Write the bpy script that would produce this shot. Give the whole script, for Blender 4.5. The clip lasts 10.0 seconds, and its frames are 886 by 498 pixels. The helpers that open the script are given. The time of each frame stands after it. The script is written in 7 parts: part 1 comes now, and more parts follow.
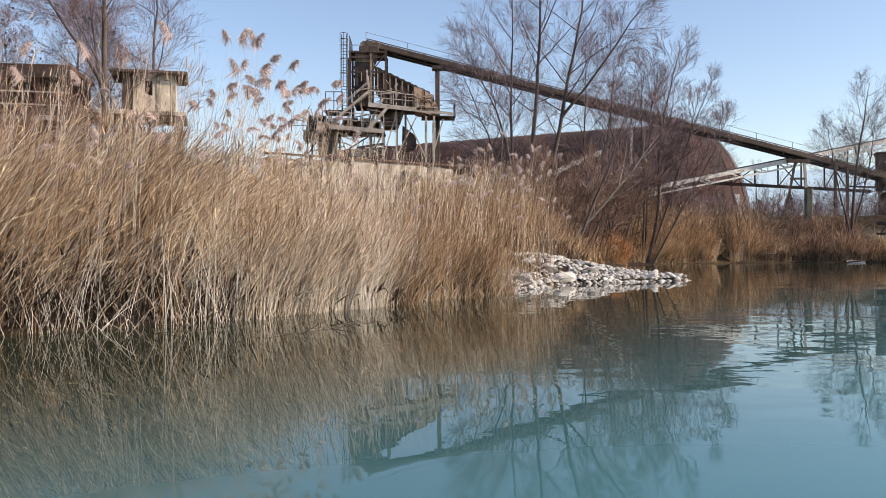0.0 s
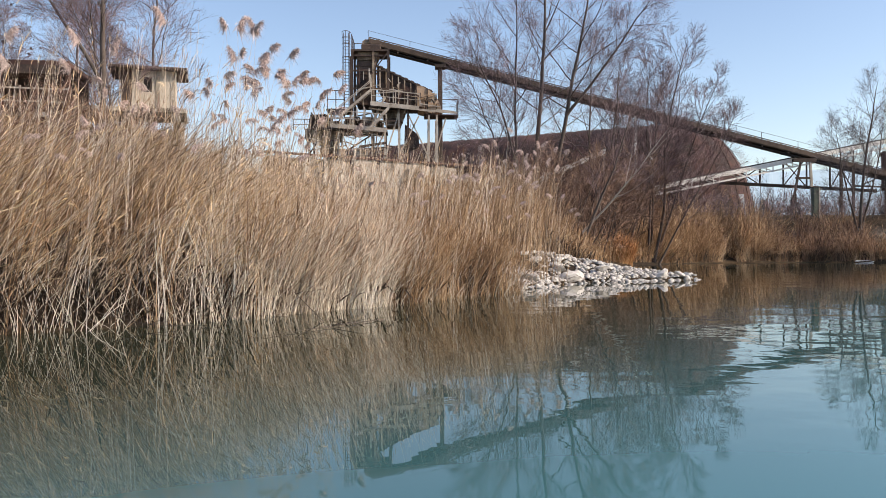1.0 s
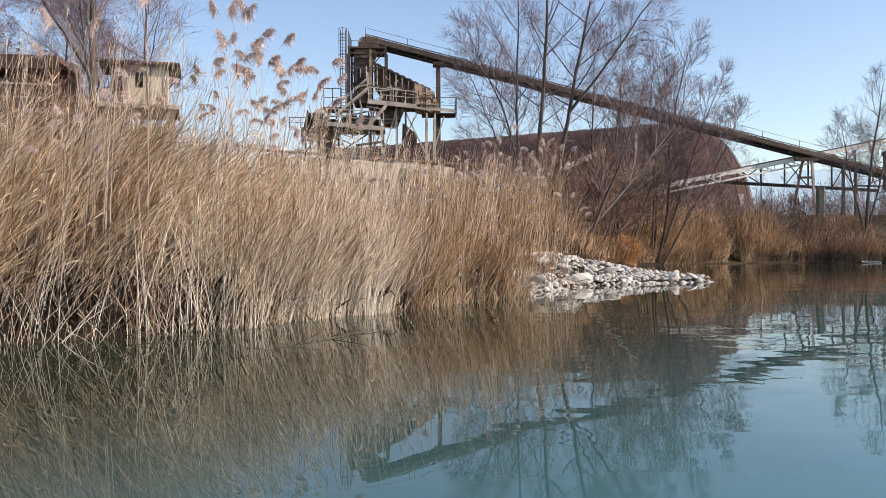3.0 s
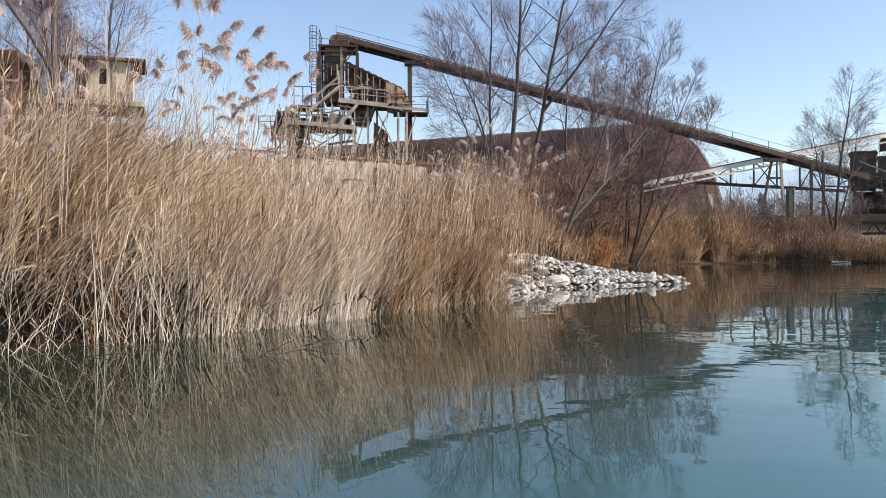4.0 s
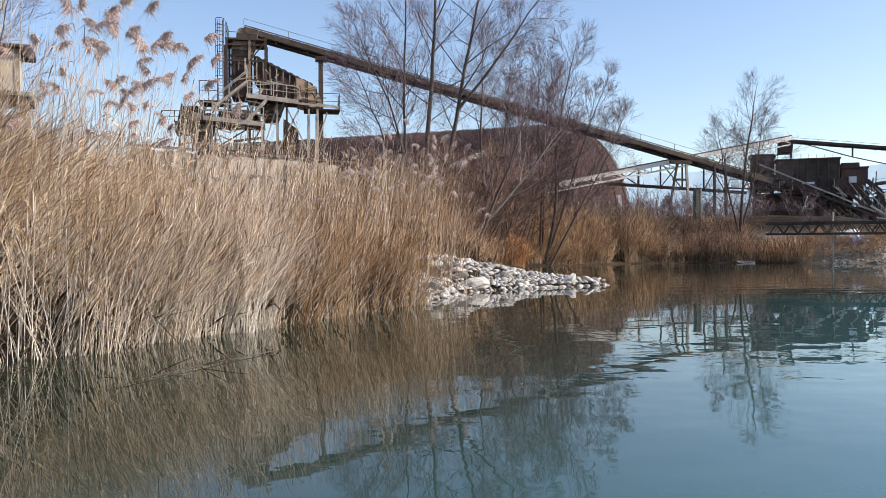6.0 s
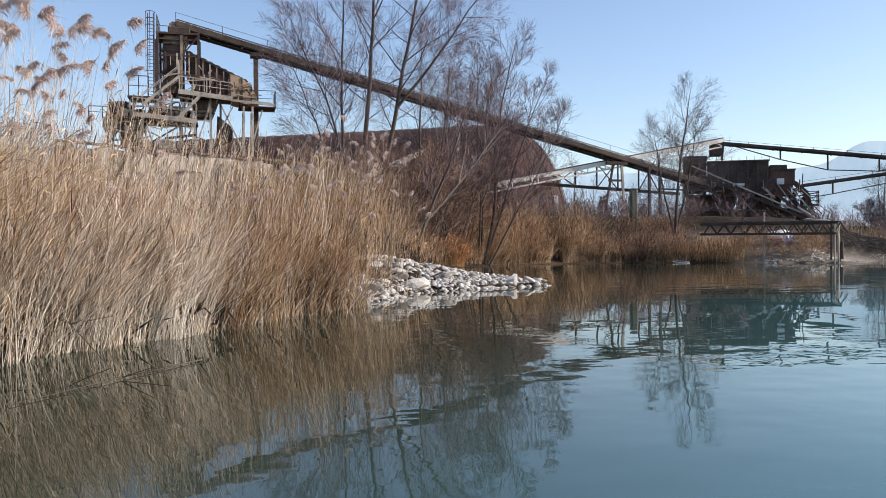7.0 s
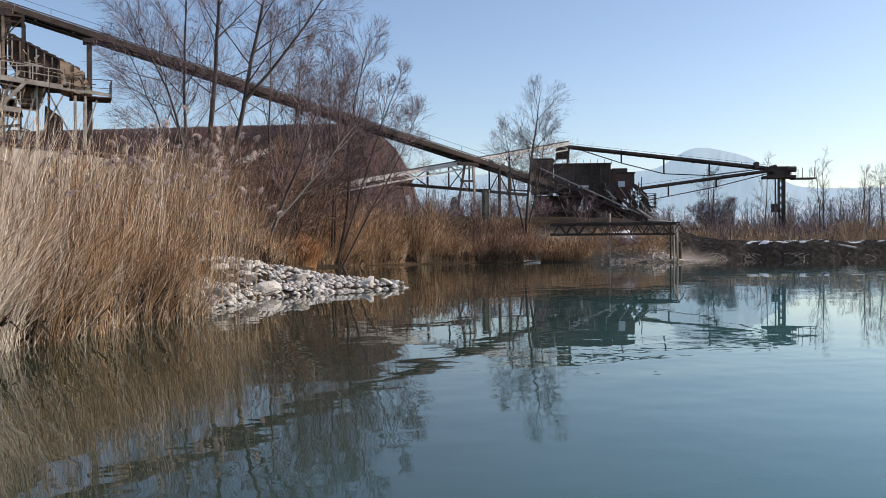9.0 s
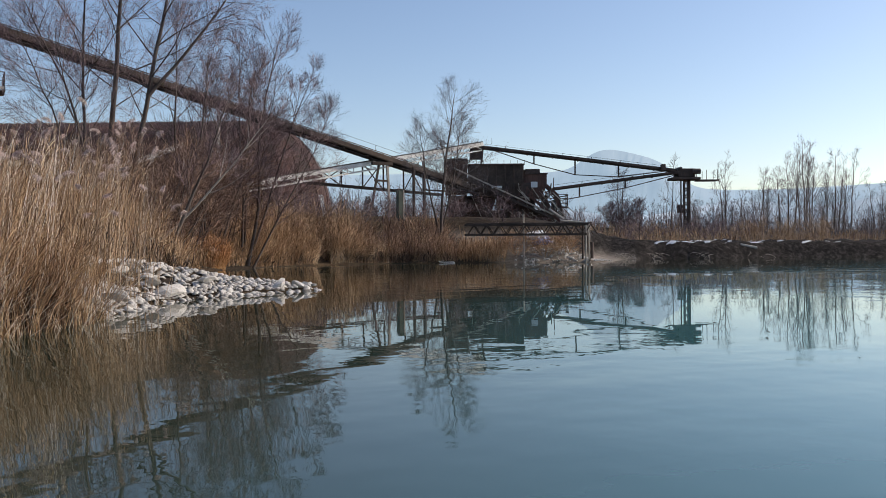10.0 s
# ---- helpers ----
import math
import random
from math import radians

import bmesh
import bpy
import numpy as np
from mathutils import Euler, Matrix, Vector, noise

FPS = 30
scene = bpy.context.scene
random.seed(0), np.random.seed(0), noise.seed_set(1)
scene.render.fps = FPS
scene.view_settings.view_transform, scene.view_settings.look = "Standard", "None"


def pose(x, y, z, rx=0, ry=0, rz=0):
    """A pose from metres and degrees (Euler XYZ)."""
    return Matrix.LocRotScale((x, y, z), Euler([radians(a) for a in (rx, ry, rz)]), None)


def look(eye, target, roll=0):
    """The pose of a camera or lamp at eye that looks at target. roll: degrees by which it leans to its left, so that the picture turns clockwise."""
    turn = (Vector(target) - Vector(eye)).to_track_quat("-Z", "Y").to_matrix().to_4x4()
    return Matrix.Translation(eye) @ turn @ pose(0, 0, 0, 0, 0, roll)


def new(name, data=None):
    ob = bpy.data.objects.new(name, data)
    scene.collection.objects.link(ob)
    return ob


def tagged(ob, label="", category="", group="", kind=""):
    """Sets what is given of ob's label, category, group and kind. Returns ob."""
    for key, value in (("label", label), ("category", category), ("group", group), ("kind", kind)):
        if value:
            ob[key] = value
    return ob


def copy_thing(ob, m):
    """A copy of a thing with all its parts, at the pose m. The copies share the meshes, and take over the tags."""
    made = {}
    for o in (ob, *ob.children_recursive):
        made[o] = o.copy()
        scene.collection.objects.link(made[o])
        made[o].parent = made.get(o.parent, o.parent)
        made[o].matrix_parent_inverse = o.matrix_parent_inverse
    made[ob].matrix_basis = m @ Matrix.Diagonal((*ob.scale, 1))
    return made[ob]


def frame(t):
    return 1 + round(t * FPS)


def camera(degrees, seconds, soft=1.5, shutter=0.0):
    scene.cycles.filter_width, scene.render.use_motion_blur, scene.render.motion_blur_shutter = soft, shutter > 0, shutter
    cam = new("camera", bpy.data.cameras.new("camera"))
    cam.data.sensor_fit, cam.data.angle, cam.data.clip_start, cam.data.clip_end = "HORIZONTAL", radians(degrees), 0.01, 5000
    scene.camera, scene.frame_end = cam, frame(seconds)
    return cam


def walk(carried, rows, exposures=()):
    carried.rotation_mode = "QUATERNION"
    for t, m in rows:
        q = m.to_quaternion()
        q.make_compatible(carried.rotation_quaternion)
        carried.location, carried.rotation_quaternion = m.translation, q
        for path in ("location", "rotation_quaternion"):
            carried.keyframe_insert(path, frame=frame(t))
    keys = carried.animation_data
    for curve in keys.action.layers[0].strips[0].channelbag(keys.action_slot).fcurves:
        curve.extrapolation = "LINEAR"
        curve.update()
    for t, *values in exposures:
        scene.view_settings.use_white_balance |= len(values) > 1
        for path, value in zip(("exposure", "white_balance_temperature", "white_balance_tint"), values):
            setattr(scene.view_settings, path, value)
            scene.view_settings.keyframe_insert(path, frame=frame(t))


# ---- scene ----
cam = camera(56.00, 10.0, soft=0.85)
# seconds, x, y, z, pitch, roll, yaw
PATH = [
    (0.0, -0.004, -0.002, 1.188, -0.196, 0.232, -2.142),
    (0.5, -0.035, 0.313, 1.160, -0.174, 0.243, -2.078),
    (1.0, -0.059, 0.618, 1.120, -0.163, 0.215, -2.007),
    (1.5, -0.095, 0.905, 1.109, -0.167, 0.195, -1.968),
    (2.0, -0.131, 1.178, 1.125, -0.171, 0.192, -2.003),
    (3.5, -0.248, 2.016, 1.173, -0.191, 0.209, -2.877),
    (4.0, -0.281, 2.285, 1.207, -0.213, 0.236, -4.270),
    (4.5, -0.308, 2.554, 1.222, -0.219, 0.231, -5.755),
    (5.0, -0.310, 2.822, 1.221, -0.226, 0.228, -7.196),
    (5.5, -0.308, 3.085, 1.253, -0.251, 0.237, -8.627),
    (7.0, -0.252, 3.923, 1.256, -0.277, 0.256, -14.653),
    (7.5, -0.210, 4.189, 1.252, -0.284, 0.274, -16.991),
    (8.0, -0.170, 4.452, 1.249, -0.293, 0.273, -19.386),
    (8.5, -0.100, 4.721, 1.272, -0.319, 0.264, -21.914),
    (9.0, -0.033, 4.965, 1.281, -0.341, 0.270, -24.853),
    (9.5, 0.075, 5.213, 1.288, -0.346, 0.320, -27.785),
    (10.0, 0.176, 5.429, 1.313, -0.386, 0.332, -30.756),
]
walk(cam, [(t, pose(x, y, z, 90 + p, r, yaw)) for t, x, y, z, p, r, yaw in PATH],
     exposures=[(0.0, 0.43, 6800, 16), (2.0, 0.45, 6800, 16), (5.0, 0.48, 6450, 15), (7.0, 0.33, 6450, 15), (9.0, 0.10, 6500, 15), (10.0, -0.03, 6500, 15)])

# ---- light: low winter sun from the right, clear sky ----
SUN_EL, SUN_AZ = 31.0, 104.0          # azimuth from +y towards +x
world = bpy.data.worlds.new("world")
scene.world = world
world.use_nodes = True
wn = world.node_tree.nodes
sky = wn.new("ShaderNodeTexSky")
sky.sky_type, sky.sun_disc = "NISHITA", False
sky.sun_elevation, sky.sun_rotation = radians(SUN_EL), radians(SUN_AZ)
sky.air_density, sky.dust_density, sky.ozone_density = 1.0, 0.7, 1.6
wn["Background"].inputs["Strength"].default_value = 0.15
world.node_tree.links.new(sky.outputs["Color"], wn["Background"].inputs["Color"])
sun_data = bpy.data.lights.new("sun", "SUN")
sun_data.energy, sun_data.angle, sun_data.color = 4.15, radians(0.5), (1.0, 0.885, 0.72)
sun = new("sun", sun_data)
sun_dir = Vector((math.sin(radians(SUN_AZ)) * math.cos(radians(SUN_EL)), math.cos(radians(SUN_AZ)) * math.cos(radians(SUN_EL)), math.sin(radians(SUN_EL))))
sun.matrix_world = look(sun_dir * 300, (0, 0, 0))

# ---- materials ----
def ramp(nt, fac, stops):
    n = nt.nodes.new("ShaderNodeValToRGB")
    while len(n.color_ramp.elements) < len(stops):
        n.color_ramp.elements.new(0.5)
    for el, (p, c) in zip(n.color_ramp.elements, stops):
        el.position, el.color = p, (*c, 1)
    nt.links.new(fac, n.inputs["Fac"])
    return n.outputs["Color"]


def noise_out(nt, scale, detail=4.0, rough=0.6, coords="Object", stretch=(1, 1, 1)):
    tc = nt.nodes.new("ShaderNodeTexCoord")
    mp = nt.nodes.new("ShaderNodeMapping")
    mp.inputs["Scale"].default_value = stretch
    nt.links.new(tc.outputs[coords], mp.inputs["Vector"])
    n = nt.nodes.new("ShaderNodeTexNoise")
    n.inputs["Scale"].default_value, n.inputs["Detail"].default_value, n.inputs["Roughness"].default_value = scale, detail, rough
    nt.links.new(mp.outputs["Vector"], n.inputs["Vector"])
    return n.outputs["Fac"]


def mix(nt, fac, a, b, mode="MIX"):
    n = nt.nodes.new("ShaderNodeMix")
    n.data_type, n.blend_type = "RGBA", mode
    for sock, v in ((n.inputs[0], fac), (n.inputs[6], a), (n.inputs[7], b)):
        if isinstance(v, (int, float)):
            sock.default_value = v
        elif isinstance(v, tuple):
            sock.default_value = (*v, 1)
        else:
            nt.links.new(v, sock)
    return n.outputs[2]


def bump(nt, height, strength, distance, bsdf):
    b = nt.nodes.new("ShaderNodeBump")
    b.inputs["Strength"].default_value, b.inputs["Distance"].default_value = strength, distance
    nt.links.new(height, b.inputs["Height"])
    nt.links.new(b.outputs["Normal"], bsdf.inputs["Normal"])


def base_mat(name, rough=0.8, metal=0.0):
    m = bpy.data.materials.new(name)
    m.use_nodes = True
    b = m.node_tree.nodes["Principled BSDF"]
    b.inputs["Roughness"].default_value, b.inputs["Metallic"].default_value = rough, metal
    return m, m.node_tree, b


def two_scale(name, stops, big=0.6, small=9.0, rough=0.85, metal=0.0, relief=0.4, depth=0.02, stretch=(1, 1, 1), islands=False):
    """A surface with stains at one scale, grain at another and a little relief."""
    m, nt, b = base_mat(name, rough, metal)
    n1 = noise_out(nt, big, 5, 0.65, stretch=stretch)
    n2 = noise_out(nt, small, 6, 0.7, stretch=stretch)
    mx = nt.nodes.new("ShaderNodeMath")
    mx.operation = "MULTIPLY_ADD"
    nt.links.new(n2, mx.inputs[0])
    mx.inputs[1].default_value = 0.45
    nt.links.new(n1, mx.inputs[2])
    fac = mx.outputs[0]
    if islands:
        geo = nt.nodes.new("ShaderNodeNewGeometry")
        ad = nt.nodes.new("ShaderNodeMath")
        ad.operation = "MULTIPLY_ADD"
        nt.links.new(geo.outputs["Random Per Island"], ad.inputs[0])
        ad.inputs[1].default_value = 0.6
        sb = nt.nodes.new("ShaderNodeMath")
        sb.operation = "SUBTRACT"
        nt.links.new(fac, sb.inputs[0])
        sb.inputs[1].default_value = 0.3
        nt.links.new(sb.outputs[0], ad.inputs[2])
        fac = ad.outputs[0]
    nt.links.new(ramp(nt, fac, stops), b.inputs["Base Color"])
    if relief:
        bump(nt, n2, relief, depth, b)
    return m


def straw(name, stops, rough=0.7, trans=0.0):
    """Dry stalks and leaves: each blade has its own tint."""
    m, nt, b = base_mat(name, rough)
    geo = nt.nodes.new("ShaderNodeNewGeometry")
    n1 = noise_out(nt, 0.55, 4, 0.65)
    ad = nt.nodes.new("ShaderNodeMath")
    ad.operation = "MULTIPLY_ADD"
    nt.links.new(geo.outputs["Random Per Island"], ad.inputs[0])
    ad.inputs[1].default_value = 0.85
    sb = nt.nodes.new("ShaderNodeMath")
    sb.operation = "MULTIPLY_ADD"
    nt.links.new(n1, sb.inputs[0])
    sb.inputs[1].default_value, sb.inputs[2].default_value = 1.7, -0.78
    nt.links.new(sb.outputs[0], ad.inputs[2])
    nt.links.new(ramp(nt, ad.outputs[0], stops), b.inputs["Base Color"])
    return m


M_STALK = straw("reed_stalk", [(0.0, (0.20, 0.125, 0.082)), (0.3, (0.48, 0.355, 0.25)), (0.65, (0.74, 0.61, 0.475)), (1.0, (0.90, 0.81, 0.70))])
M_BLEACHED = straw("bleached_stalk", [(0.0, (0.20, 0.15, 0.105)), (0.3, (0.54, 0.445, 0.34)), (0.65, (0.78, 0.695, 0.58)), (1.0, (0.90, 0.85, 0.76))])
M_REEDLEAF = straw("reed_leaf", [(0.0, (0.12, 0.062, 0.026)), (0.3, (0.42, 0.265, 0.125)), (0.65, (0.68, 0.485, 0.265)), (1.0, (0.88, 0.74, 0.51))])
M_PINKLEAF = straw("pinkish_reed_leaf", [(0.0, (0.19, 0.105, 0.058)), (0.3, (0.48, 0.325, 0.205)), (0.65, (0.70, 0.53, 0.375)), (1.0, (0.88, 0.76, 0.60))])
M_DEADREED = straw("dead_reed", [(0.0, (0.055, 0.029, 0.018)), (0.4, (0.20, 0.108, 0.062)), (0.75, (0.37, 0.215, 0.128)), (1.0, (0.56, 0.37, 0.235))])
M_REEDBROWN = straw("brown_reed_leaf", [(0.0, (0.10, 0.047, 0.019)), (0.35, (0.24, 0.128, 0.057)), (0.7, (0.40, 0.245, 0.122)), (1.0, (0.58, 0.42, 0.255))])
# old leaves, darkened so their colour holds the shade inside the reeds
M_SHADE_LITTER = straw("shade_dark_litter", [(0.0, (0.022, 0.014, 0.009)), (0.5, (0.055, 0.034, 0.021)), (1.0, (0.12, 0.08, 0.05))])
M_PLUME = straw("reed_plume", [(0.0, (0.38, 0.27, 0.235)), (0.5, (0.60, 0.46, 0.405)), (1.0, (0.76, 0.63, 0.57))])
M_RUSSET = straw("russet_reed", [(0.0, (0.10, 0.05, 0.024)), (0.4, (0.36, 0.21, 0.105)), (0.75, (0.58, 0.38, 0.21)), (1.0, (0.76, 0.57, 0.36))])
M_ORANGE = straw("orange_bush", [(0.0, (0.26, 0.11, 0.04)), (0.5, (0.50, 0.25, 0.10)), (1.0, (0.66, 0.40, 0.19))])
M_BARK = two_scale("bark", [(0.2, (0.024, 0.018, 0.015)), (0.6, (0.066, 0.048, 0.039)), (0.95, (0.14, 0.11, 0.09))], 1.2, 14, relief=0.6)
M_PALEBARK = two_scale("bleached_wood", [(0.2, (0.24, 0.20, 0.16)), (0.6, (0.42, 0.37, 0.31)), (0.95, (0.56, 0.51, 0.45))], 1.2, 14, relief=0.4)
M_TWIG = straw("twigs", [(0.0, (0.075, 0.047, 0.048)), (0.5, (0.185, 0.12, 0.122)), (1.0, (0.34, 0.235, 0.235))])
M_RUSTTWIG = straw("reddish_twigs", [(0.0, (0.07, 0.036, 0.025)), (0.5, (0.22, 0.125, 0.084)), (1.0, (0.42, 0.275, 0.19))])
M_WITHERED = straw("withered_leaf", [(0.0, (0.03, 0.024, 0.022)), (0.5, (0.07, 0.053, 0.045)), (1.0, (0.14, 0.105, 0.085))])
# grey twig tone, lightened to carry the haze over the far wood
M_BIRCH = straw("far_twigs", [(0.0, (0.06, 0.047, 0.047)), (0.5, (0.135, 0.107, 0.106)), (1.0, (0.24, 0.195, 0.19))])
M_EVERGREEN = straw("evergreen", [(0.0, (0.02, 0.03, 0.02)), (0.5, (0.035, 0.05, 0.03)), (1.0, (0.05, 0.07, 0.04))])
M_STONE = two_scale("river_stone", [(0.15, (0.10, 0.09, 0.078)), (0.5, (0.28, 0.26, 0.23)), (0.85, (0.52, 0.495, 0.455))], 2.2, 18, 0.9, relief=0.6, depth=0.02, islands=True)
M_CONCRETE = two_scale("concrete", [(0.58, (0.075, 0.058, 0.042)), (0.70, (0.27, 0.225, 0.175)), (0.82, (0.52, 0.465, 0.39)), (0.97, (0.66, 0.61, 0.54))], 0.9, 3.2, 0.9, relief=0.5, depth=0.03, stretch=(1, 1, 0.4))
M_RUST = two_scale("rusty_sheet", [(0.3, (0.02, 0.013, 0.012)), (0.6, (0.068, 0.037, 0.03)), (0.95, (0.16, 0.085, 0.064))], 0.3, 3.5, 0.85, relief=0.5, depth=0.06, stretch=(1, 1, 0.35))
M_HALL = two_scale("weathered_hall_sheet", [(0.45, (0.009, 0.006, 0.005)), (0.65, (0.030, 0.0155, 0.0115)), (0.82, (0.075, 0.031, 0.023)), (0.97, (0.135, 0.060, 0.043))], 0.35, 2.2, 0.9, relief=0.7, depth=0.1, stretch=(1, 1, 0.3))
M_GALLERY = two_scale("pale_gallery_paint", [(0.35, (0.40, 0.34, 0.27)), (0.52, (0.74, 0.70, 0.63)), (0.95, (0.86, 0.84, 0.79))], 0.9, 7, 0.7, relief=0.3)
M_DUSTY = two_scale("dust_coated_steel", [(0.4, (0.05, 0.034, 0.025)), (0.6, (0.17, 0.12, 0.083)), (0.95, (0.40, 0.315, 0.23))], 1.3, 7, 0.9, relief=0.4)
M_STALKBROWN = straw("brown_reed_stalk", [(0.0, (0.10, 0.05, 0.025)), (0.35, (0.26, 0.155, 0.082)), (0.7, (0.43, 0.285, 0.16)), (1.0, (0.64, 0.475, 0.30))])
M_DARKSTEEL = two_scale("dark_steel", [(0.35, (0.016, 0.012, 0.011)), (0.62, (0.05, 0.035, 0.03)), (0.95, (0.16, 0.105, 0.078))], 0.5, 6, 0.85, 0.0, relief=0.3)
M_PALESTEEL = two_scale("pale_painted_steel", [(0.42, (0.11, 0.07, 0.05)), (0.6, (0.38, 0.315, 0.25)), (0.95, (0.64, 0.57, 0.48))], 0.9, 7, 0.75, relief=0.3)
M_YELLOWSTEEL = two_scale("faded_ochre_steel", [(0.45, (0.13, 0.075, 0.045)), (0.6, (0.40, 0.265, 0.165)), (0.9, (0.62, 0.46, 0.32))], 0.7, 6, 0.75, relief=0.3)
M_BELT = two_scale("belt_frame", [(0.3, (0.014, 0.011, 0.010)), (0.6, (0.042, 0.030, 0.024)), (0.95, (0.12, 0.085, 0.064))], 0.4, 5, 0.9, relief=0.3)
M_RUBBER = two_scale("belt_rubber", [(0.3, (0.015, 0.014, 0.014)), (0.9, (0.05, 0.045, 0.04))], 0.6, 8, 0.8)
M_GREENSTEEL = two_scale("green_painted_steel", [(0.3, (0.03, 0.035, 0.028)), (0.6, (0.07, 0.085, 0.065)), (0.95, (0.14, 0.165, 0.125))], 0.6, 6, 0.75)
M_PLASTER = two_scale("weathered_plaster", [(0.4, (0.17, 0.13, 0.095)), (0.6, (0.40, 0.33, 0.25)), (0.9, (0.60, 0.53, 0.43))], 0.8, 6, 0.9, relief=0.4)
M_WHITE = two_scale("white_plastic", [(0.2, (0.55, 0.55, 0.53)), (0.9, (0.78, 0.78, 0.76))], 1, 9, 0.6)
M_BLUE = two_scale("blue_tarpaulin", [(0.2, (0.05, 0.13, 0.35)), (0.9, (0.13, 0.27, 0.55))], 1, 9, 0.6)
M_SNOW = two_scale("old_snow", [(0.2, (0.40, 0.41, 0.43)), (0.9, (0.70, 0.72, 0.75))], 0.8, 6, 0.8)
M_DARKHOLE = two_scale("dark_opening", [(0.2, (0.012, 0.011, 0.010)), (0.9, (0.03, 0.027, 0.024))], 1, 6, 0.9)


def ground_mat():
    m, nt, b = base_mat("ground", 1.0)
    b.inputs["Specular IOR Level"].default_value = 0.05
    n1, n2 = noise_out(nt, 0.12, 6, 0.65), noise_out(nt, 2.5, 8, 0.75)
    soil = ramp(nt, n2, [(0.3, (0.022, 0.018, 0.015)), (0.55, (0.05, 0.039, 0.03)), (0.8, (0.105, 0.084, 0.066))])
    grass = ramp(nt, n2, [(0.3, (0.045, 0.031, 0.02)), (0.55, (0.10, 0.07, 0.042)), (0.8, (0.18, 0.13, 0.08))])
    f = ramp(nt, n1, [(0.42, (0, 0, 0)), (0.58, (1, 1, 1))])
    # right-hand bank: dark earth, darkened further for the shade on its slope
    at = nt.nodes.new("ShaderNodeAttribute")
    at.attribute_name = "dark_bank"
    dark_bank = ramp(nt, n2, [(0.35, (0.011, 0.010, 0.009)), (0.52, (0.030, 0.026, 0.024)), (0.72, (0.10, 0.088, 0.078))])
    nt.links.new(mix(nt, at.outputs["Fac"], mix(nt, f, soil, grass), dark_bank), b.inputs["Base Color"])
    sand = nt.nodes.new("ShaderNodeAttribute")
    sand.attribute_name = "sand"
    b_in = b.inputs["Base Color"].links[0].from_socket
    beach = ramp(nt, n2, [(0.3, (0.16, 0.135, 0.11)), (0.55, (0.27, 0.235, 0.195)), (0.8, (0.40, 0.36, 0.31))])
    nt.links.new(mix(nt, sand.outputs["Fac"], b_in, beach), b.inputs["Base Color"])
    bump(nt, n2, 0.8, 0.12, b)
    return m


def water_mat():
    m, nt, b = base_mat("lake_water", 0.004)
    b.inputs["IOR"].default_value = 1.333
    n0 = noise_out(nt, 0.05, 3, 0.5)
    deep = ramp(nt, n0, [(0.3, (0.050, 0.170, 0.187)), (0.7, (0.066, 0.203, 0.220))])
    # browner, darker body colour near the banks, part mud, part their painted reflection
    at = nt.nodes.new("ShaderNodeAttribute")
    at.attribute_name = "bank_margin"
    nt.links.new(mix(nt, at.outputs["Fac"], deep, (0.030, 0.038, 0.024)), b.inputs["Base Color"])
    swell = noise_out(nt, 0.55, 2, 0.45, stretch=(1, 1.5, 1))
    fine = noise_out(nt, 3.2, 2, 0.5)
    patch = noise_out(nt, 0.09, 2, 0.5)
    amt = ramp(nt, patch, [(0.42, (0.10, 0.10, 0.10)), (0.60, (1, 1, 1))])
    sm = nt.nodes.new("ShaderNodeMath")
    sm.operation = "MULTIPLY_ADD"
    nt.links.new(fine, sm.inputs[0])
    sm.inputs[1].default_value = 0.13
    nt.links.new(swell, sm.inputs[2])
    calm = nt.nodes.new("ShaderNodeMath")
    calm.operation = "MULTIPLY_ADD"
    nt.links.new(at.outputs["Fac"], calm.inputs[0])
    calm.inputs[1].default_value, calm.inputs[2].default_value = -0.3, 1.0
    lull = nt.nodes.new("ShaderNodeMath")
    lull.operation = "MULTIPLY"
    nt.links.new(amt, lull.inputs[0])
    nt.links.new(calm.outputs[0], lull.inputs[1])
    mu = nt.nodes.new("ShaderNodeMath")
    mu.operation = "MULTIPLY"
    nt.links.new(sm.outputs[0], mu.inputs[0])
    nt.links.new(lull.outputs[0], mu.inputs[1])
    bump(nt, mu.outputs[0], 1.0, 0.02, b)
    return m


def hill_mat(name, low, high, snow, haze_glow):
    """Far hills: the haze of kilometres of bright air is put into an emissive colour."""
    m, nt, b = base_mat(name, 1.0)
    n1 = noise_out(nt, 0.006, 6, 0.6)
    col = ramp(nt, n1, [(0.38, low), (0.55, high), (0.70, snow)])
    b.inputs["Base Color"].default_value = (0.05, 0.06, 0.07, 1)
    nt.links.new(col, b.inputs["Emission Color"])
    b.inputs["Emission Strength"].default_value = haze_glow
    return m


M_GROUND, M_WATER = ground_mat(), water_mat()

# ---- building helpers ----
ORIGIN = {}
UP = Vector((0, 0, 1))


def thing(name, label, category, at=(0, 0, 0), group="", kind="", turn=0.0):
    ob = new(name)
    ob.empty_display_size = 0.3
    ob.matrix_basis = pose(at[0], at[1], at[2], 0, 0, turn)
    ORIGIN[ob] = ob.matrix_basis.inverted()
    return tagged(ob, label, category, group, kind)


def part(name, bm, material, parent, label="", smooth=False):
    """Links a bmesh, whose vertices are in the world, as one mesh under a thing."""
    me = bpy.data.meshes.new(name)
    inv = ORIGIN.get(parent)
    if inv is not None:
        bmesh.ops.transform(bm, matrix=inv, verts=bm.verts)
    bm.to_mesh(me)
    bm.free()
    return finish(name, me, material, parent, label, smooth, inv)


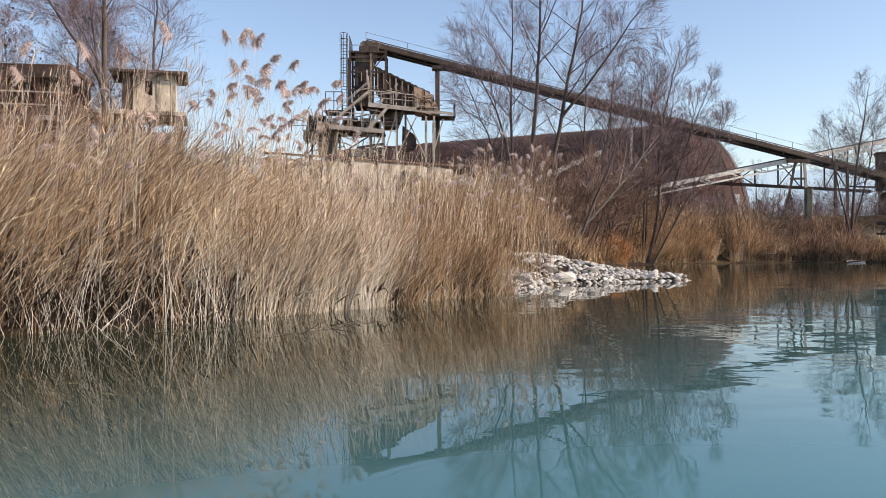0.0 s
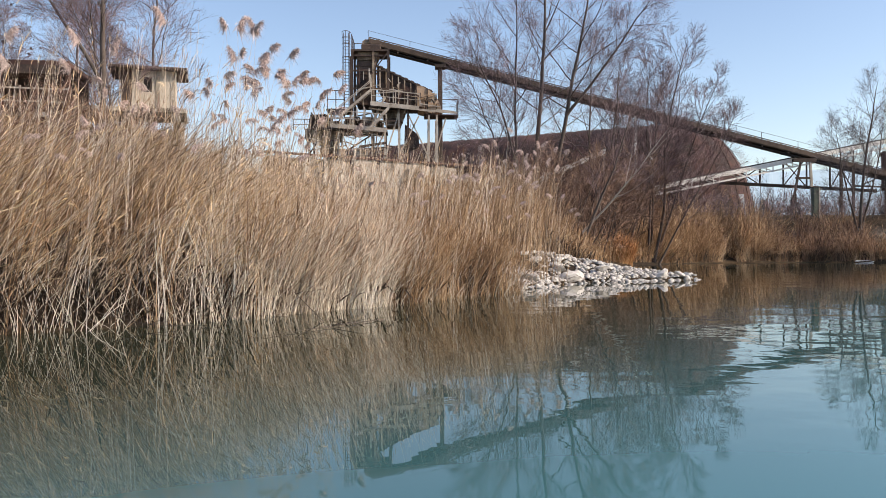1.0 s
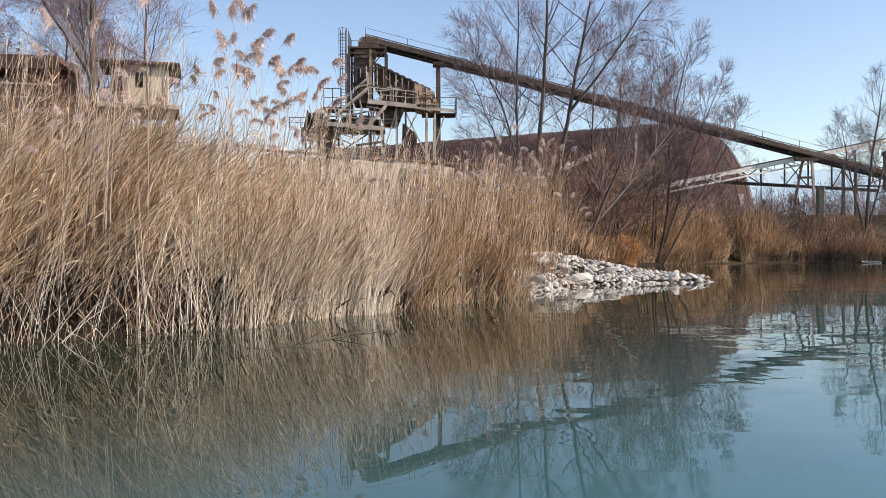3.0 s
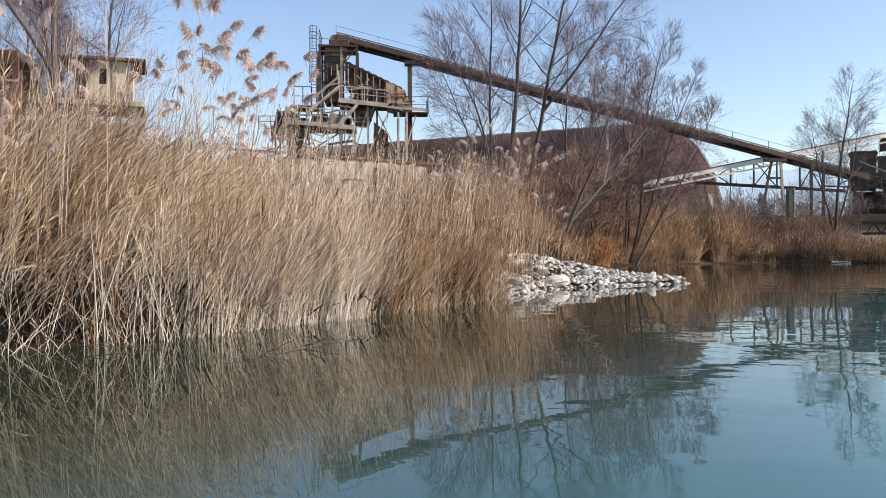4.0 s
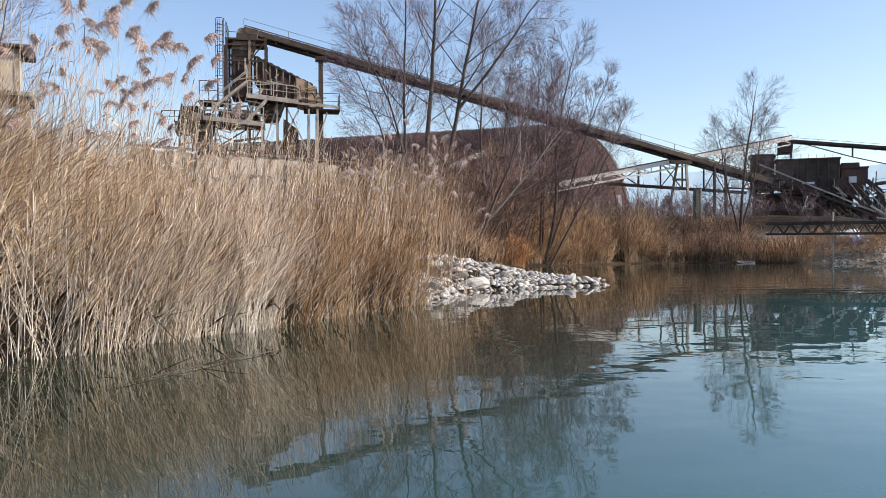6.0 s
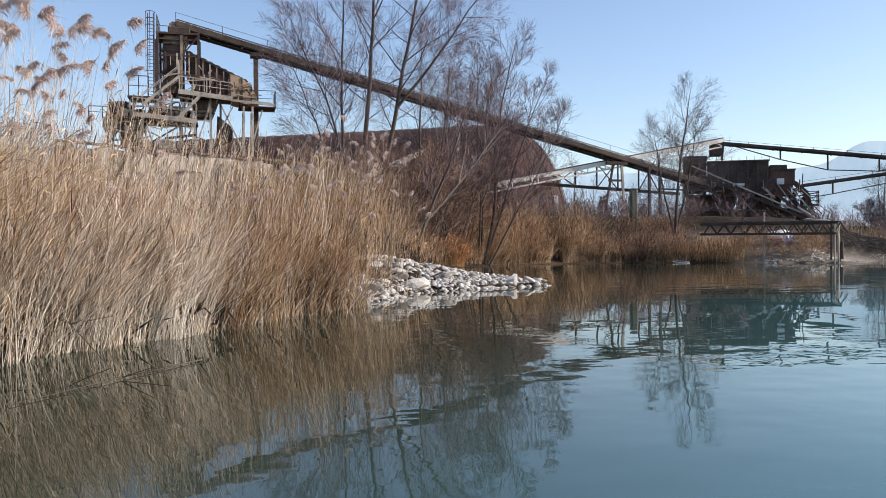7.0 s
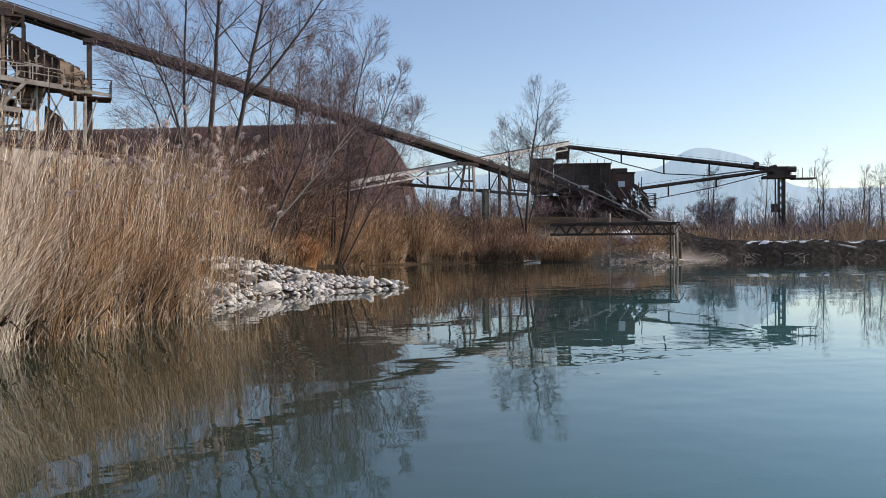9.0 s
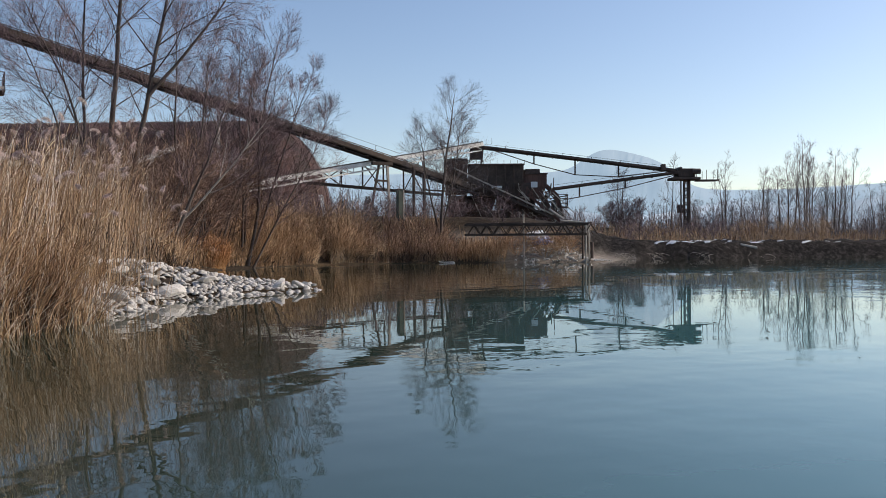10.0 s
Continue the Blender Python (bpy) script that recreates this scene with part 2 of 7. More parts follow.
def finish(name, me, material, parent, label="", smooth=False, inv=None):
    for mt in (material if isinstance(material, (list, tuple)) else [material]):
        me.materials.append(mt)
    if smooth:
        me.polygons.foreach_set("use_smooth", np.ones(len(me.polygons), bool))
    ob = new(name, me)
    if parent is not None:
        ob.parent = parent
        ORIGIN[ob] = inv
    if label:
        ob["label"] = label
    return ob


def np_mesh(name, verts, quads, tris=None):
    """A mesh from arrays."""
    me = bpy.data.meshes.new(name)
    nq = len(quads)
    nt = 0 if tris is None else len(tris)
    me.vertices.add(len(verts))
    me.vertices.foreach_set("co", np.ascontiguousarray(verts, np.float32).ravel())
    me.loops.add(nq * 4 + nt * 3)
    loops = np.asarray(quads, np.int32).ravel()
    if nt:
        loops = np.concatenate([loops, np.asarray(tris, np.int32).ravel()])
    me.loops.foreach_set("vertex_index", loops)
    me.polygons.add(nq + nt)
    starts = np.concatenate([np.arange(nq) * 4, nq * 4 + np.arange(nt) * 3]).astype(np.int32)
    me.polygons.foreach_set("loop_start", starts)
    me.update(calc_edges=True)
    return me


def np_part(name, verts, quads, material, parent, label="", smooth=False):
    inv = ORIGIN.get(parent)
    v = np.asarray(verts, float)
    if inv is not None:
        r = np.array(inv)
        v = v @ r[:3, :3].T + r[:3, 3]
    return finish(name, np_mesh(name, v, quads), material, parent, label, smooth, inv)


def ribbons(lines, widths, sides):
    """Flat blades: lines (n, k, 3), widths (n, k), sides (n, 3)."""
    n, k, _ = lines.shape
    off = sides[:, None, :] * widths[:, :, None] * 0.5
    v = np.stack([lines - off, lines + off], axis=2).reshape(-1, 3)
    i = (np.arange(n)[:, None] * k + np.arange(k - 1)[None, :]) * 2
    q = np.stack([i, i + 1, i + 3, i + 2], axis=-1).reshape(-1, 4)
    return v, q


def tubes(lines, radii, sides=3):
    """Round stalks: lines (n, k, 3), radii (n, k)."""
    n, k, _ = lines.shape
    d = np.gradient(lines, axis=1)
    d /= np.linalg.norm(d, axis=2, keepdims=True) + 1e-9
    ref = np.where(np.abs(d[..., 2:3]) > 0.9, np.array([1.0, 0, 0]), np.array([0, 0, 1.0]))
    a = np.cross(d, ref)
    a /= np.linalg.norm(a, axis=2, keepdims=True) + 1e-9
    b = np.cross(d, a)
    ang = np.arange(sides) * 2 * np.pi / sides
    ring = a[:, :, None, :] * np.cos(ang)[None, None, :, None] + b[:, :, None, :] * np.sin(ang)[None, None, :, None]
    v = (lines[:, :, None, :] + ring * radii[:, :, None, None]).reshape(-1, 3)
    base = (np.arange(n)[:, None] * k + np.arange(k - 1)[None, :]) * sides
    s = np.arange(sides)
    s2 = (s + 1) % sides
    q = np.stack([base[..., None] + s, base[..., None] + s2, base[..., None] + sides + s2, base[..., None] + sides + s], axis=-1).reshape(-1, 4)
    return v, q


def join(chunks):
    vs, qs, n = [], [], 0
    for v, q in chunks:
        vs.append(v)
        qs.append(q + n)
        n += len(v)
    return np.concatenate(vs), np.concatenate(qs)


def box(bm, lo, hi, bevel=0.0):
    lo, hi = Vector(lo), Vector(hi)
    r = bmesh.ops.create_cube(bm, size=1.0, matrix=Matrix.LocRotScale((lo + hi) / 2, None, hi - lo))
    if bevel:
        es = list({e for v in r["verts"] for e in v.link_edges})
        bmesh.ops.bevel(bm, geom=es, offset=bevel, segments=1, affect="EDGES")
    return bm


def beam(bm, p, q, w=0.2, h=None, up=UP):
    """A bar of w by h from p to q."""
    p, q = Vector(p), Vector(q)
    h = w if h is None else h
    d = (q - p).normalized()
    u = Vector(up) if abs(d.dot(Vector(up))) < 0.98 else Vector((0, 1, 0))
    s = d.cross(u).normalized()
    u = s.cross(d).normalized()
    m = Matrix((s, d, u)).transposed().to_4x4()
    m.translation = (p + q) / 2
    bmesh.ops.create_cube(bm, size=1.0, matrix=m @ Matrix.Diagonal((w, (q - p).length, h, 1)))
    return bm


def pipe(bm, p, q, r, sides=8):
    p, q = Vector(p), Vector(q)
    d = q - p
    m = d.to_track_quat("Z", "Y").to_matrix().to_4x4()
    m.translation = (p + q) / 2
    bmesh.ops.create_cone(bm, cap_ends=True, segments=sides, radius1=r, radius2=r, depth=d.length, matrix=m)
    return bm


def prism(bm, outline, y0, y1):
    """An outline in x and z, drawn out from y0 to y1."""
    a = [bm.verts.new((x, y0, z)) for x, z in outline]
    b = [bm.verts.new((x, y1, z)) for x, z in outline]
    bm.faces.new(a)
    bm.faces.new(list(reversed(b)))
    for i in range(len(a)):
        j = (i + 1) % len(a)
        bm.faces.new((a[j], a[i], b[i], b[j]))
    bmesh.ops.recalc_face_normals(bm, faces=bm.faces)
    return bm


def B():
    return bmesh.new()


def railing(parent, pts, height=1.05, step=1.6, r=0.035, material=None, mid=True):
    """Posts, hand rail and knee rail along a line of points."""
    material = material or M_PALESTEEL
    for p, q in zip(pts, pts[1:]):
        p, q = Vector(p), Vector(q)
        n = max(1, round((q - p).length / step))
        rail = part("hand_rail", beam(B(), p + UP * height, q + UP * height, r * 1.8), material, parent)
        for i in range(n + 1):
            s = p.lerp(q, i / n)
            part("rail_post", beam(B(), s, s + UP * height, r * 2), material, rail)
        if mid:
            part("knee_rail", beam(B(), p + UP * height * 0.5, q + UP * height * 0.5, r * 1.4), material, rail)

# ---- the lake, its shore and the land to the horizon ----
SHORE = [(-60, -15), (-30, -4), (-16, 4.2), (-10, 8.2), (-7.2, 10.3), (-5.4, 11.7), (-4.3, 12.6), (-3.5, 13.1), (-2.75, 13.9), (-1.9, 15.2), (-0.6, 16.6),
         (0.7, 18.9), (2.2, 20.9), (3.2, 23.0), (4.6, 25.4), (6.9, 26.8), (9.3, 27.9), (9.5, 28.3), (8.6, 29.2), (7.4, 31.5), (7.6, 37), (9.5, 43.5),
         (12.8, 49.0), (16.5, 52.3), (21, 54.2), (26, 54.6), (30.5, 53.4), (34, 50.4), (37.6, 47.6), (40.5, 49.5), (44, 53), (49, 54), (53, 51.5), (60, 50),
         (67, 46.5), (85, 38), (108, 18), (118, -20), (95, -80), (20, -120), (-60, -90)]
_S = np.array(SHORE, float)


def shore_distance(x, y):
    """Metres from the shore; positive on land."""
    best = np.full(x.shape, 1e9)
    inside = np.zeros(x.shape, bool)
    for (ax, ay), (bx, by) in zip(_S, np.roll(_S, -1, axis=0)):
        dx, dy = bx - ax, by - ay
        t = np.clip(((x - ax) * dx + (y - ay) * dy) / (dx * dx + dy * dy), 0, 1)
        best = np.minimum(best, np.hypot(x - ax - t * dx, y - ay - t * dy))
        if ay != by:
            cross = ((ay > y) != (by > y)) & (x < (bx - ax) * (y - ay) / (by - ay) + ax)
            inside ^= cross
    return np.where(inside, -best, best)


def step01(a, b, v):
    t = np.clip((v - a) / (b - a), 0, 1)
    return t * t * (3 - 2 * t)


def land_height(x, y):
    x, y = np.asarray(x, float), np.asarray(y, float)
    d = shore_distance(x, y)
    top = 1.0 + 2.3 * step01(34, 62, y)
    top = top * (1 - step01(38, 52, x) * step01(95, 60, y)) + 1.25 * step01(38, 52, x) * step01(95, 60, y)
    reach = 4.0 + 5.0 * step01(30, 60, y)
    steep = step01(36, 46, x)
    reach = reach * (1 - steep) + (1.3 + 2.0 * step01(48, 41, x)) * steep
    lump = 0.10 * np.sin(x * 0.9 + 0.6 * np.sin(y * 0.7)) * np.cos(y * 0.8) + 0.05 * np.sin(x * 2.7 + y * 1.9)
    lump = lump + 0.16 * np.sin(x * 1.9 + np.sin(y * 1.3)) * np.sin(y * 1.7) * step01(36, 44, x)
    beach = step01(36.5, 39, x) * step01(49, 44, x) * step01(44, 46, y)
    spit = np.exp(-(((x - 5.5) / 4.5) ** 2 + ((y - 28) / 5.5) ** 2))
    land = 0.05 + top * step01(-0.6, reach, d) + lump * np.clip(d / 3, 0, 1)
    land = land * (1 - 0.25 * spit) * (1 - 0.85 * beach * (1 - step01(1.4, 4.2, d)))
    mound = np.exp(-(((x - 4.0) / 2.6) ** 2 + ((y - 27.6) / 3.0) ** 2))
    land = np.maximum(land, 0.92 * mound * step01(-0.2, 2.6, d))
    bed = np.maximum(-2.4, 0.30 * d + 0.02)
    return np.where(d > 0, np.maximum(land, 0.05), bed)


def spaced(lo, hi, step, far):
    mid = list(np.arange(lo, hi + 1e-6, step))
    s, v = step, hi
    while v < far:
        s *= 1.25
        v += s
        mid.append(min(v, far))
    s, v = step, lo
    while v > -far:
        s *= 1.25
        v -= s
        mid.insert(0, max(v, -far))
    return np.array(mid)


def build_ground():
    gx, gy = spaced(-22, 72, 0.6, 4800), spaced(-2, 76, 0.6, 4800)
    X, Y = np.meshgrid(gx, gy, indexing="ij")
    Z = land_height(X, Y)
    v = np.stack([X, Y, Z], -1).reshape(-1, 3)
    ny = len(gy)
    i = (np.arange(len(gx) - 1)[:, None] * ny + np.arange(ny - 1)[None, :])
    q = np.stack([i, i + ny, i + ny + 1, i + 1], -1).reshape(-1, 4)
    ob = finish("ground", np_mesh("ground", v, q), M_GROUND, None, smooth=True)
    # reach of the dark earth tone that includes the slope's shade
    dark_bank = step01(36, 42, X) * step01(110, 70, Y) * step01(16, 9, shore_distance(X, Y))
    att = ob.data.attributes.new("dark_bank", "FLOAT", "POINT")
    att.data.foreach_set("value", dark_bank.ravel().astype(np.float32))
    sand = step01(37, 39, X) * step01(47, 43, X) * step01(44, 46, Y) * step01(3.0, 1.8, shore_distance(X, Y)) * step01(0.6, 0.35, Z)
    sand = np.maximum(sand, 0.75 * step01(31.5, 33, X) * step01(39, 37, X) * step01(44, 46, Y) * step01(6.0, 4.0, shore_distance(X, Y)))
    att = ob.data.attributes.new("sand", "FLOAT", "POINT")
    att.data.foreach_set("value", sand.ravel().astype(np.float32))
    tagged(ob, "brown winter earth with dry grass around the gravel lake", "ground", kind="structure")
    gx, gy = spaced(-20, 60, 1.0, 200), spaced(-6, 60, 1.0, 200)
    X, Y = np.meshgrid(gx, gy, indexing="ij")
    v = np.stack([X, Y, 0 * X], -1).reshape(-1, 3)
    ny = len(gy)
    i = (np.arange(len(gx) - 1)[:, None] * ny + np.arange(ny - 1)[None, :])
    q = np.stack([i, i + ny, i + ny + 1, i + 1], -1).reshape(-1, 4)
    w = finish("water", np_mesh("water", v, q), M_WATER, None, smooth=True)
    # muddy margin; its dark tone and wide far reach also stand for the mirrored banks
    att = w.data.attributes.new("bank_margin", "FLOAT", "POINT")
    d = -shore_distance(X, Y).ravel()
    far_bank = step01(20, 40, Y.ravel())
    att.data.foreach_set("value", (1 - step01(4.0 + 5 * far_bank, 12.5 + 16 * far_bank, d)).astype(np.float32))
    tagged(w, "calm turquoise lake water mirroring the bank", "water", kind="structure")


build_ground()


def ridge(name, label, radius, az0, az1, profile, material, seed):
    """A far chain of hills: a curtain with a receding top."""
    rng = np.random.default_rng(seed)
    n = 900
    az = np.linspace(az0, az1, n)
    h = np.array([profile(a) for a in az])
    rough = np.cumsum(rng.normal(0, 1, n))
    rough -= np.linspace(rough[0], rough[-1], n)
    h = h * (1 + 0.004 * np.convolve(rough, np.ones(21) / 21, "same"))
    rows = []
    for k, (f, dr) in enumerate([(0.0, -0.10), (0.35, -0.06), (0.7, -0.03), (1.0, 0.0), (0.0, 0.08)]):
        r = radius * (1 + dr) * (1 + (0.004 * rng.normal(0, 1, n) if 0 < k < 3 else 0))
        rows.append(np.stack([np.sin(np.radians(az)) * r, np.cos(np.radians(az)) * r, h * f - 1], -1))
    v = np.stack(rows, 1).reshape(-1, 3)
    i = np.arange(n - 1)[:, None] * 5 + np.arange(4)[None, :]
    q = np.stack([i, i + 5, i + 6, i + 1], -1).reshape(-1, 4)
    ob = finish(name, np_mesh(name, v, q), material, None, smooth=True)
    tagged(ob, label, "mountain", kind="structure")


def gauss(a, c, w):
    return math.exp(-((a - c) / w) ** 2)


# distance haze sits in these emissive tones
M_HILL_FAR = hill_mat("hazed_far_hills", (0.345, 0.475, 0.575), (0.365, 0.495, 0.59), (0.40, 0.53, 0.62), 0.97)
M_HILL_NEAR = hill_mat("hazed_near_hills", (0.27, 0.35, 0.43), (0.33, 0.42, 0.50), (0.50, 0.58, 0.65), 0.95)
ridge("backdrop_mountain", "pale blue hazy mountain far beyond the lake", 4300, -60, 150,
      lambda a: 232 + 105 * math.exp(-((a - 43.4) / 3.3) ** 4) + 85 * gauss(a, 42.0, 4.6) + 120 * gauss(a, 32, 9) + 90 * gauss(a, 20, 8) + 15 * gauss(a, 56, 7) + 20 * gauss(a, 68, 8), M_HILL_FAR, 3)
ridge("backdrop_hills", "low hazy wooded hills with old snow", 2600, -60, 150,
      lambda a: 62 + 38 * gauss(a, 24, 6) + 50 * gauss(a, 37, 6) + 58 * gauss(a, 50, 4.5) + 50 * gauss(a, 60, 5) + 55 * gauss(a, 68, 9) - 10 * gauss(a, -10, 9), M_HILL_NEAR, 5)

# ---- the gravel works ----
def build_hall():
    """Rusty barrel-roofed storage hall with a rounded end."""
    a, b = Vector((41.0, 129.6, 4.6)), Vector((-14.0, 165.0, 4.6))
    hall = thing("storage_hall", "large rusty brown barrel-roofed storage hall with a rounded end", "building", a)
    axis = (b - a).normalized()
    side = Vector((axis.y, -axis.x, 0))
    if side.y > 0:
        side = -side
    half, high = 11.4, 15.5
    na = 28
    arc = [(math.cos(math.pi * i / na), math.sin(math.pi * i / na)) for i in range(na + 1)]
    # barrel: corrugated skin in bays
    L = (b - a).length
    bays = 22
    v, q = [], []
    for k in range(bays * 4 + 1):
        s = L * k / (bays * 4)
        bulge = 0.10 if k % 2 else 0.0
        for c, sn in arc:
            p = a + axis * s + side * c * (half + bulge) + UP * sn * (high + bulge)
            v.append(tuple(p))
    n = na + 1
    for k in range(bays * 4):
        for i in range(na):
            q.append((k * n + i, k * n + i + 1, (k + 1) * n + i + 1, (k + 1) * n + i))
    np_part("barrel_roof", v, np.array(q), M_HALL, hall)
    # rounded end
    v, q = [], []
    nd = 22
    for k in range(nd + 1):
        th = math.pi * k / nd
        for i in range(na // 2 + 1):
            el = math.pi / 2 * i / (na // 2)
            bulge = 0.10 if k % 2 else 0.0
            p = a + (side * math.cos(th) - axis * math.sin(th)) * math.cos(el) * (half + bulge) + UP * math.sin(el) * (high + bulge)
            v.append(tuple(p))
    n = na // 2 + 1
    for k in range(nd):
        for i in range(na // 2):
            q.append((k * n + i, k * n + i + 1, (k + 1) * n + i + 1, (k + 1) * n + i))
    np_part("rounded_end", v, np.array(q), M_HALL, hall)
    for k in range(0, bays + 1):
        bm = B()
        s = L * k / bays
        pts = [a + axis * s + side * c * (half + 0.13) + UP * sn * (high + 0.13) for c, sn in arc]
        for p, r in zip(pts, pts[1:]):
            beam(bm, p, r, 0.07)
        part("roof_rib", bm, M_HALL, hall)
    for k in range(0, nd + 1, 2):
        th = math.pi * k / nd
        bm = B()
        pts = [a + (side * math.cos(th) - axis * math.sin(th)) * math.cos(math.pi / 2 * i / 12) * (half + 0.12) + UP * math.sin(math.pi / 2 * i / 12) * (high + 0.12) for i in range(13)]
        for p, r in zip(pts, pts[1:]):
            beam(bm, p, r, 0.07)
        part("roof_rib", bm, M_HALL, hall)
    bm = B()
    prism(bm, [(46.4, 3.2), (48.7, 3.2), (48.1, 8.6), (47.1, 8.6)], 120.6, 121.9)
    part("arch_footing", bm, M_WHITE, hall, "whitish concrete footing")


build_hall()


def conveyor(name, label, p, q, width=1.5, deep=1.5, material=None, rails=True, rail_side=1, idlers=True, step=4.4, rail_h=1.05, stuff=None):
    """A sloping belt conveyor: side girders, belt, rollers, walkway rail."""
    material = material or M_BELT
    p, q = Vector(p), Vector(q)
    ob = thing(name, label, "conveyor", p)
    d = (q - p).normalized()
    s = d.cross(UP).normalized()
    n = s.cross(d).normalized()
    for k in (-1, 1):
        part("side_girder", beam(B(), p + s * k * width / 2, q + s * k * width / 2, 0.16, deep * 0.42, up=n), material, ob)
        part("upper_chord", beam(B(), p + s * k * width / 2 + n * deep * 0.31, q + s * k * width / 2 + n * deep * 0.31, 0.10, 0.08, up=n), material, ob)
    plate = part("bottom_plate", beam(B(), p - n * deep * 0.24, q - n * deep * 0.24, width * 0.96, 0.10, up=n), material, ob)
    part("return_belt", beam(B(), p - n * deep * 0.42, q - n * deep * 0.42, width * 0.7, 0.06, up=n), M_RUBBER, ob)
    m = int((q - p).length / 3.0)
    for i in range(m + 1):
        c = p.lerp(q, i / m)
        part("cross_tie", beam(B(), c - s * width * 0.5 - n * deep * 0.33, c + s * width * 0.5 - n * deep * 0.33, 0.14, 0.22, up=n), material, plate)
    belt = part("belt", beam(B(), p + n * deep * 0.18, q + n * deep * 0.18, width * 0.86, 0.12, up=n), M_RUBBER, ob, "black rubber belt")
    L = (q - p).length
    m = int(L / 1.5)
    if idlers:
        for i in range(m + 1):
            c = p + d * (L * i / m)
            for k in (-1, 1):
                part("roller_stand", beam(B(), c + s * k * width / 2 + n * deep * 0.1, c + s * k * width / 2 + n * deep * 0.34, 0.08, 0.16, up=d), M_DUSTY, belt)
    if rails:
        m = int(L / step)
        e = s * rail_side * (width / 2 + 0.55)
        walk_way = part("walkway", beam(B(), p + e * 0.8 + n * 0.1, q + e * 0.8 + n * 0.1, 0.6, 0.06, up=n), material, ob)
        tops = []
        for i in range(m + 1):
            c = p + d * (L * i / m) + e + n * 0.1
            part("rail_post", beam(B(), c, c + UP * (rail_h + deep * 0.35), 0.045), material, walk_way)
            tops.append(c + UP * (rail_h + deep * 0.35))
        part("hand_rail", beam(B(), tops[0], tops[-1], 0.028), material, walk_way)
    return ob, d, s, n


# main belt from the screening tower down to the crusher
BELT_P, BELT_Q = Vector((-4.6, 86.2, 22.03)), Vector((55.9, 92.15, 8.15))
conveyor("belt_conveyor", "long dark weathered belt conveyor sloping down from the tower", BELT_P, BELT_Q, 1.5, 1.22, rail_side=-1)


def build_tower():
    t = thing("screening_tower", "rusty steel screening tower with platforms and pale railings", "tower", (-3, 86, 3.2))
    S, P, Y, R = M_DARKSTEEL, M_PALESTEEL, M_YELLOWSTEEL, M_RUST
    y0, y1 = 84.3, 88.2
    # conveyor head
    part("head_box", box(B(), (-5.3, y0 + 1.0, 20.9), (-3.3, y1 - 1.0, 21.7), 0.08), S, t)
    part("head_hood", prism(B(), [(-5.2, 21.7), (-3.2, 21.7), (-3.2, 22.0), (-3.6, 22.15), (-4.9, 22.2), (-5.2, 22.0)], y0 + 1.2, y1 - 1.2), M_DUSTY, t, "dented grey-brown hood")
    part("head_floor", box(B(), (-6.3, y0, 20.75), (-2.5, y1, 20.93)), S, t)
    railing(t, [(-6.2, y0, 20.93), (-6.2, y1, 20.93), (-3, y1, 20.93)], 1.5, 1.3, 0.03, S)
    # chute and shaft
    part("chute", prism(B(), [(-5.4, 20.8), (-3.6, 20.8), (-3.9, 19.6), (-5.1, 19.4)], y0 + 0.6, y1 - 0.6), S, t)
    part("shaft", box(B(), (-5.75, y0 + 0.5, 15.4), (-4.0, y1 - 0.4, 19.9), 0.05), S, t)
    part("chute_collar", prism(B(), [(-5.75, 19.9), (-3.9, 19.9), (-3.5, 20.75), (-5.6, 20.75)], y0 + 0.4, y1 - 0.5), M_DUSTY, t)
    for z in (16.2, 17.3, 18.4, 19.3):
        part("shaft_band", box(B(), (-5.82, y0 + 0.43, z), (-3.93, y1 - 0.33, z + 0.16)), S, t)
    for x, z1, mt in ((-6.15, 20.8, S), (-4.05, 20.7, M_DUSTY), (-2.55, 21.0, S)):
        for y in (y0 + 0.1, y1 - 0.1):
            part("column", box(B(), (x - 0.11, y - 0.11, 14.6), (x + 0.11, y + 0.11, z1)), mt, t)
    for z in (17.0, 18.8, 20.3):
        part("cross_beam", beam(B(), (-6.2, y0 + 0.1, z), (-2.5, y0 + 0.1, z), 0.16), S, t)
    part("brace", beam(B(), (-6.1, y0, 15.4), (-4.1, y0, 18.6), 0.14), S, t)
    part("brace", beam(B(), (-4.0, y0, 18.8), (-2.6, y0, 20.6), 0.10), S, t)
    # vibrating screen: sloping ribbed box
    out = [(-3.7, 19.35), (-1.9, 18.55), (1.3, 16.95), (2.5, 15.85), (2.55, 15.0), (-0.4, 15.35), (-2.8, 15.9), (-3.7, 17.3)]
    part("screen_box", prism(B(), out, y0 + 0.7, y1 - 0.5), S, t)
    part("screen_snout", prism(B(), [(0.25, 17.35), (0.9, 17.25), (1.6, 16.85), (2.3, 16.15), (2.75, 15.3), (2.7, 14.75), (1.9, 14.55), (0.4, 14.9)], y0 + 0.3, y1 - 0.4), Y, t, "faded ochre rounded outlet")
    for x0, x1, z0, z1 in ((0.2, 0.32, 14.9, 17.45), (1.3, 1.42, 14.65, 17.1), (2.2, 2.3, 14.6, 16.35)):
        part("snout_band", box(B(), (x0, y0 + 0.24, z0), (x1, y0 + 0.3, z1)), S, t)
    for i in range(9):
        x = -3.4 + i * 0.62
        zt = 19.3 - (x + 3.7) * 0.475
        zb = 17.2 if x < -3 else 15.75 - (x + 2.8) * 0.18
        part("screen_rib", box(B(), (x - 0.06, y0 + 0.52, zb), (x + 0.06, y0 + 0.7, zt)), M_DUSTY if i % 3 else P, t)
        bm = B()
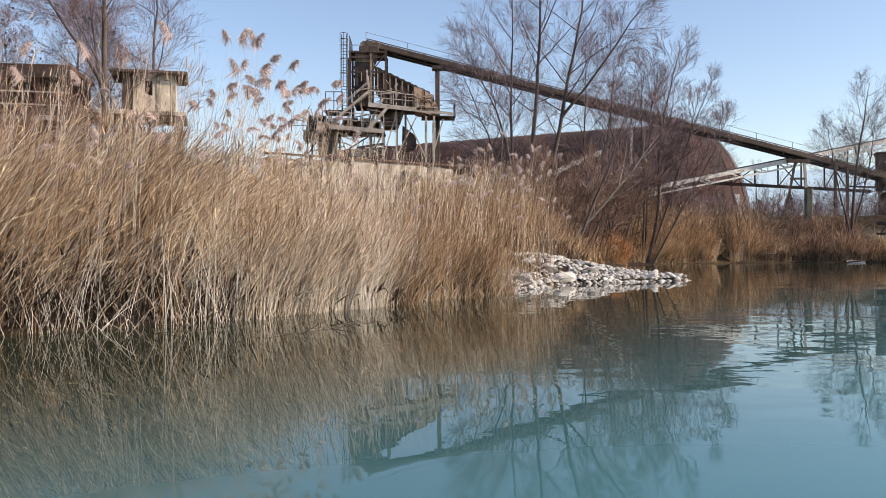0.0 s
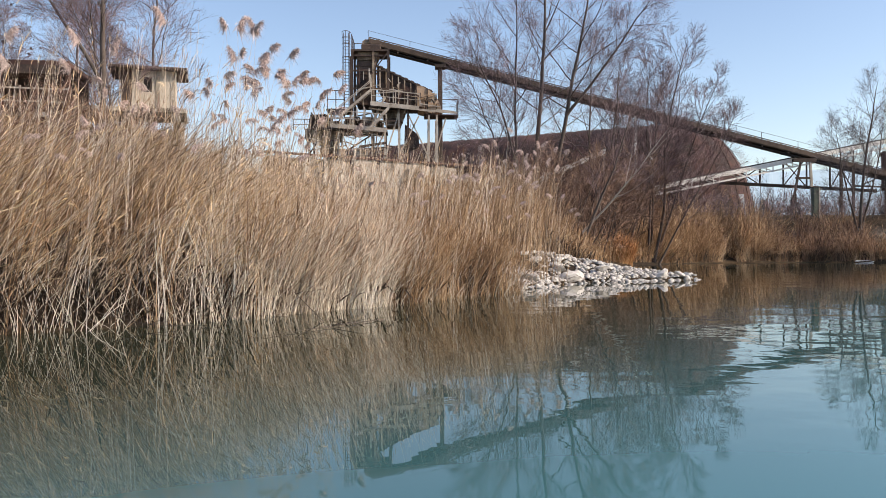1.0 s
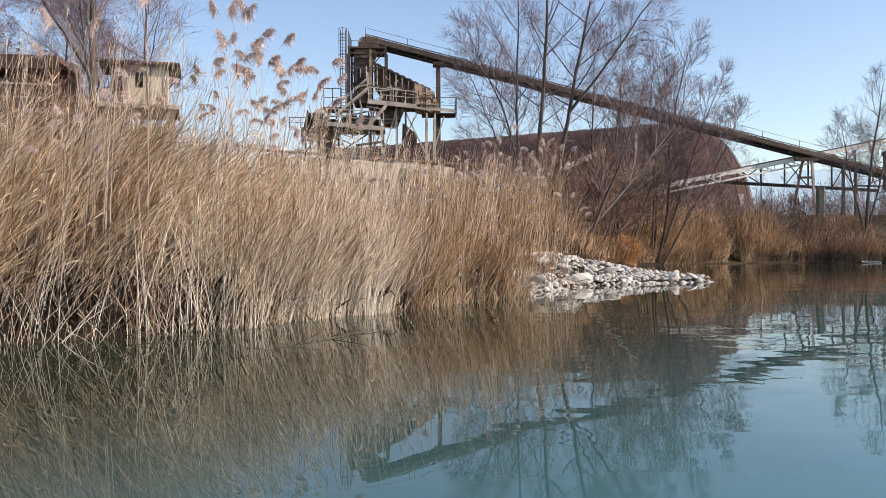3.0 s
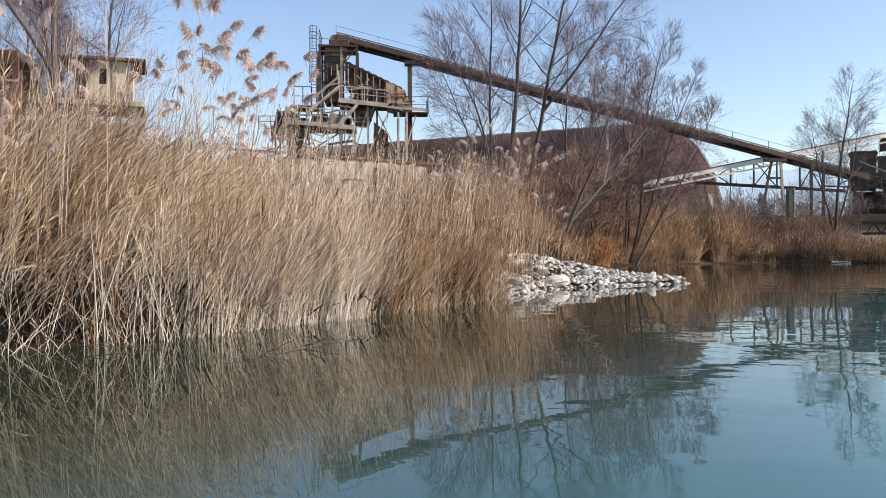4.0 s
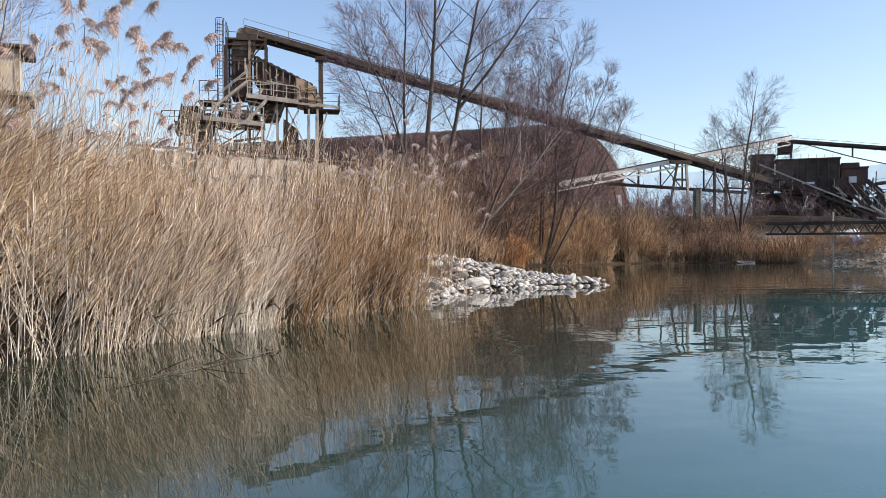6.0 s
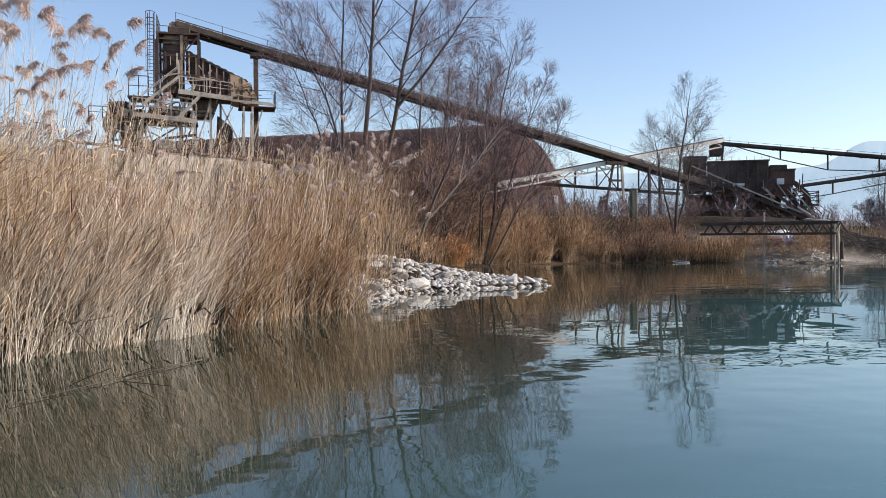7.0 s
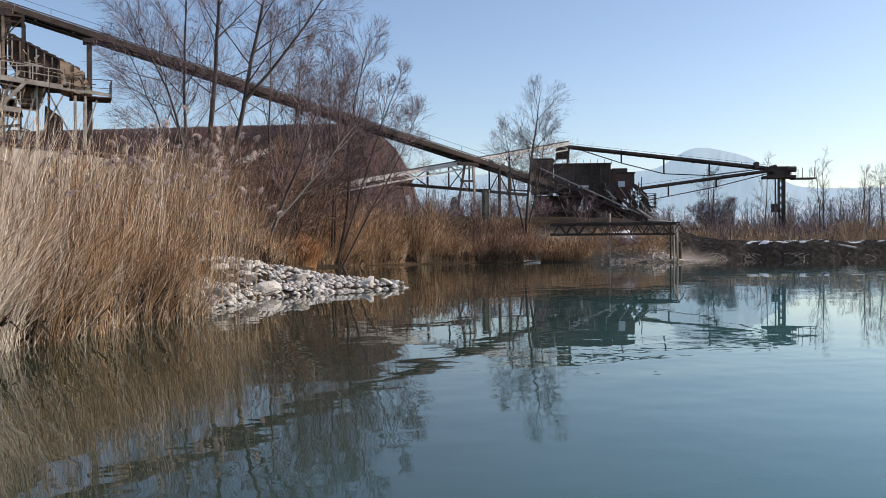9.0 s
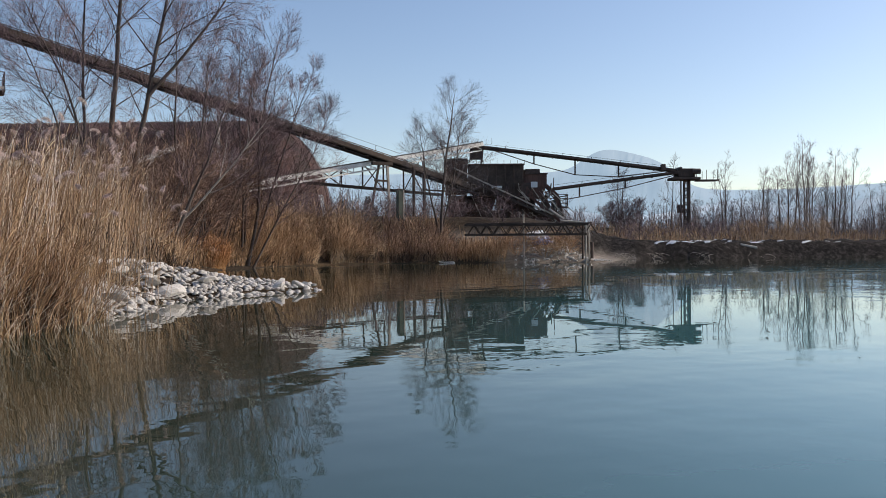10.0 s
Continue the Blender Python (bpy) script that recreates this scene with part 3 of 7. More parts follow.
        pipe(bm, (x, y0 + 0.9, zt - 0.1), (x, y0 + 0.9, zt + 0.28), 0.05, 6)
        pipe(bm, (x, y0 + 0.9, zt + 0.28), (x + 0.3, y0 + 0.9, zt + 0.15), 0.05, 6)
        part("clamp", bm, S, t)
    part("screen_edge", beam(B(), (-3.8, y0 + 0.6, 19.45), (1.9, y0 + 0.6, 16.75), 0.2, 0.16), S, t)
    part("screen_panel", prism(B(), [(-1.2, 17.6), (-0.1, 17.05), (-0.1, 16.2), (-1.2, 16.5)], y0 + 0.6, y0 + 0.72), R, t)
    part("screen_panel", prism(B(), [(0.1, 17.0), (0.8, 16.7), (0.8, 15.6), (0.1, 15.7)], y0 + 0.6, y0 + 0.72), Y, t)
    # upper platform
    part("upper_platform", box(B(), (-4.3, y0 - 0.9, 15.0), (1.0, y1 - 0.6, 15.12)), S, t)
    part("platform_edge", beam(B(), (-4.3, y0 - 0.95, 15.35), (0.5, y0 - 0.95, 14.85), 0.12, 0.42), P, t, "pale flaking edge beam")
    part("platform_edge", beam(B(), (0.5, y0 - 0.95, 14.7), (4.3, y0 - 0.95, 14.4), 0.12, 0.2), P, t)
    part("outer_platform", box(B(), (1.05, y0 + 0.2, 14.36), (4.5, y1 - 0.8, 14.44)), S, t)
    railing(t, [(-4.2, y0 - 0.9, 15.5), (0.6, y0 - 0.9, 15.05)], 1.25, 1.35, 0.045, P)
    railing(t, [(1.2, y0 + 0.25, 14.44), (4.45, y0 + 0.25, 14.44), (4.45, y1 - 0.85, 14.44)], 1.5, 1.7, 0.03, S)
    # lower platform with machinery
    part("lower_platform", box(B(), (-10.2, y0 - 1.0, 12.75), (-2.7, y1, 12.95)), S, t)
    part("platform_edge", beam(B(), (-8.2, y0 - 1.05, 13.15), (-2.7, y0 - 1.05, 12.65), 0.12, 0.40), P, t, "pale flaking edge beam")
    railing(t, [(-8.2, y0 - 1.0, 13.25), (-2.75, y0 - 1.0, 12.85)], 1.4, 1.2, 0.045, P)
    railing(t, [(-12.6, y1, 13.4), (-10.2, y1, 13.4), (-10.2, y0 - 0.5, 13.4)], 1.1, 1.0, 0.04, S)
    part("machine_housing", prism(B(), [(-10.7, 13.0), (-10.4, 14.4), (-8.9, 14.5), (-8.3, 14.0), (-7.9, 13.0)], y0 + 0.5, y1 - 1), M_DARKSTEEL, t)
    part("machine_base", box(B(), (-10.9, y0 + 0.2, 11.9), (-7.4, y1 - 1.2, 13.0), 0.06), M_DUSTY, t)
    part("motor", pipe(B(), (-6.9, y0 + 0.5, 13.7), (-5.4, y0 + 0.5, 13.7), 0.5, 12), S, t)
    part("fan_box", box(B(), (-5.2, y0 + 0.4, 12.95), (-4.3, y0 + 2, 14.2), 0.06), Y, t)
    part("pipe_run", pipe(B(), (-4.4, y0 - 0.4, 13.0), (-2.9, y0 - 0.4, 16.0), 0.13), P, t)
    # stair between the platforms
    a, b = Vector((-7.4, y0 - 0.7, 14.0)), Vector((-4.3, y0 - 0.7, 16.6))
    for dy in (-0.35, 0.35):
        o = Vector((0, dy, 0))
        stair = part("stair_stringer", beam(B(), a + o, b + o, 0.06, 0.24), P, t)
        part("stair_rail", beam(B(), a + o + UP, b + o + UP, 0.07), P, t)
        for i in (0, 1, 2):
            c = a.lerp(b, i / 2) + o
            part("rail_post", beam(B(), c, c + UP, 0.06), P, t)
    for i in range(12):
        c = a.lerp(b, (i + 0.5) / 12)
        part("tread", box(B(), (c.x - 0.14, c.y - 0.33, c.z - 0.02), (c.x + 0.14, c.y + 0.33, c.z + 0.02)), S, stair)
    a2, b2 = Vector((-4.2, y0 - 1.2, 12.9)), Vector((-2.2, y0 - 1.2, 15.2))
    for dy in (-0.3, 0.3):
        part("stair_stringer", beam(B(), a2 + Vector((0, dy, 0)), b2 + Vector((0, dy, 0)), 0.06, 0.22), P, t)
    # caged ladder
    for dx in (-0.25, 0.25):
        ladder = part("ladder_rail", beam(B(), (-6.75 + dx, y0 + 0.2, 14.6), (-6.75 + dx, y0 + 0.2, 22.6), 0.07), S, t)
    for i in range(24):
        z = 14.8 + i * 0.32
        part("rung", beam(B(), (-7.0, y0 + 0.2, z), (-6.5, y0 + 0.2, z), 0.04), S, ladder)
    for z in (17.2, 18.6, 20.0, 21.4, 22.0, 22.6):
        pts = np.array([(-6.75 + 0.42 * math.cos(k * math.pi / 6), y0 + 0.1 - 0.75 * math.sin(k * math.pi / 6), z) for k in range(7)])
        v, q = tubes(pts[None], np.full((1, 7), 0.03), 5)
        np_part("cage_hoop", v, q, S, ladder)
    for k in (1, 3, 5):
        x, y = -6.75 + 0.42 * math.cos(k * math.pi / 6), y0 + 0.1 - 0.75 * math.sin(k * math.pi / 6)
        part("cage_bar", beam(B(), (x, y, 17.2), (x, y, 22.6), 0.045), S, ladder)
    part("ladder_side", beam(B(), (-6.3, y0, 14.6), (-6.3, y0, 20.2), 0.24), S, t)
    railing(t, [(-8.6, y0 - 0.4, 14.9), (-6.9, y0 - 0.4, 14.9)], 1.8, 0.8, 0.04, S)
    part("landing", box(B(), (-8.7, y0 - 0.5, 14.7), (-6.2, y1 - 1.5, 14.88)), S, t)
    # legs and bracing
    for x, zt, mt in ((-10.4, 12.7, S), (-8.9, 12.0, P), (-7.5, 12.7, P), (-4.2, 12.8, P), (-2.9, 12.8, P), (-1.5, 15.0, P), (-0.6, 15.0, S), (1.5, 14.3, P), (2.3, 14.3, P)):
        for y in (y0 - 0.3, y1 - 0.3):
            part("leg", box(B(), (x - 0.09, y - 0.09, 3.1), (x + 0.09, y + 0.09, zt)), mt, t)
    for p, q in (((-4.2, 10.0), (-2.9, 12.6)), ((-2.9, 10.0), (-1.5, 14.5)), ((-1.5, 10.2), (0.5, 14.2)), ((1.5, 10.0), (-0.6, 14.4)), ((-7.5, 10.2), (-4.2, 12.3)), ((-10.4, 10.4), (-8.9, 12.6)), ((2.1, 10.2), (3.2, 14.0))):
        part("brace", beam(B(), (p[0], y0 - 0.3, p[1]), (q[0], y0 - 0.3, q[1]), 0.13), P if p[0] > -3 else S, t)
    part("hopper", prism(B(), [(-3.4, 14.9), (-0.8, 14.9), (-1.4, 13.3), (-2.8, 13.3)], y0 + 0.6, y1 - 1.2), M_DUSTY, t)
    part("hopper", prism(B(), [(-9.6, 12.0), (-7.6, 12.0), (-8.0, 10.7), (-9.2, 10.7)], y0 + 0.4, y1 - 1.2), M_DUSTY, t)
    part("side_chute", prism(B(), [(-0.9, 13.4), (0.5, 12.3), (0.5, 11.2), (-1.0, 10.6)], y0, y0 + 1.4), S, t)
    part("floor_beam", beam(B(), (-5.5, y0 - 0.3, 11.1), (-2.8, y0 - 0.3, 11.5), 0.22), S, t)
    part("base_beam", beam(B(), (-11, y0 - 0.5, 9.2), (3, y0 - 0.5, 9.2), 0.3), S, t)
    # pipes, cable trays and stray bars
    rng = random.Random(21)
    for k in range(170):
        low = k < 115
        x, z = (rng.uniform(-10.5, -2.8), rng.uniform(10.0, 14.2)) if low else (rng.uniform(-5.6, 2.4), rng.uniform(13.8, 18.0))
        y = rng.uniform(y0 - 0.9, y0 + 0.4)
        up = rng.random() < 0.55
        dx, dz = (rng.uniform(-0.5, 0.5), rng.uniform(0.6, 1.8)) if up else (rng.uniform(0.7, 2.2), rng.uniform(-0.5, 0.4))
        lim = 15.0 if low else 18.6 - 0.48 * (x + 3.7)
        dz = min(dz, lim - z)
        part("strut", beam(B(), (x, y, min(z, lim - 0.4)), (x + dx, y, z + dz), rng.uniform(0.05, 0.13)), rng.choice([S, R, P, P, Y, M_DUSTY]), t)
    for k in range(16):
        x, z = rng.uniform(-9.5, -3.4), rng.choice([12.95, 12.95, 10.2])
        part("machine_box", box(B(), (x, y0 - 0.5, z), (x + rng.uniform(0.4, 1.0), y0 + 0.3, z + rng.uniform(0.3, 0.9)), 0.04), rng.choice([S, M_DUSTY, M_DUSTY, Y, P]), t)
    # tall post that carries the belt
    post = thing("belt_support", "tall weathered steel post under the belt", "support post", (2.75, 86.8, 3.2))
    part("post", box(B(), (2.5, 86.4, 3.0), (2.95, 86.9, 19.6), 0.04), M_BELT, post)
    part("cap", box(B(), (2.2, 86.0, 19.5), (3.3, 87.3, 19.85)), M_BELT, post)
    part("base_plate", box(B(), (2.1, 86.0, 3.0), (3.4, 87.3, 3.35)), M_CONCRETE, post)


build_tower()


def build_bunkers():
    """Concrete bunker walls in front of the tower."""
    w = thing("bunker_wall", "pale stained concrete bunker wall with a rusty top rail", "wall", (-1.0, 80.0, 3.0), turn=24)
    ORIGIN.pop(w)
    rng = random.Random(4)
    xs = [-13.5, -10.6, -8.0, -5.2, -2.6, 0.2, 2.6, 5.4, 8.0, 11.2]
    for i, (a, b) in enumerate(zip(xs, xs[1:])):
        top = 6.25 - 0.02 * (a + 10) - (0.6 if a > 5 else 0) + rng.uniform(-0.3, 0.15)
        cut = rng.uniform(0.0, 0.7)
        part("wall_panel", prism(B(), [(a + 0.02, -0.2), (b - 0.02, -0.2), (b - 0.02, top - cut), (b - 0.9, top), (a + 0.6, top + 0.1), (a + 0.02, top - 0.1)], -0.4, 0.2), M_CONCRETE, w)
        part("broken_edge", prism(B(), [(a + 0.3, top - 0.4), (a + 1.2, top - 0.3), (a + 1.9, top - 0.5), (a + 1.6, top + 0.25), (a + 0.9, top + 0.1)], -0.3, 0.1), M_CONCRETE, w)
        if i % 3 == 1:
            part("buttress", prism(B(), [(b - 0.5, -0.2), (b + 0.3, -0.2), (b + 0.16, top - 0.7), (b - 0.10, top - 0.7)], -1.0, -0.4), M_CONCRETE, w)
    part("top_rail", beam(B(), (-13.5, -0.5, 6.5), (11.0, -0.5, 6.0), 0.2), M_RUST, w)
    part("leaning_prop", beam(B(), (1.0, -1.0, 5.4), (4.6, -1.4, 1.6), 0.22), M_CONCRETE, w)
    part("leaning_prop", beam(B(), (-6.5, -1.0, 5.2), (-5.2, -1.4, 2.0), 0.18), M_PALESTEEL, w)


build_bunkers()


def build_gallery():
    """Pale inclined conveyor carried on a truss, with its trestles."""
    g = thing("conveyor_gallery", "pale grey inclined conveyor on a dark steel truss", "conveyor", (40, 92, 3))
    p, q = Vector((17.6, 89.4, 5.7)), Vector((58.0, 93.4, 13.75))
    d = (q - p).normalized()
    s = d.cross(UP).normalized()
    for k in (-1, 1):
        o = s * k * 0.7
        part("side_girder", beam(B(), p + o, q + o, 0.14, 0.46), M_GALLERY, g)
        part("lower_chord", beam(B(), p + o - UP * 0.75, q + o - UP * 0.75, 0.12, 0.16), M_GALLERY, g)
        for i in range(26):
            c0, c1 = p.lerp(q, i / 26) + o, p.lerp(q, (i + 1) / 26) + o
            part("web_bar", beam(B(), c0, c1 - UP * 0.75 if i % 2 else c0 - UP * 0.75, 0.09), M_GALLERY, g)
    part("belt", beam(B(), p + UP * 0.3, q + UP * 0.3, 1.2, 0.12), M_RUBBER, g, "black rubber belt")
    # level truss chord with hangers
    a, b = Vector((28.9, 92.8, 8.45)), Vector((52.0, 92.6, 7.2))
    part("bottom_chord", beam(B(), a, b, 0.28, 0.34), M_BELT, g)
    hx = [0.08 + 0.115 * i for i in range(8)]
    last = None
    for i, f in enumerate(hx):
        c = a.lerp(b, f)
        k = (c.x - p.x) / (q.x - p.x)
        tpt = p.lerp(q, k)
        part("hanger", beam(B(), c, Vector((c.x, c.y, tpt.z)), 0.14), M_BELT, g)
        if last is not None and i % 2:
            part("diagonal", beam(B(), last, Vector((c.x, c.y, tpt.z)), 0.1), M_BELT, g)
            part("diagonal", beam(B(), c, Vector((last.x, last.y, tpt.z - 0.3)), 0.1), M_BELT, g)
        last = c
    # trestles
    tr = thing("belt_trestle", "grey steel trestle under the crossing conveyors", "support post", (41.5, 88, 3))
    for x0, x1, mt in ((39.9, 41.3, M_BELT), (42.7, 42.25, M_PALESTEEL)):
        part("leg", beam(B(), (x0, 88.2, 3.0), (x1, 88.2, 10.3), 0.2 if x0 < 41 else 0.24), mt, tr)
    part("cross_beam", beam(B(), (40.7, 88.2, 8.3), (42.3, 88.2, 8.3), 0.22), M_BELT, tr)
    part("cross_beam", beam(B(), (40.4, 88.2, 10.2), (42.9, 88.2, 10.2), 0.36), M_BELT, tr)
    part("brace", beam(B(), (40.8, 88.2, 5.2), (34.5, 88.2, 3.0), 0.14), M_BELT, tr)
    pp = thing("belt_support", "thin pale steel post under the long conveyor", "support post", (23.7, 89.0, 3.2))
    part("post", box(B(), (23.58, 88.85, 3.0), (23.82, 89.15, 15.0)), M_GALLERY, pp)
    part("base_plate", box(B(), (23.3, 88.6, 2.9), (24.1, 89.4, 3.3)), M_CONCRETE, pp)
    for x in (45.85, 47.2):
        ps = thing("belt_support", "dark steel post under the conveyor", "support post", (x, 88.6, 3.2))
        part("post", box(B(), (x - 0.11, 88.45, 3.0), (x + 0.11, 88.75, 10.0 if x < 46 else 9.6)), M_BELT, ps)
        part("base_plate", box(B(), (x - 0.4, 88.2, 2.9), (x + 0.4, 89.0, 3.3)), M_CONCRETE, ps)
    sc = thing("short_conveyor", "short pale inclined conveyor before the hall", "conveyor", (16, 88, 3.2))
    a, b = Vector((13.0, 88.0, 8.1)), Vector((20.6, 88.8, 11.3))
    for k in (-0.5, 0.5):
        part("side_girder", beam(B(), a + Vector((0, k, 0)), b + Vector((0, k, 0)), 0.12, 0.5), M_GALLERY, sc)
    part("belt", beam(B(), a + UP * 0.1, b + UP * 0.1, 0.9, 0.1), M_RUBBER, sc)
    for f in (0.15, 0.55, 0.95):
        c = a.lerp(b, f)
        part("leg", beam(B(), (c.x, c.y, 3.0), c, 0.16), M_PALESTEEL, sc)
        part("leg", beam(B(), (c.x + 1.2, c.y, 3.0), c, 0.12), M_BELT, sc)
    part("discharge_hood", box(B(), (20.3, 88.1, 10.7), (21.6, 89.5, 11.9), 0.08), M_BELT, sc)
    sh = thing("machine_shed", "low dark machine shed with pale door posts before the hall", "shed", (24, 96, 3.2))
    part("wall", box(B(), (21.0, 95.0, 3.0), (29.0, 99.0, 7.4)), M_RUST, sh)
    part("roof", prism(B(), [(20.6, 7.4), (29.4, 7.4), (29.4, 7.7), (20.6, 8.3)], 94.6, 99.4), M_DARKSTEEL, sh)
    for x in (21.6, 23.4, 25.2, 27.0, 28.6):
        part("door_post", box(B(), (x - 0.12, 94.8, 3.0), (x + 0.12, 95.0, 7.3)), M_PALESTEEL, sh)
    part("white_post", box(B(), (27.0, 95.2, 7.4), (27.5, 95.7, 11.4)), M_GALLERY, sh, "pale upright post on the shed")
    gp = thing("green_post", "tall square faded green steel post", "post", (30.1, 61.6, 2.5))
    part("post", box(B(), (29.6, 61.4, 2.2), (29.98, 61.85, 5.4), 0.03), M_GREENSTEEL, gp)
    # paler strip down the right-hand edge of the post
    part("edge_strip", box(B(), (29.98, 61.38, 2.2), (30.08, 61.5, 5.4)), M_PALESTEEL, gp, "pale edge strip")
    part("cap", box(B(), (29.55, 61.35, 5.4), (30.12, 61.9, 5.48)), M_DARKSTEEL, gp)


build_gallery()


def local_thing(name, label, category, at, turn, group=""):
    """A thing whose parts are drawn in its own turned axes."""
    ob = thing(name, label, category, at, group, turn=turn)
    ORIGIN.pop(ob)
    return ob


def build_plant():
    t = local_thing("crushing_plant", "dark rusty crushing plant with steel hoppers and chutes", "industrial plant", (60.97, 91.43, 3.3), -30.76)
    S, R, P = M_DARKSTEEL, M_RUST, M_PALESTEEL
    part("main_hopper", prism(B(), [(-5.0, 7.75), (1.8, 7.75), (1.8, 4.9), (1.0, 4.0), (-4.2, 4.0), (-5.0, 4.8)], -1.5, 3.0), M_BELT, t, "dark grey-green steel hopper")
    for i in range(7):
        x = -4.9 + i * 1.1
        part("hopper_rib", box(B(), (x - 0.07, -1.64, 4.5), (x + 0.07, -1.5, 7.8)), S, t)
    part("hopper_rim", box(B(), (-5.12, -1.7, 7.7), (1.9, 3.1, 7.86)), R, t)
    part("side_hopper", prism(B(), [(1.9, 6.6), (4.7, 6.6), (4.7, 5.2), (4.1, 3.9), (2.3, 3.9), (1.9, 4.8)], -1.2, 2.6), R, t)
    part("hopper_rim", box(B(), (1.84, -1.35, 6.55), (4.8, 2.7, 6.72)), S, t)
    part("top_ledge", box(B(), (2.0, -0.8, 6.7), (3.9, 2.0, 7.25), 0.05), S, t)
    part("feed_house", box(B(), (-7.9, -0.6, 4.2), (-5.15, 2.8, 8.35), 0.06), R, t)
    part("feed_roof", prism(B(), [(-8.1, 8.35), (-5.0, 8.35), (-5.2, 8.6), (-7.7, 8.6)], -0.9, 3.1), S, t)
    part("drive_house", box(B(), (-4.8, -0.4, 8.7), (-3.2, 2.0, 9.9), 0.06), S, t)
    part("drive_drum", pipe(B(), (-4.2, -0.8, 10.1), (-4.2, 1.8, 10.1), 0.42, 14), S, t)
    part("drive_arm", beam(B(), (-3.4, -0.5, 8.0), (-3.2, -0.5, 10.2), 0.26), S, t)
    part("drive_brace", beam(B(), (-4.9, -0.5, 8.4), (-3.3, -0.5, 9.9), 0.16), S, t)
    for i, x in enumerate((-7.4, -5.4, -3.4, -1.2, 1.2, 3.0, 4.6, 5.4)):
        for y in (-1.3, 2.6):
            part("column", box(B(), (x - 0.16, y - 0.16, -0.3), (x + 0.16, y + 0.16, 4.4 if x < 5 else 3.0)), S if i % 2 else R, t)
    for z, x0, x1 in ((3.7, -7.6, 4.8), (1.9, -7.6, 5.6), (0.5, -7.6, 5.6)):
        part("floor_deck", box(B(), (x0, -1.9, z), (x1, 2.9, z + 0.16)), S, t)
        for k in range(10):
            x = x0 + (x1 - x0) * k / 9
            part("rail_post", beam(B(), (x, -1.9, z + 0.1), (x, -1.9, z + 1.1), 0.06), S, t)
        part("hand_rail", beam(B(), (x0, -1.9, z + 1.1), (x1, -1.9, z + 1.1), 0.07), S, t)
    part("lower_bin", prism(B(), [(-6.8, 3.6), (-1.6, 3.6), (-2.4, 1.2), (-5.8, 1.2)], -1.0, 2.4), R, t)
    part("lower_bin", prism(B(), [(-1.0, 3.6), (2.9, 3.6), (2.2, 1.4), (-0.4, 1.4)], -0.8, 2.4), S, t)
    for x0, x1, z0, z1, mt in ((-7.4, -5.5, 0.0, 3.6, R), (-5.3, -3.5, 1.0, 3.6, S), (-3.3, -1.3, 0.0, 1.8, R), (-1.1, 1.1, 0.6, 1.8, S), (1.3, 2.9, 0.0, 3.6, R), (3.1, 4.5, 0.0, 1.8, S)):
        part("cladding", box(B(), (x0, -0.9, z0), (x1, -0.8, z1)), mt, t)
        part("clutter_bar", beam(B(), (x0, -1.5, z0), (x1, -1.6, z1), 0.12), S, t)
        part("clutter_bar", beam(B(), (x1, -1.7, z0 + 0.3), (x0 + 0.4, -1.7, z1 + 0.8), 0.08), M_PALESTEEL, t)
    part("walkway", beam(B(), (-10.5, -2.6, 4.6), (-3.2, -2.6, 4.1), 0.9, 0.14), S, t)
    for k in range(6):
        x = -10.3 + k * 1.4
        part("rail_post", beam(B(), (x, -3.0, 4.5 - 0.07 * k), (x, -3.0, 5.6 - 0.07 * k), 0.06), M_PALESTEEL, t)
    part("hand_rail", beam(B(), (-10.4, -3.0, 5.6), (-3.2, -3.0, 5.1), 0.06), M_PALESTEEL, t)
    part("crusher", box(B(), (0.3, -1.5, 4.3), (2.6, 0.4, 5.5), 0.15), S, t)
    part("crusher_wheel", pipe(B(), (2.0, -1.9, 4.7), (2.0, -1.5, 4.7), 0.7, 18), S, t)
    part("white_panel", box(B(), (-2.2, -1.78, 4.75), (-0.9, -1.66, 5.1)), M_WHITE, t, "small whitish plate")
    part("white_panel", box(B(), (2.7, -1.6, 4.9), (3.5, -1.45, 5.6)), M_WHITE, t, "small whitish plate")
    # feed conveyor that runs down before the hoppers
    a, b = Vector((-6.9, -2.9, 6.5)), Vector((5.2, -3.3, 0.9))
    for dy in (-0.45, 0.45):
        o = Vector((0, dy, 0))
        part("feeder_girder", beam(B(), a + o, b + o, 0.12, 0.2), M_BELT, t)
        part("feeder_girder", beam(B(), a + o + UP * 0.75, b + o + UP * 0.55, 0.09, 0.1), M_PALESTEEL, t)
        for k in range(15):
            c = a.lerp(b, k / 14) + o
            part("feeder_strut", beam(B(), c, c + UP * 0.7 + Vector((0.35 if k % 2 else -0.2, 0, 0)), 0.07), M_BELT, t)
    part("feeder_belt", beam(B(), a + UP * 0.15, b + UP * 0.15, 0.8, 0.08), M_RUBBER, t)
    # pipes, props and stray bars among the machines
    rng = random.Random(33)
    for k in range(70):
        x, z = rng.uniform(-8.2, 5.4), rng.uniform(-0.1, 4.2)
        y = rng.uniform(-2.4, -1.4)
        steep = rng.random() < 0.5
        dx, dz = (rng.uniform(-0.3, 0.3), rng.uniform(0.8, 2.2)) if steep else (rng.uniform(0.8, 2.4), rng.uniform(-0.5, 0.5))
        part("strut", beam(B(), (x, y, z), (x + dx, y, z + dz), rng.uniform(0.05, 0.15)), rng.choice([S, S, R, R, M_BELT, P]), t)
    for k in range(14):
        x, z = rng.uniform(-7.5, 4.5), rng.choice([0.66, 2.06, 3.86])
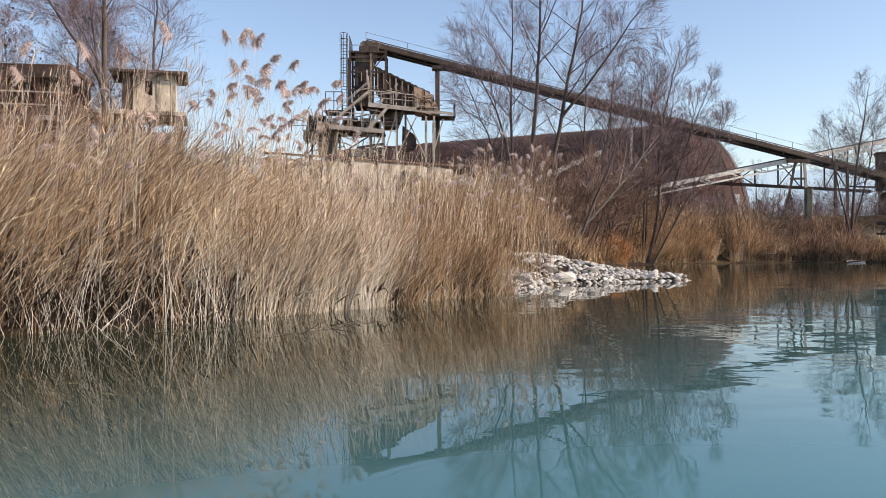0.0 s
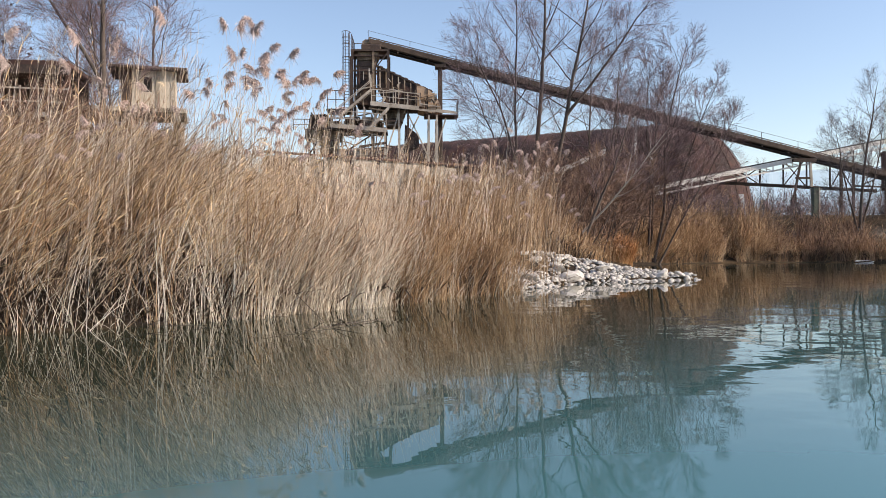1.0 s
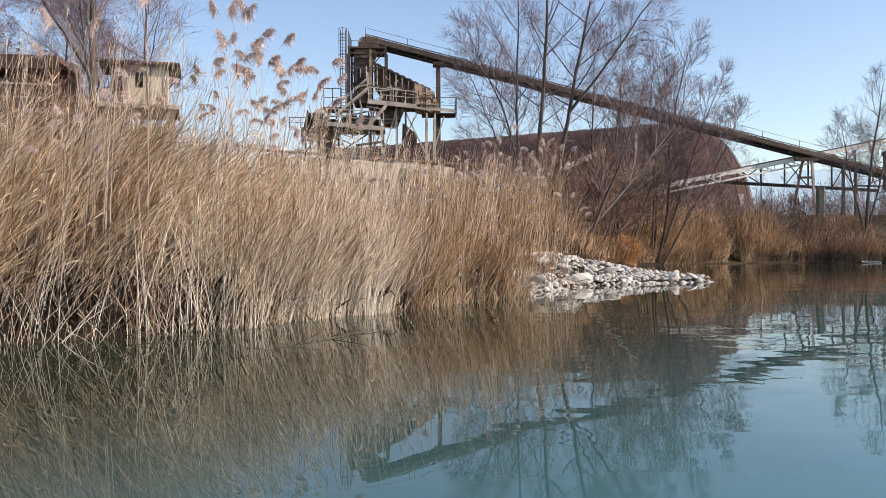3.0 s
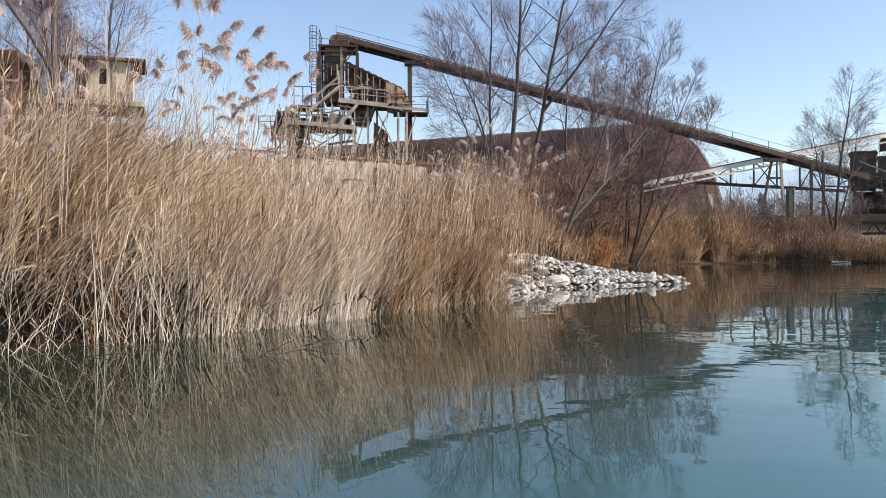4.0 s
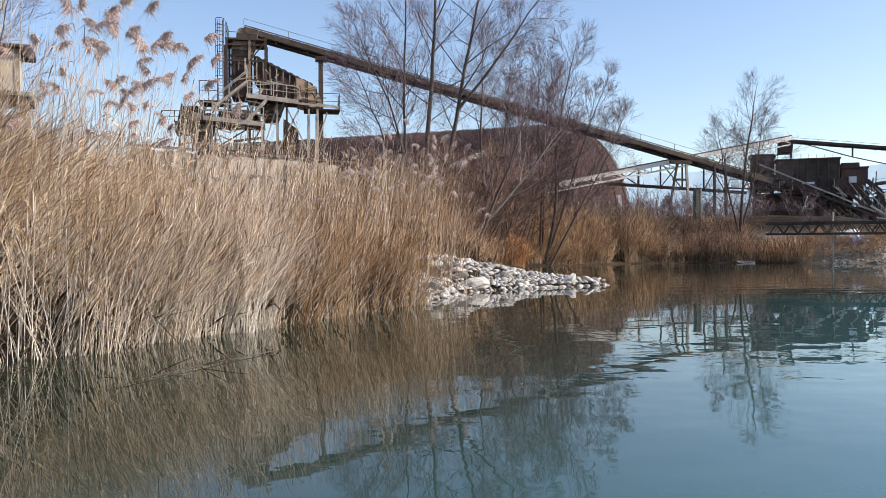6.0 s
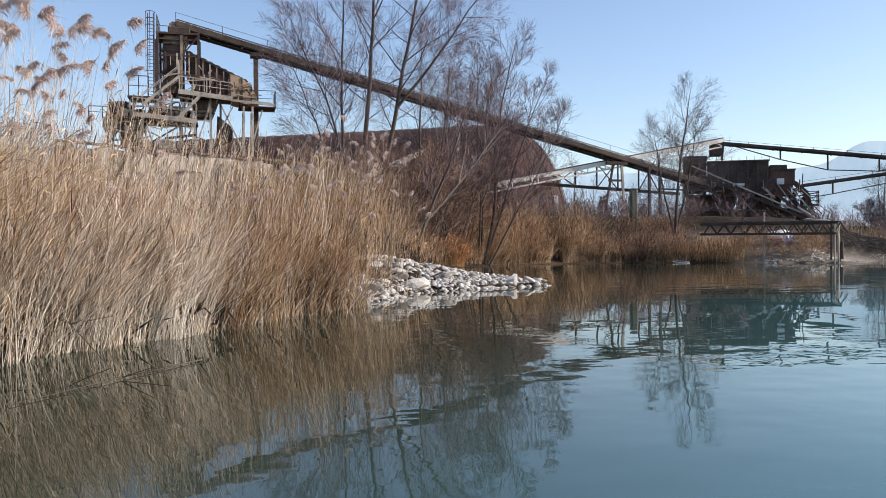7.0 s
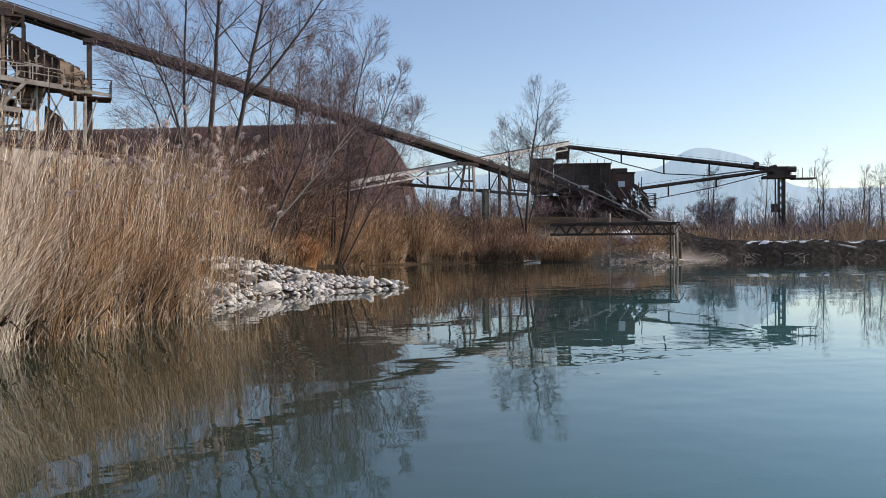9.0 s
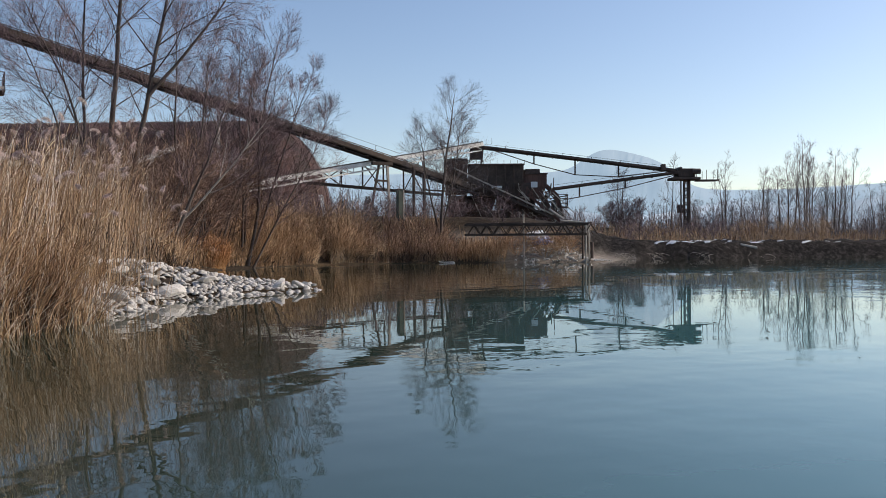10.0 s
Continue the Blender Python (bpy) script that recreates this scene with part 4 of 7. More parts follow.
        part("machine_box", box(B(), (x, -1.6, z), (x + rng.uniform(0.4, 1.2), -0.9, z + rng.uniform(0.4, 1.1)), 0.05), rng.choice([S, R, M_BELT]), t)
    for k in range(36):
        x, z = rng.uniform(0.6, 5.8), rng.uniform(0.6, 4.6)
        y = rng.uniform(-3.0, -2.0)
        if rng.random() < 0.7:
            part("strut", beam(B(), (x, y, z), (x + rng.uniform(0.9, 1.8), y, z - rng.uniform(0.8, 1.9)), rng.uniform(0.05, 0.1)), rng.choice([P, P, R, S]), t)
        else:
            part("strut", beam(B(), (x, y, z), (x + rng.uniform(-0.3, 0.3), y, z + rng.uniform(0.5, 1.2)), rng.uniform(0.05, 0.1)), rng.choice([P, R]), t)
    for k in range(9):
        x = -4.9 + k * 0.85
        part("rail_post", beam(B(), (x, -1.6, 7.86), (x, -1.6, 8.3), 0.04), S, t)
    # slanting chutes and props
    for i in range(6):
        x = 1.2 + i * 0.62
        part("chute_rail", beam(B(), (x + 0.9, -2.2 - 0.15 * i, 5.0 - 0.16 * i), (x + 3.6, -2.6 - 0.15 * i, 0.7 + 0.16 * i), 0.10), P if i % 2 else R, t)
    part("chute", beam(B(), (2.4, -1.8, 3.9), (6.2, -2.4, 0.6), 1.3, 0.35), R, t)
    for k in range(8):
        x = 2.0 + 0.5 * k
        part("chute_slat", beam(B(), (x, -2.6, 4.0 - 0.42 * k), (x + 0.1, -2.6, 4.9 - 0.42 * k), 0.09), R, t)
    part("bent_arm", beam(B(), (4.6, -1.2, 5.1), (5.9, -1.2, 3.9), 0.5), R, t)
    part("bent_arm", beam(B(), (5.9, -1.2, 4.1), (6.1, -1.2, 2.6), 0.45), R, t)
    cage = [(6.0, -1.6), (7.2, -1.6), (7.2, -0.4)]
    part("cage_floor", box(B(), (5.9, -1.7, 2.35), (7.3, -0.3, 2.5)), S, t)
    for (x0, y0), (x1, y1) in zip(cage, cage[1:]):
        for z in (2.9, 3.5, 4.0):
            part("cage_bar", beam(B(), (x0, y0, z), (x1, y1, z), 0.08), S, t)
        part("cage_post", beam(B(), (x1, y1, 2.4), (x1, y1, 4.05), 0.1), S, t)
    part("cage_brace", beam(B(), (5.4, -1.2, 1.0), (6.6, -1.2, 2.4), 0.14), S, t)
    # pipe lying towards the pier
    bm = B()
    pipe(bm, (4.8, -3.0, 2.1), (6.4, -5.0, 0.75), 0.16)
    part("pale_pipe", bm, M_PALESTEEL, t)


build_plant()


def right_axes(u, v, z):
    return Vector((60.97 + 0.8593 * u + 0.5114 * v, 91.43 - 0.5114 * u + 0.8593 * v, z))


conveyor("belt_conveyor", "dark belt conveyor running down to the lakeside pylon", right_axes(-3.9, 0.5, 13.5), right_axes(21.8, 0.5, 10.25), 1.2, 0.46, M_DARKSTEEL, True, -1, True, 3.4, 0.35)
conveyor("belt_conveyor", "dark lower belt conveyor rising to the lakeside pylon", right_axes(5.4, -1.0, 8.0), right_axes(21.0, -1.0, 10.0), 1.1, 0.40, M_DARKSTEEL, True, -1, True, 3.4, 0.3)


def build_tie(name, label, p, q, sag_to, posts):
    """A tension rod hung below a conveyor on short struts."""
    ob = thing(name, label, "cable", p)
    pts = [Vector(p)] + [Vector(s) for s in sag_to] + [Vector(q)]
    bm = B()
    for a, b in zip(pts, pts[1:]):
        beam(bm, a, b, 0.11)
    part("rod", bm, M_DARKSTEEL, ob)
    for a, b in posts:
        part("strut", beam(B(), a, b, 0.14), M_DARKSTEEL, ob)


RA = right_axes
build_tie("tension_rod", "thin steel tension rod under the conveyor", RA(-2, 0.5, 13.1), RA(20, 0.5, 10.3), [RA(3.3, 0.5, 11.3), RA(8.5, 0.5, 9.9), RA(14, 0.5, 9.6)],
          [(RA(3.3, 0.5, 12.4), RA(3.3, 0.5, 11.3)), (RA(8.5, 0.5, 11.8), RA(8.5, 0.5, 9.9)), (RA(14, 0.5, 11.1), RA(14, 0.5, 9.6))])
build_tie("tension_rod", "thin steel tension rod under the lower conveyor", RA(6.5, -1, 6.6), RA(20.5, -1, 9.6), [RA(8.8, -1, 7.0), RA(14.5, -1, 8.1)],
          [(RA(8.8, -1, 8.3), RA(8.8, -1, 7.0)), (RA(14.5, -1, 9.1), RA(14.5, -1, 8.1))])


def build_pylon():
    t = local_thing("conveyor_pylon", "dark steel lattice pylon with a drive station on top", "tower", tuple(RA(22.3, 0, 1.9)), -30.76)
    S = M_DARKSTEEL
    for x in (-0.30, 0.05):
        for y in (-0.7, 0.9):
            lattice = part("lattice_leg", beam(B(), (x, y, -0.3), (x, y, 7.4), 0.14), S, t)
    for k in range(8):
        z = 0.2 + k * 0.9
        part("lattice_bar", beam(B(), (-0.30, -0.7, z), (0.05, -0.7, z + 0.8), 0.07), S, lattice)
        part("lattice_bar", beam(B(), (0.05, -0.7, z), (-0.30, -0.7, z + 0.8), 0.07), S, lattice)
    part("main_leg", box(B(), (0.25, -0.2, -0.3), (0.6, 0.2, 7.4), 0.03), S, t)
    part("head_floor", box(B(), (-1.9, -1.4, 7.2), (1.5, 1.4, 7.5)), S, t)
    part("drive_house", box(B(), (-1.2, -1.0, 7.5), (1.0, 1.0, 8.6), 0.08), S, t)
    part("motor", pipe(B(), (0.5, -1.2, 8.2), (1.5, -1.2, 8.2), 0.35, 12), S, t)
    part("head_drum", pipe(B(), (-0.9, -1.2, 8.6), (-0.9, 1.2, 8.6), 0.2, 12), S, t)
    part("outer_walkway", box(B(), (1.4, -0.8, 7.05), (4.0, 0.8, 7.22)), S, t)
    for k in range(5):
        x = -1.8 + 5.6 * k / 4
        part("rail_post", beam(B(), (x, -1.3 if x < 1.4 else -0.8, 7.2), (x, -1.3 if x < 1.4 else -0.8, 8.4), 0.06), S, t)
        part("rail_post", beam(B(), (x, 0.9, 7.2), (x, 0.9, 8.4), 0.06), S, t)
    part("cabinet", box(B(), (-3.1, -0.6, 8.4), (-2.6, 0.2, 9.2), 0.04), M_DARKSTEEL, t)
    part("lower_box", box(B(), (-1.0, -0.6, 3.1), (-0.25, 0.3, 4.1), 0.05), S, t)


build_pylon()


def build_pier():
    t = local_thing("steel_pier", "dark steel truss pier with pipes reaching over the water", "pier", (32.3, 50.89, 0.05), -30.76)
    S, P = M_BELT, M_PALESTEEL
    for y in (-0.7, 0.9):
        chord = part("top_chord", beam(B(), (-2.9, y, 2.48), (5.2, y, 2.48), 0.13), S, t)
        part("bottom_chord", beam(B(), (-2.9, y, 1.82), (5.1, y, 1.82), 0.13), S, t)
        for k in range(10):
            x = -2.7 + k * 0.85
            part("truss_bar", beam(B(), (x, y, 1.82), (x + 0.42, y, 2.48), 0.06), S, chord)
            part("truss_bar", beam(B(), (x + 0.42, y, 2.48), (x + 0.85, y, 1.82), 0.06), S, chord)
    for k in range(16):
        x = -2.8 + k * 0.52
        part("deck_slat", box(B(), (x, -0.75, 2.54), (x + 0.44, 0.95, 2.59)), M_DARKSTEEL, t)
    for x, y, r, mt in ((5.05, -0.7, 0.05, P), (5.3, -0.5, 0.055, P), (5.1, 0.9, 0.06, S), (5.45, 0.2, 0.09, S)):
        part("pile", pipe(B(), (x, y, -2.2), (x, y, 2.5 if x < 5.4 else 1.6), r), mt, t)
    bm = B()
    pts = [Vector((3.4, -0.55, 2.72)), Vector((4.7, -0.55, 2.62)), Vector((5.15, -0.55, 2.35)), Vector((5.28, -0.55, 1.6)), Vector((5.3, -0.55, -0.4))]
    for a, b in zip(pts, pts[1:]):
        pipe(bm, a, b, 0.06)
    part("suction_pipe", bm, P, t, "pale suction pipe")
    part("buoy", pipe(B(), (5.55, 0.1, 0.2), (5.55, 0.1, 1.3), 0.14, 10), M_DARKSTEEL, t)
    pole = thing("water_pole", "thin weathered upright pole at the water's edge", "pole", (33.05, 50.2, 0.0))
    part("pole", pipe(B(), (33.05, 50.2, -1.2), (33.05, 50.2, 3.3), 0.055), M_PALESTEEL, pole)
    part("cap", pipe(B(), (33.05, 50.2, 3.25), (33.05, 50.2, 3.36), 0.10), M_DARKSTEEL, pole)
    tarp = thing("tarpaulin", "crumpled blue and white tarpaulin on the bank", "tarpaulin", (37.0, 54.5, 1.2))
    rng = np.random.default_rng(8)
    for nm, c, w, mt in (("blue_sheet", (37.1, 53.2, 1.2), (1.3, 0.9, 0.7), M_BLUE), ("white_sheet", (36.8, 53.6, 1.75), (1.0, 0.8, 0.55), M_WHITE)):
        bm = B()
        bmesh.ops.create_icosphere(bm, subdivisions=3, radius=1.0)
        for v in bm.verts:
            v.co *= 0.8 + 0.35 * noise.noise(v.co * 1.7 + Vector(c))
            v.co = Vector((v.co.x * w[0], v.co.y * w[1], v.co.z * w[2])) + Vector(c)
        part(nm, bm, mt, tarp)


build_pier()


def build_cabin():
    """Control cabin and loading shed raised on a slab over the reeds."""
    t = local_thing("control_cabin", "small weathered plaster cabin with a flat concrete roof on stilts", "cabin", (-12.6, 40.8, 1.6), 14)
    C, Pl = M_CONCRETE, M_PLASTER
    part("roof_slab", box(B(), (-1.75, -1.45, 7.75), (1.75, 1.6, 7.89), 0.03), M_DARKSTEEL, t)
    for x in (-0.62, 0.42, 1.1):
        part("corner_pier", box(B(), (x - 0.09, -1.09, 5.95), (x + 0.09, -1.05, 7.75)), C, t)
    # left strip of the front coloured dark to paint the cabin's shaded side
    part("wall", box(B(), (-1.2, -1.05, 5.95), (-0.55, -0.85, 7.75)), M_DARKSTEEL, t)
    part("wall", box(B(), (-0.55, -1.05, 5.95), (1.2, -0.85, 6.75)), Pl, t)
    part("wall", box(B(), (-0.55, -1.05, 7.45), (1.2, -0.85, 7.75)), Pl, t)
    part("wall", box(B(), (-0.55, -1.05, 6.75), (-0.2, -0.85, 7.45)), Pl, t)
    part("wall", box(B(), (0.15, -1.05, 6.75), (1.2, -0.85, 7.45)), Pl, t)
    part("wall", box(B(), (-1.2, -0.85, 5.95), (-1.02, 1.2, 7.75)), Pl, t)
    part("wall", box(B(), (1.02, -0.85, 5.95), (1.2, 1.2, 7.75)), Pl, t)
    part("wall", box(B(), (-1.02, 1.02, 5.95), (1.02, 1.2, 7.75)), Pl, t)
    # solid near-black pane; the darkness of the room is put into its colour
    part("window", box(B(), (-0.2, -0.95, 6.75), (0.15, -0.9, 7.45)), M_DARKHOLE, t, "dark broken window")
    part("floor_slab", box(B(), (-3.4, -1.7, 5.72), (1.7, 1.7, 5.95), 0.03), C, t)
    for x in (-3.0, -1.0, 1.3):
        for y in (-1.3, 1.3):
            part("stilt", box(B(), (x - 0.16, y - 0.16, -0.5), (x + 0.16, y + 0.16, 5.72)), C, t)
    part("lower_wall", box(B(), (-0.5, -1.2, 3.0), (1.6, -1.0, 5.0)), Pl, t)
    s = local_thing("loading_shed", "dark rusty open loading shed with pale railings", "shed", (-19.2, 41.5, 1.6), 6)
    part("roof", box(B(), (-6.0, -2.0, 7.95), (3.0, 2.2, 8.2), 0.03), M_RUST, s)
    part("roof_edge", beam(B(), (-6.0, -2.05, 7.8), (3.0, -2.05, 7.75), 0.1, 0.4), M_DARKSTEEL, s)
    part("back_wall", box(B(), (-6.0, 1.2, 5.9), (3.0, 1.4, 7.95)), M_DARKSTEEL, s)
    for k in range(7):
        x = -5.8 + k * 1.45
        part("column", box(B(), (x - 0.1, -1.9, -0.5), (x + 0.1, -1.7, 7.95)), M_RUST, s)
    part("floor", box(B(), (-6.0, -2.0, 5.6), (3.0, 2.0, 5.8)), M_CONCRETE, s)
    for z in (6.4, 7.0):
        part("rail", beam(B(), (-6.0, -2.1, z), (3.0, -2.1, z - 0.15), 0.07), M_PALESTEEL, s)
    for k in range(6):
        x = -5.5 + k * 1.6
        part("rail_post", beam(B(), (x, -2.1, 5.8), (x, -2.1, 7.0), 0.06), M_PALESTEEL, s)
    part("skirt", box(B(), (-6.0, -1.8, 3.4), (3.0, -1.6, 5.6)), M_RUST, s)


build_cabin()

# ---- trees ----
def shoots(rng, p, d, length, k, wob, lift):
    """Many growing lines at once: from p along d, wandering and bending upwards."""
    d = d / np.linalg.norm(d, axis=1, keepdims=True)
    pts = [p]
    for _ in range(k - 1):
        d = d + rng.normal(0, wob, d.shape) + np.array([0, 0, lift])
        d = d / np.linalg.norm(d, axis=1, keepdims=True)
        pts.append(pts[-1] + d * (length / (k - 1))[:, None])
    return np.stack(pts, 1)


def offshoots(rng, lines, lengths, per, f0, f1, ang, ratio, least, k, wob, lift):
    """Side shoots of every line, alternating round it and shorter towards its tip."""
    n, kk, _ = lines.shape
    i = np.repeat(np.arange(n), per)
    f = f0 + (f1 - f0) * (np.tile(np.arange(per), n) + rng.uniform(0, 1, n * per)) / per
    s = np.minimum((f * (kk - 1)).astype(int), kk - 2)
    g = (f * (kk - 1) - s)[:, None]
    a, b = lines[i, s], lines[i, s + 1]
    p = a * (1 - g) + b * g
    t = b - a
    t /= np.linalg.norm(t, axis=1, keepdims=True) + 1e-9
    r = rng.normal(0, 1, (n * per, 3))
    r -= t * (r * t).sum(1, keepdims=True)
    r /= np.linalg.norm(r, axis=1, keepdims=True) + 1e-9
    th = rng.uniform(ang[0], ang[1], n * per)[:, None]
    d = t * np.cos(th) + r * np.sin(th)
    L = lengths[i] * ratio * (1.08 - 0.72 * f) * rng.uniform(0.6, 1.25, n * per) + least * rng.uniform(0.7, 1.3, n * per)
    return shoots(rng, p, d, L, k, wob, lift), L


def grow(seed, height=10.0, stems=1, lean=0.08, spread=0.8, first=0.25, limbs=16, twigs=8, sprays=5, fine=3, flare=1.0, up=0.55, trunk_r=None, base_gap=0.5, paths=None):
    """Skeleton of a bare tree: lines for trunks, limbs, branches, shoots and fine twigs.
    paths: optional trunks as (points, radius at the foot), relative to the tree's foot."""
    rng = np.random.default_rng(seed)
    out = {"trunk": [], "limb": []}
    K = 14
    tt = np.linspace(0, 1, K)
    if paths is None:
        paths = []
        for s in range(stems):
            az = rng.uniform(0, 2 * np.pi) if stems == 1 else 2 * np.pi * (s + rng.uniform(-0.3, 0.3)) / stems
            c = np.array([math.cos(az), math.sin(az), 0])
            p = c * (base_gap * rng.uniform(0.3, 1) if stems > 1 else 0)
            h = height * (1 if s == 0 else rng.uniform(0.7, 0.97))
            out_by = h * lean * rng.uniform(0.5, 1.8)
            r0 = (trunk_r or height * 0.011) * (1 if s == 0 else rng.uniform(0.6, 0.95))
            paths.append(([p, p + c * out_by * 0.55 + np.array([0, 0, h * 0.5]), p + c * out_by + np.array([0, 0, h])], r0))
    all_limbs, limb_len = [], []
    for pts, r0 in paths:
        P = np.array(pts, float)
        cum = np.concatenate([[0], np.cumsum(np.linalg.norm(np.diff(P, axis=0), axis=1))])
        h = cum[-1]
        tr = np.stack([np.interp(tt * h, cum, P[:, c]) for c in range(3)], -1)
        for _ in range(2):
            tr[1:-1] = 0.25 * tr[:-2] + 0.5 * tr[1:-1] + 0.25 * tr[2:]
        wander = np.cumsum(rng.normal(0, 0.010 * h, (K, 2)), axis=0)
        tr[:, :2] += (wander - wander[0]) * tt[:, None] * 0.55
        rad = r0 * (1 - tt) ** 0.75 + 0.006
        rad[0] *= 1.3
        out["trunk"].append((tr, rad))
        f = first + (0.985 - first) * (np.arange(limbs) + rng.uniform(0, 1, limbs)) / limbs
        i = np.minimum((f * (K - 1)).astype(int), K - 2)
        g = (f * (K - 1) - i)[:, None]
        q = tr[i] * (1 - g) + tr[i + 1] * g
        t = tr[i + 1] - tr[i]
        t /= np.linalg.norm(t, axis=1, keepdims=True)
        az = np.arange(limbs) * 2.4 + rng.uniform(-0.5, 0.5, limbs) + rng.uniform(0, 6.3)
        r = np.stack([np.cos(az), np.sin(az), 0 * az], -1)
        r -= t * (r * t).sum(1, keepdims=True)
        r /= np.linalg.norm(r, axis=1, keepdims=True)
        th = (spread * rng.uniform(0.7, 1.25, limbs) * (1.1 - 0.35 * f))[:, None]
        L = h * 0.42 * flare * (1.06 - f) ** 0.7 * np.minimum(1, 0.55 + 2.2 * (f - first)) * rng.uniform(0.65, 1.2, limbs) + 0.3
        li = shoots(rng, q, t * np.cos(th) + r * np.sin(th), L, 9, 0.06, 0.13 * up)
        r1 = np.maximum(0.006, np.minimum(rad[i] * 0.5, L * 0.0085))
        for a, b in zip(li, r1):
            out["limb"].append((a, b * (1 - 0.85 * np.linspace(0, 1, 9)) + 0.002))
        all_limbs.append(li)
        limb_len.append(L)
    li, L = np.concatenate(all_limbs), np.concatenate(limb_len)
    out["branch"], L2 = offshoots(rng, li, L, twigs, 0.14, 0.99, (0.4, 0.8), 0.58, 0.15, 6, 0.04, 0.10 * up)
    out["shoot"], L3 = offshoots(rng, out["branch"], L2, sprays, 0.12, 0.99, (0.35, 0.75), 0.6, 0.25, 4, 0.03, 0.10 * up)
    out["twig"], L4 = offshoots(rng, out["shoot"], L3, fine, 0.15, 0.98, (0.3, 0.7), 0.45, 0.3, 3, 0.025, 0.08 * up)
    out["size"] = L2
    return out


def make_tree(name, label, at, sk, bark, twig, turn=0.0, group="", thick=1.0, category="tree", near=True, leaf=None):
    ob = thing(name, label, category, at, group, turn=turn)
    ORIGIN.pop(ob)
    if near:
        for key, sd in (("trunk", 8), ("limb", 5)):
            for pts, rad in sk[key]:
                v, q = tubes(pts[None], rad[None], sd)
                np_part(key, v, q, bark, ob, smooth=True)
    else:
        v, q = join([tubes(np.array([p for p, _ in sk[key]]), np.array([r for _, r in sk[key]]), sd) for key, sd in (("trunk", 5), ("limb", 3))])
        np_part("trunk", v, q, bark, ob, smooth=True)
    rng = np.random.default_rng(1)
    chunks = [tubes(sk["branch"], np.clip(sk["size"] * 0.0075, 0.007, 0.024)[:, None] * np.linspace(1, 0.3, 6)[None] * thick, 3)]
    for key, w in (("shoot", (0.018, 0.016, 0.013, 0.009)), ("twig", (0.013, 0.011, 0.007))):
        ln = sk[key]
        sv = rng.normal(0, 1, (len(ln), 3))
        chunks.append(ribbons(ln, np.tile(np.array(w) * thick, (len(ln), 1)), sv / np.linalg.norm(sv, axis=1, keepdims=True)))
    v, q = join(chunks)
    np_part("crown", v, q, twig, ob, "fine bare winter twigs")
    if leaf:
        n, material = leaf
        ln = sk["twig"][rng.integers(0, len(sk["twig"]), n)]
        d = rng.normal(0, 0.6, (n, 3)) + np.array([0.4, 0, -0.5])
        d *= rng.uniform(0.06, 0.14, n)[:, None]
        lf = np.stack([ln[:, 2], ln[:, 2] + d * 0.5, ln[:, 2] + d], 1)
        v, q = ribbons(lf, np.tile([0.02, 0.045, 0.008], (n, 1)), np.cross(d, rng.normal(0, 1, (n, 3))) * 8)
        np_part("dry_leaves", v, q, material, ob, "withered leaves still on the twigs")
    return ob


def ground_at(x, y):
    return float(land_height(np.array([x]), np.array([y]))[0])


def plant_tree(label, x, y, turn=0.0, thick=1.0, bark=None, twig=None, group="", sink=0.15, leaf=None, **kw):
    sk = grow(**kw)
    return make_tree("bare_tree", label, (x, y, ground_at(x, y) - sink), sk, bark or M_BARK, twig or M_TWIG, turn, group, thick, leaf=leaf)


# alders behind the stone spit, each with its own bent trunks
ALDER = dict(limbs=18, twigs=9, sprays=6, fine=3, spread=1.05, up=0.32, flare=0.95, thick=0.72)
plant_tree("tall bare alder with a straight dark trunk", 6.5, 47.0, seed=11, first=0.30,
           paths=[([(0, 0, 0), (0.3, 0, 6), (0.5, 0.2, 11), (0.5, 0.3, 18.5)], 0.15), ([(-0.5, 0.4, 0), (-0.75, 0.6, 6), (-0.7, 0.8, 16)], 0.09)], **ALDER)
plant_tree("tall bare alder leaning with a strong forked limb", 7.2, 46.6, seed=12, first=0.33,
           paths=[([(0, 0, 0), (0.7, 0, 5), (1.5, 0, 8.5), (2.5, 0.3, 13), (3.0, 0.5, 17.5)], 0.145), ([(1.2, 0, 7.2), (2.9, -0.3, 9.3), (4.4, -0.4, 11.6), (5.9, -0.5, 14.0)], 0.085)], **ALDER)
plant_tree("bare alder with stems spreading low over the reeds", 6.0, 46.0, seed=16, first=0.28,
           paths=[([(0, 0, 0), (-0.6, 0, 5), (-1.6, 0, 8), (-3.2, -0.3, 11.5)], 0.075), ([(-0.2, 0.3, 0), (-1.2, 0.2, 4.5), (-2.4, 0.3, 8.0), (-3.0, 0.4, 10.0)], 0.06)], **ALDER)
plant_tree("slender bare alder among the brush", 9.8, 48.6, seed=17, first=0.28,
           paths=[([(0, 0, 0), (0.7, 0, 3.5), (0.6, 0.2, 6.5), (0.9, 0.4, 12.5)], 0.085), ([(0.4, 0.4, 0), (1.5, 0.5, 5), (2.2, 0.7, 11.5)], 0.07)], **ALDER)
WILLOW = dict(limbs=14, twigs=8, sprays=6, fine=4, spread=0.85, up=0.42, flare=0.85, thick=0.92)
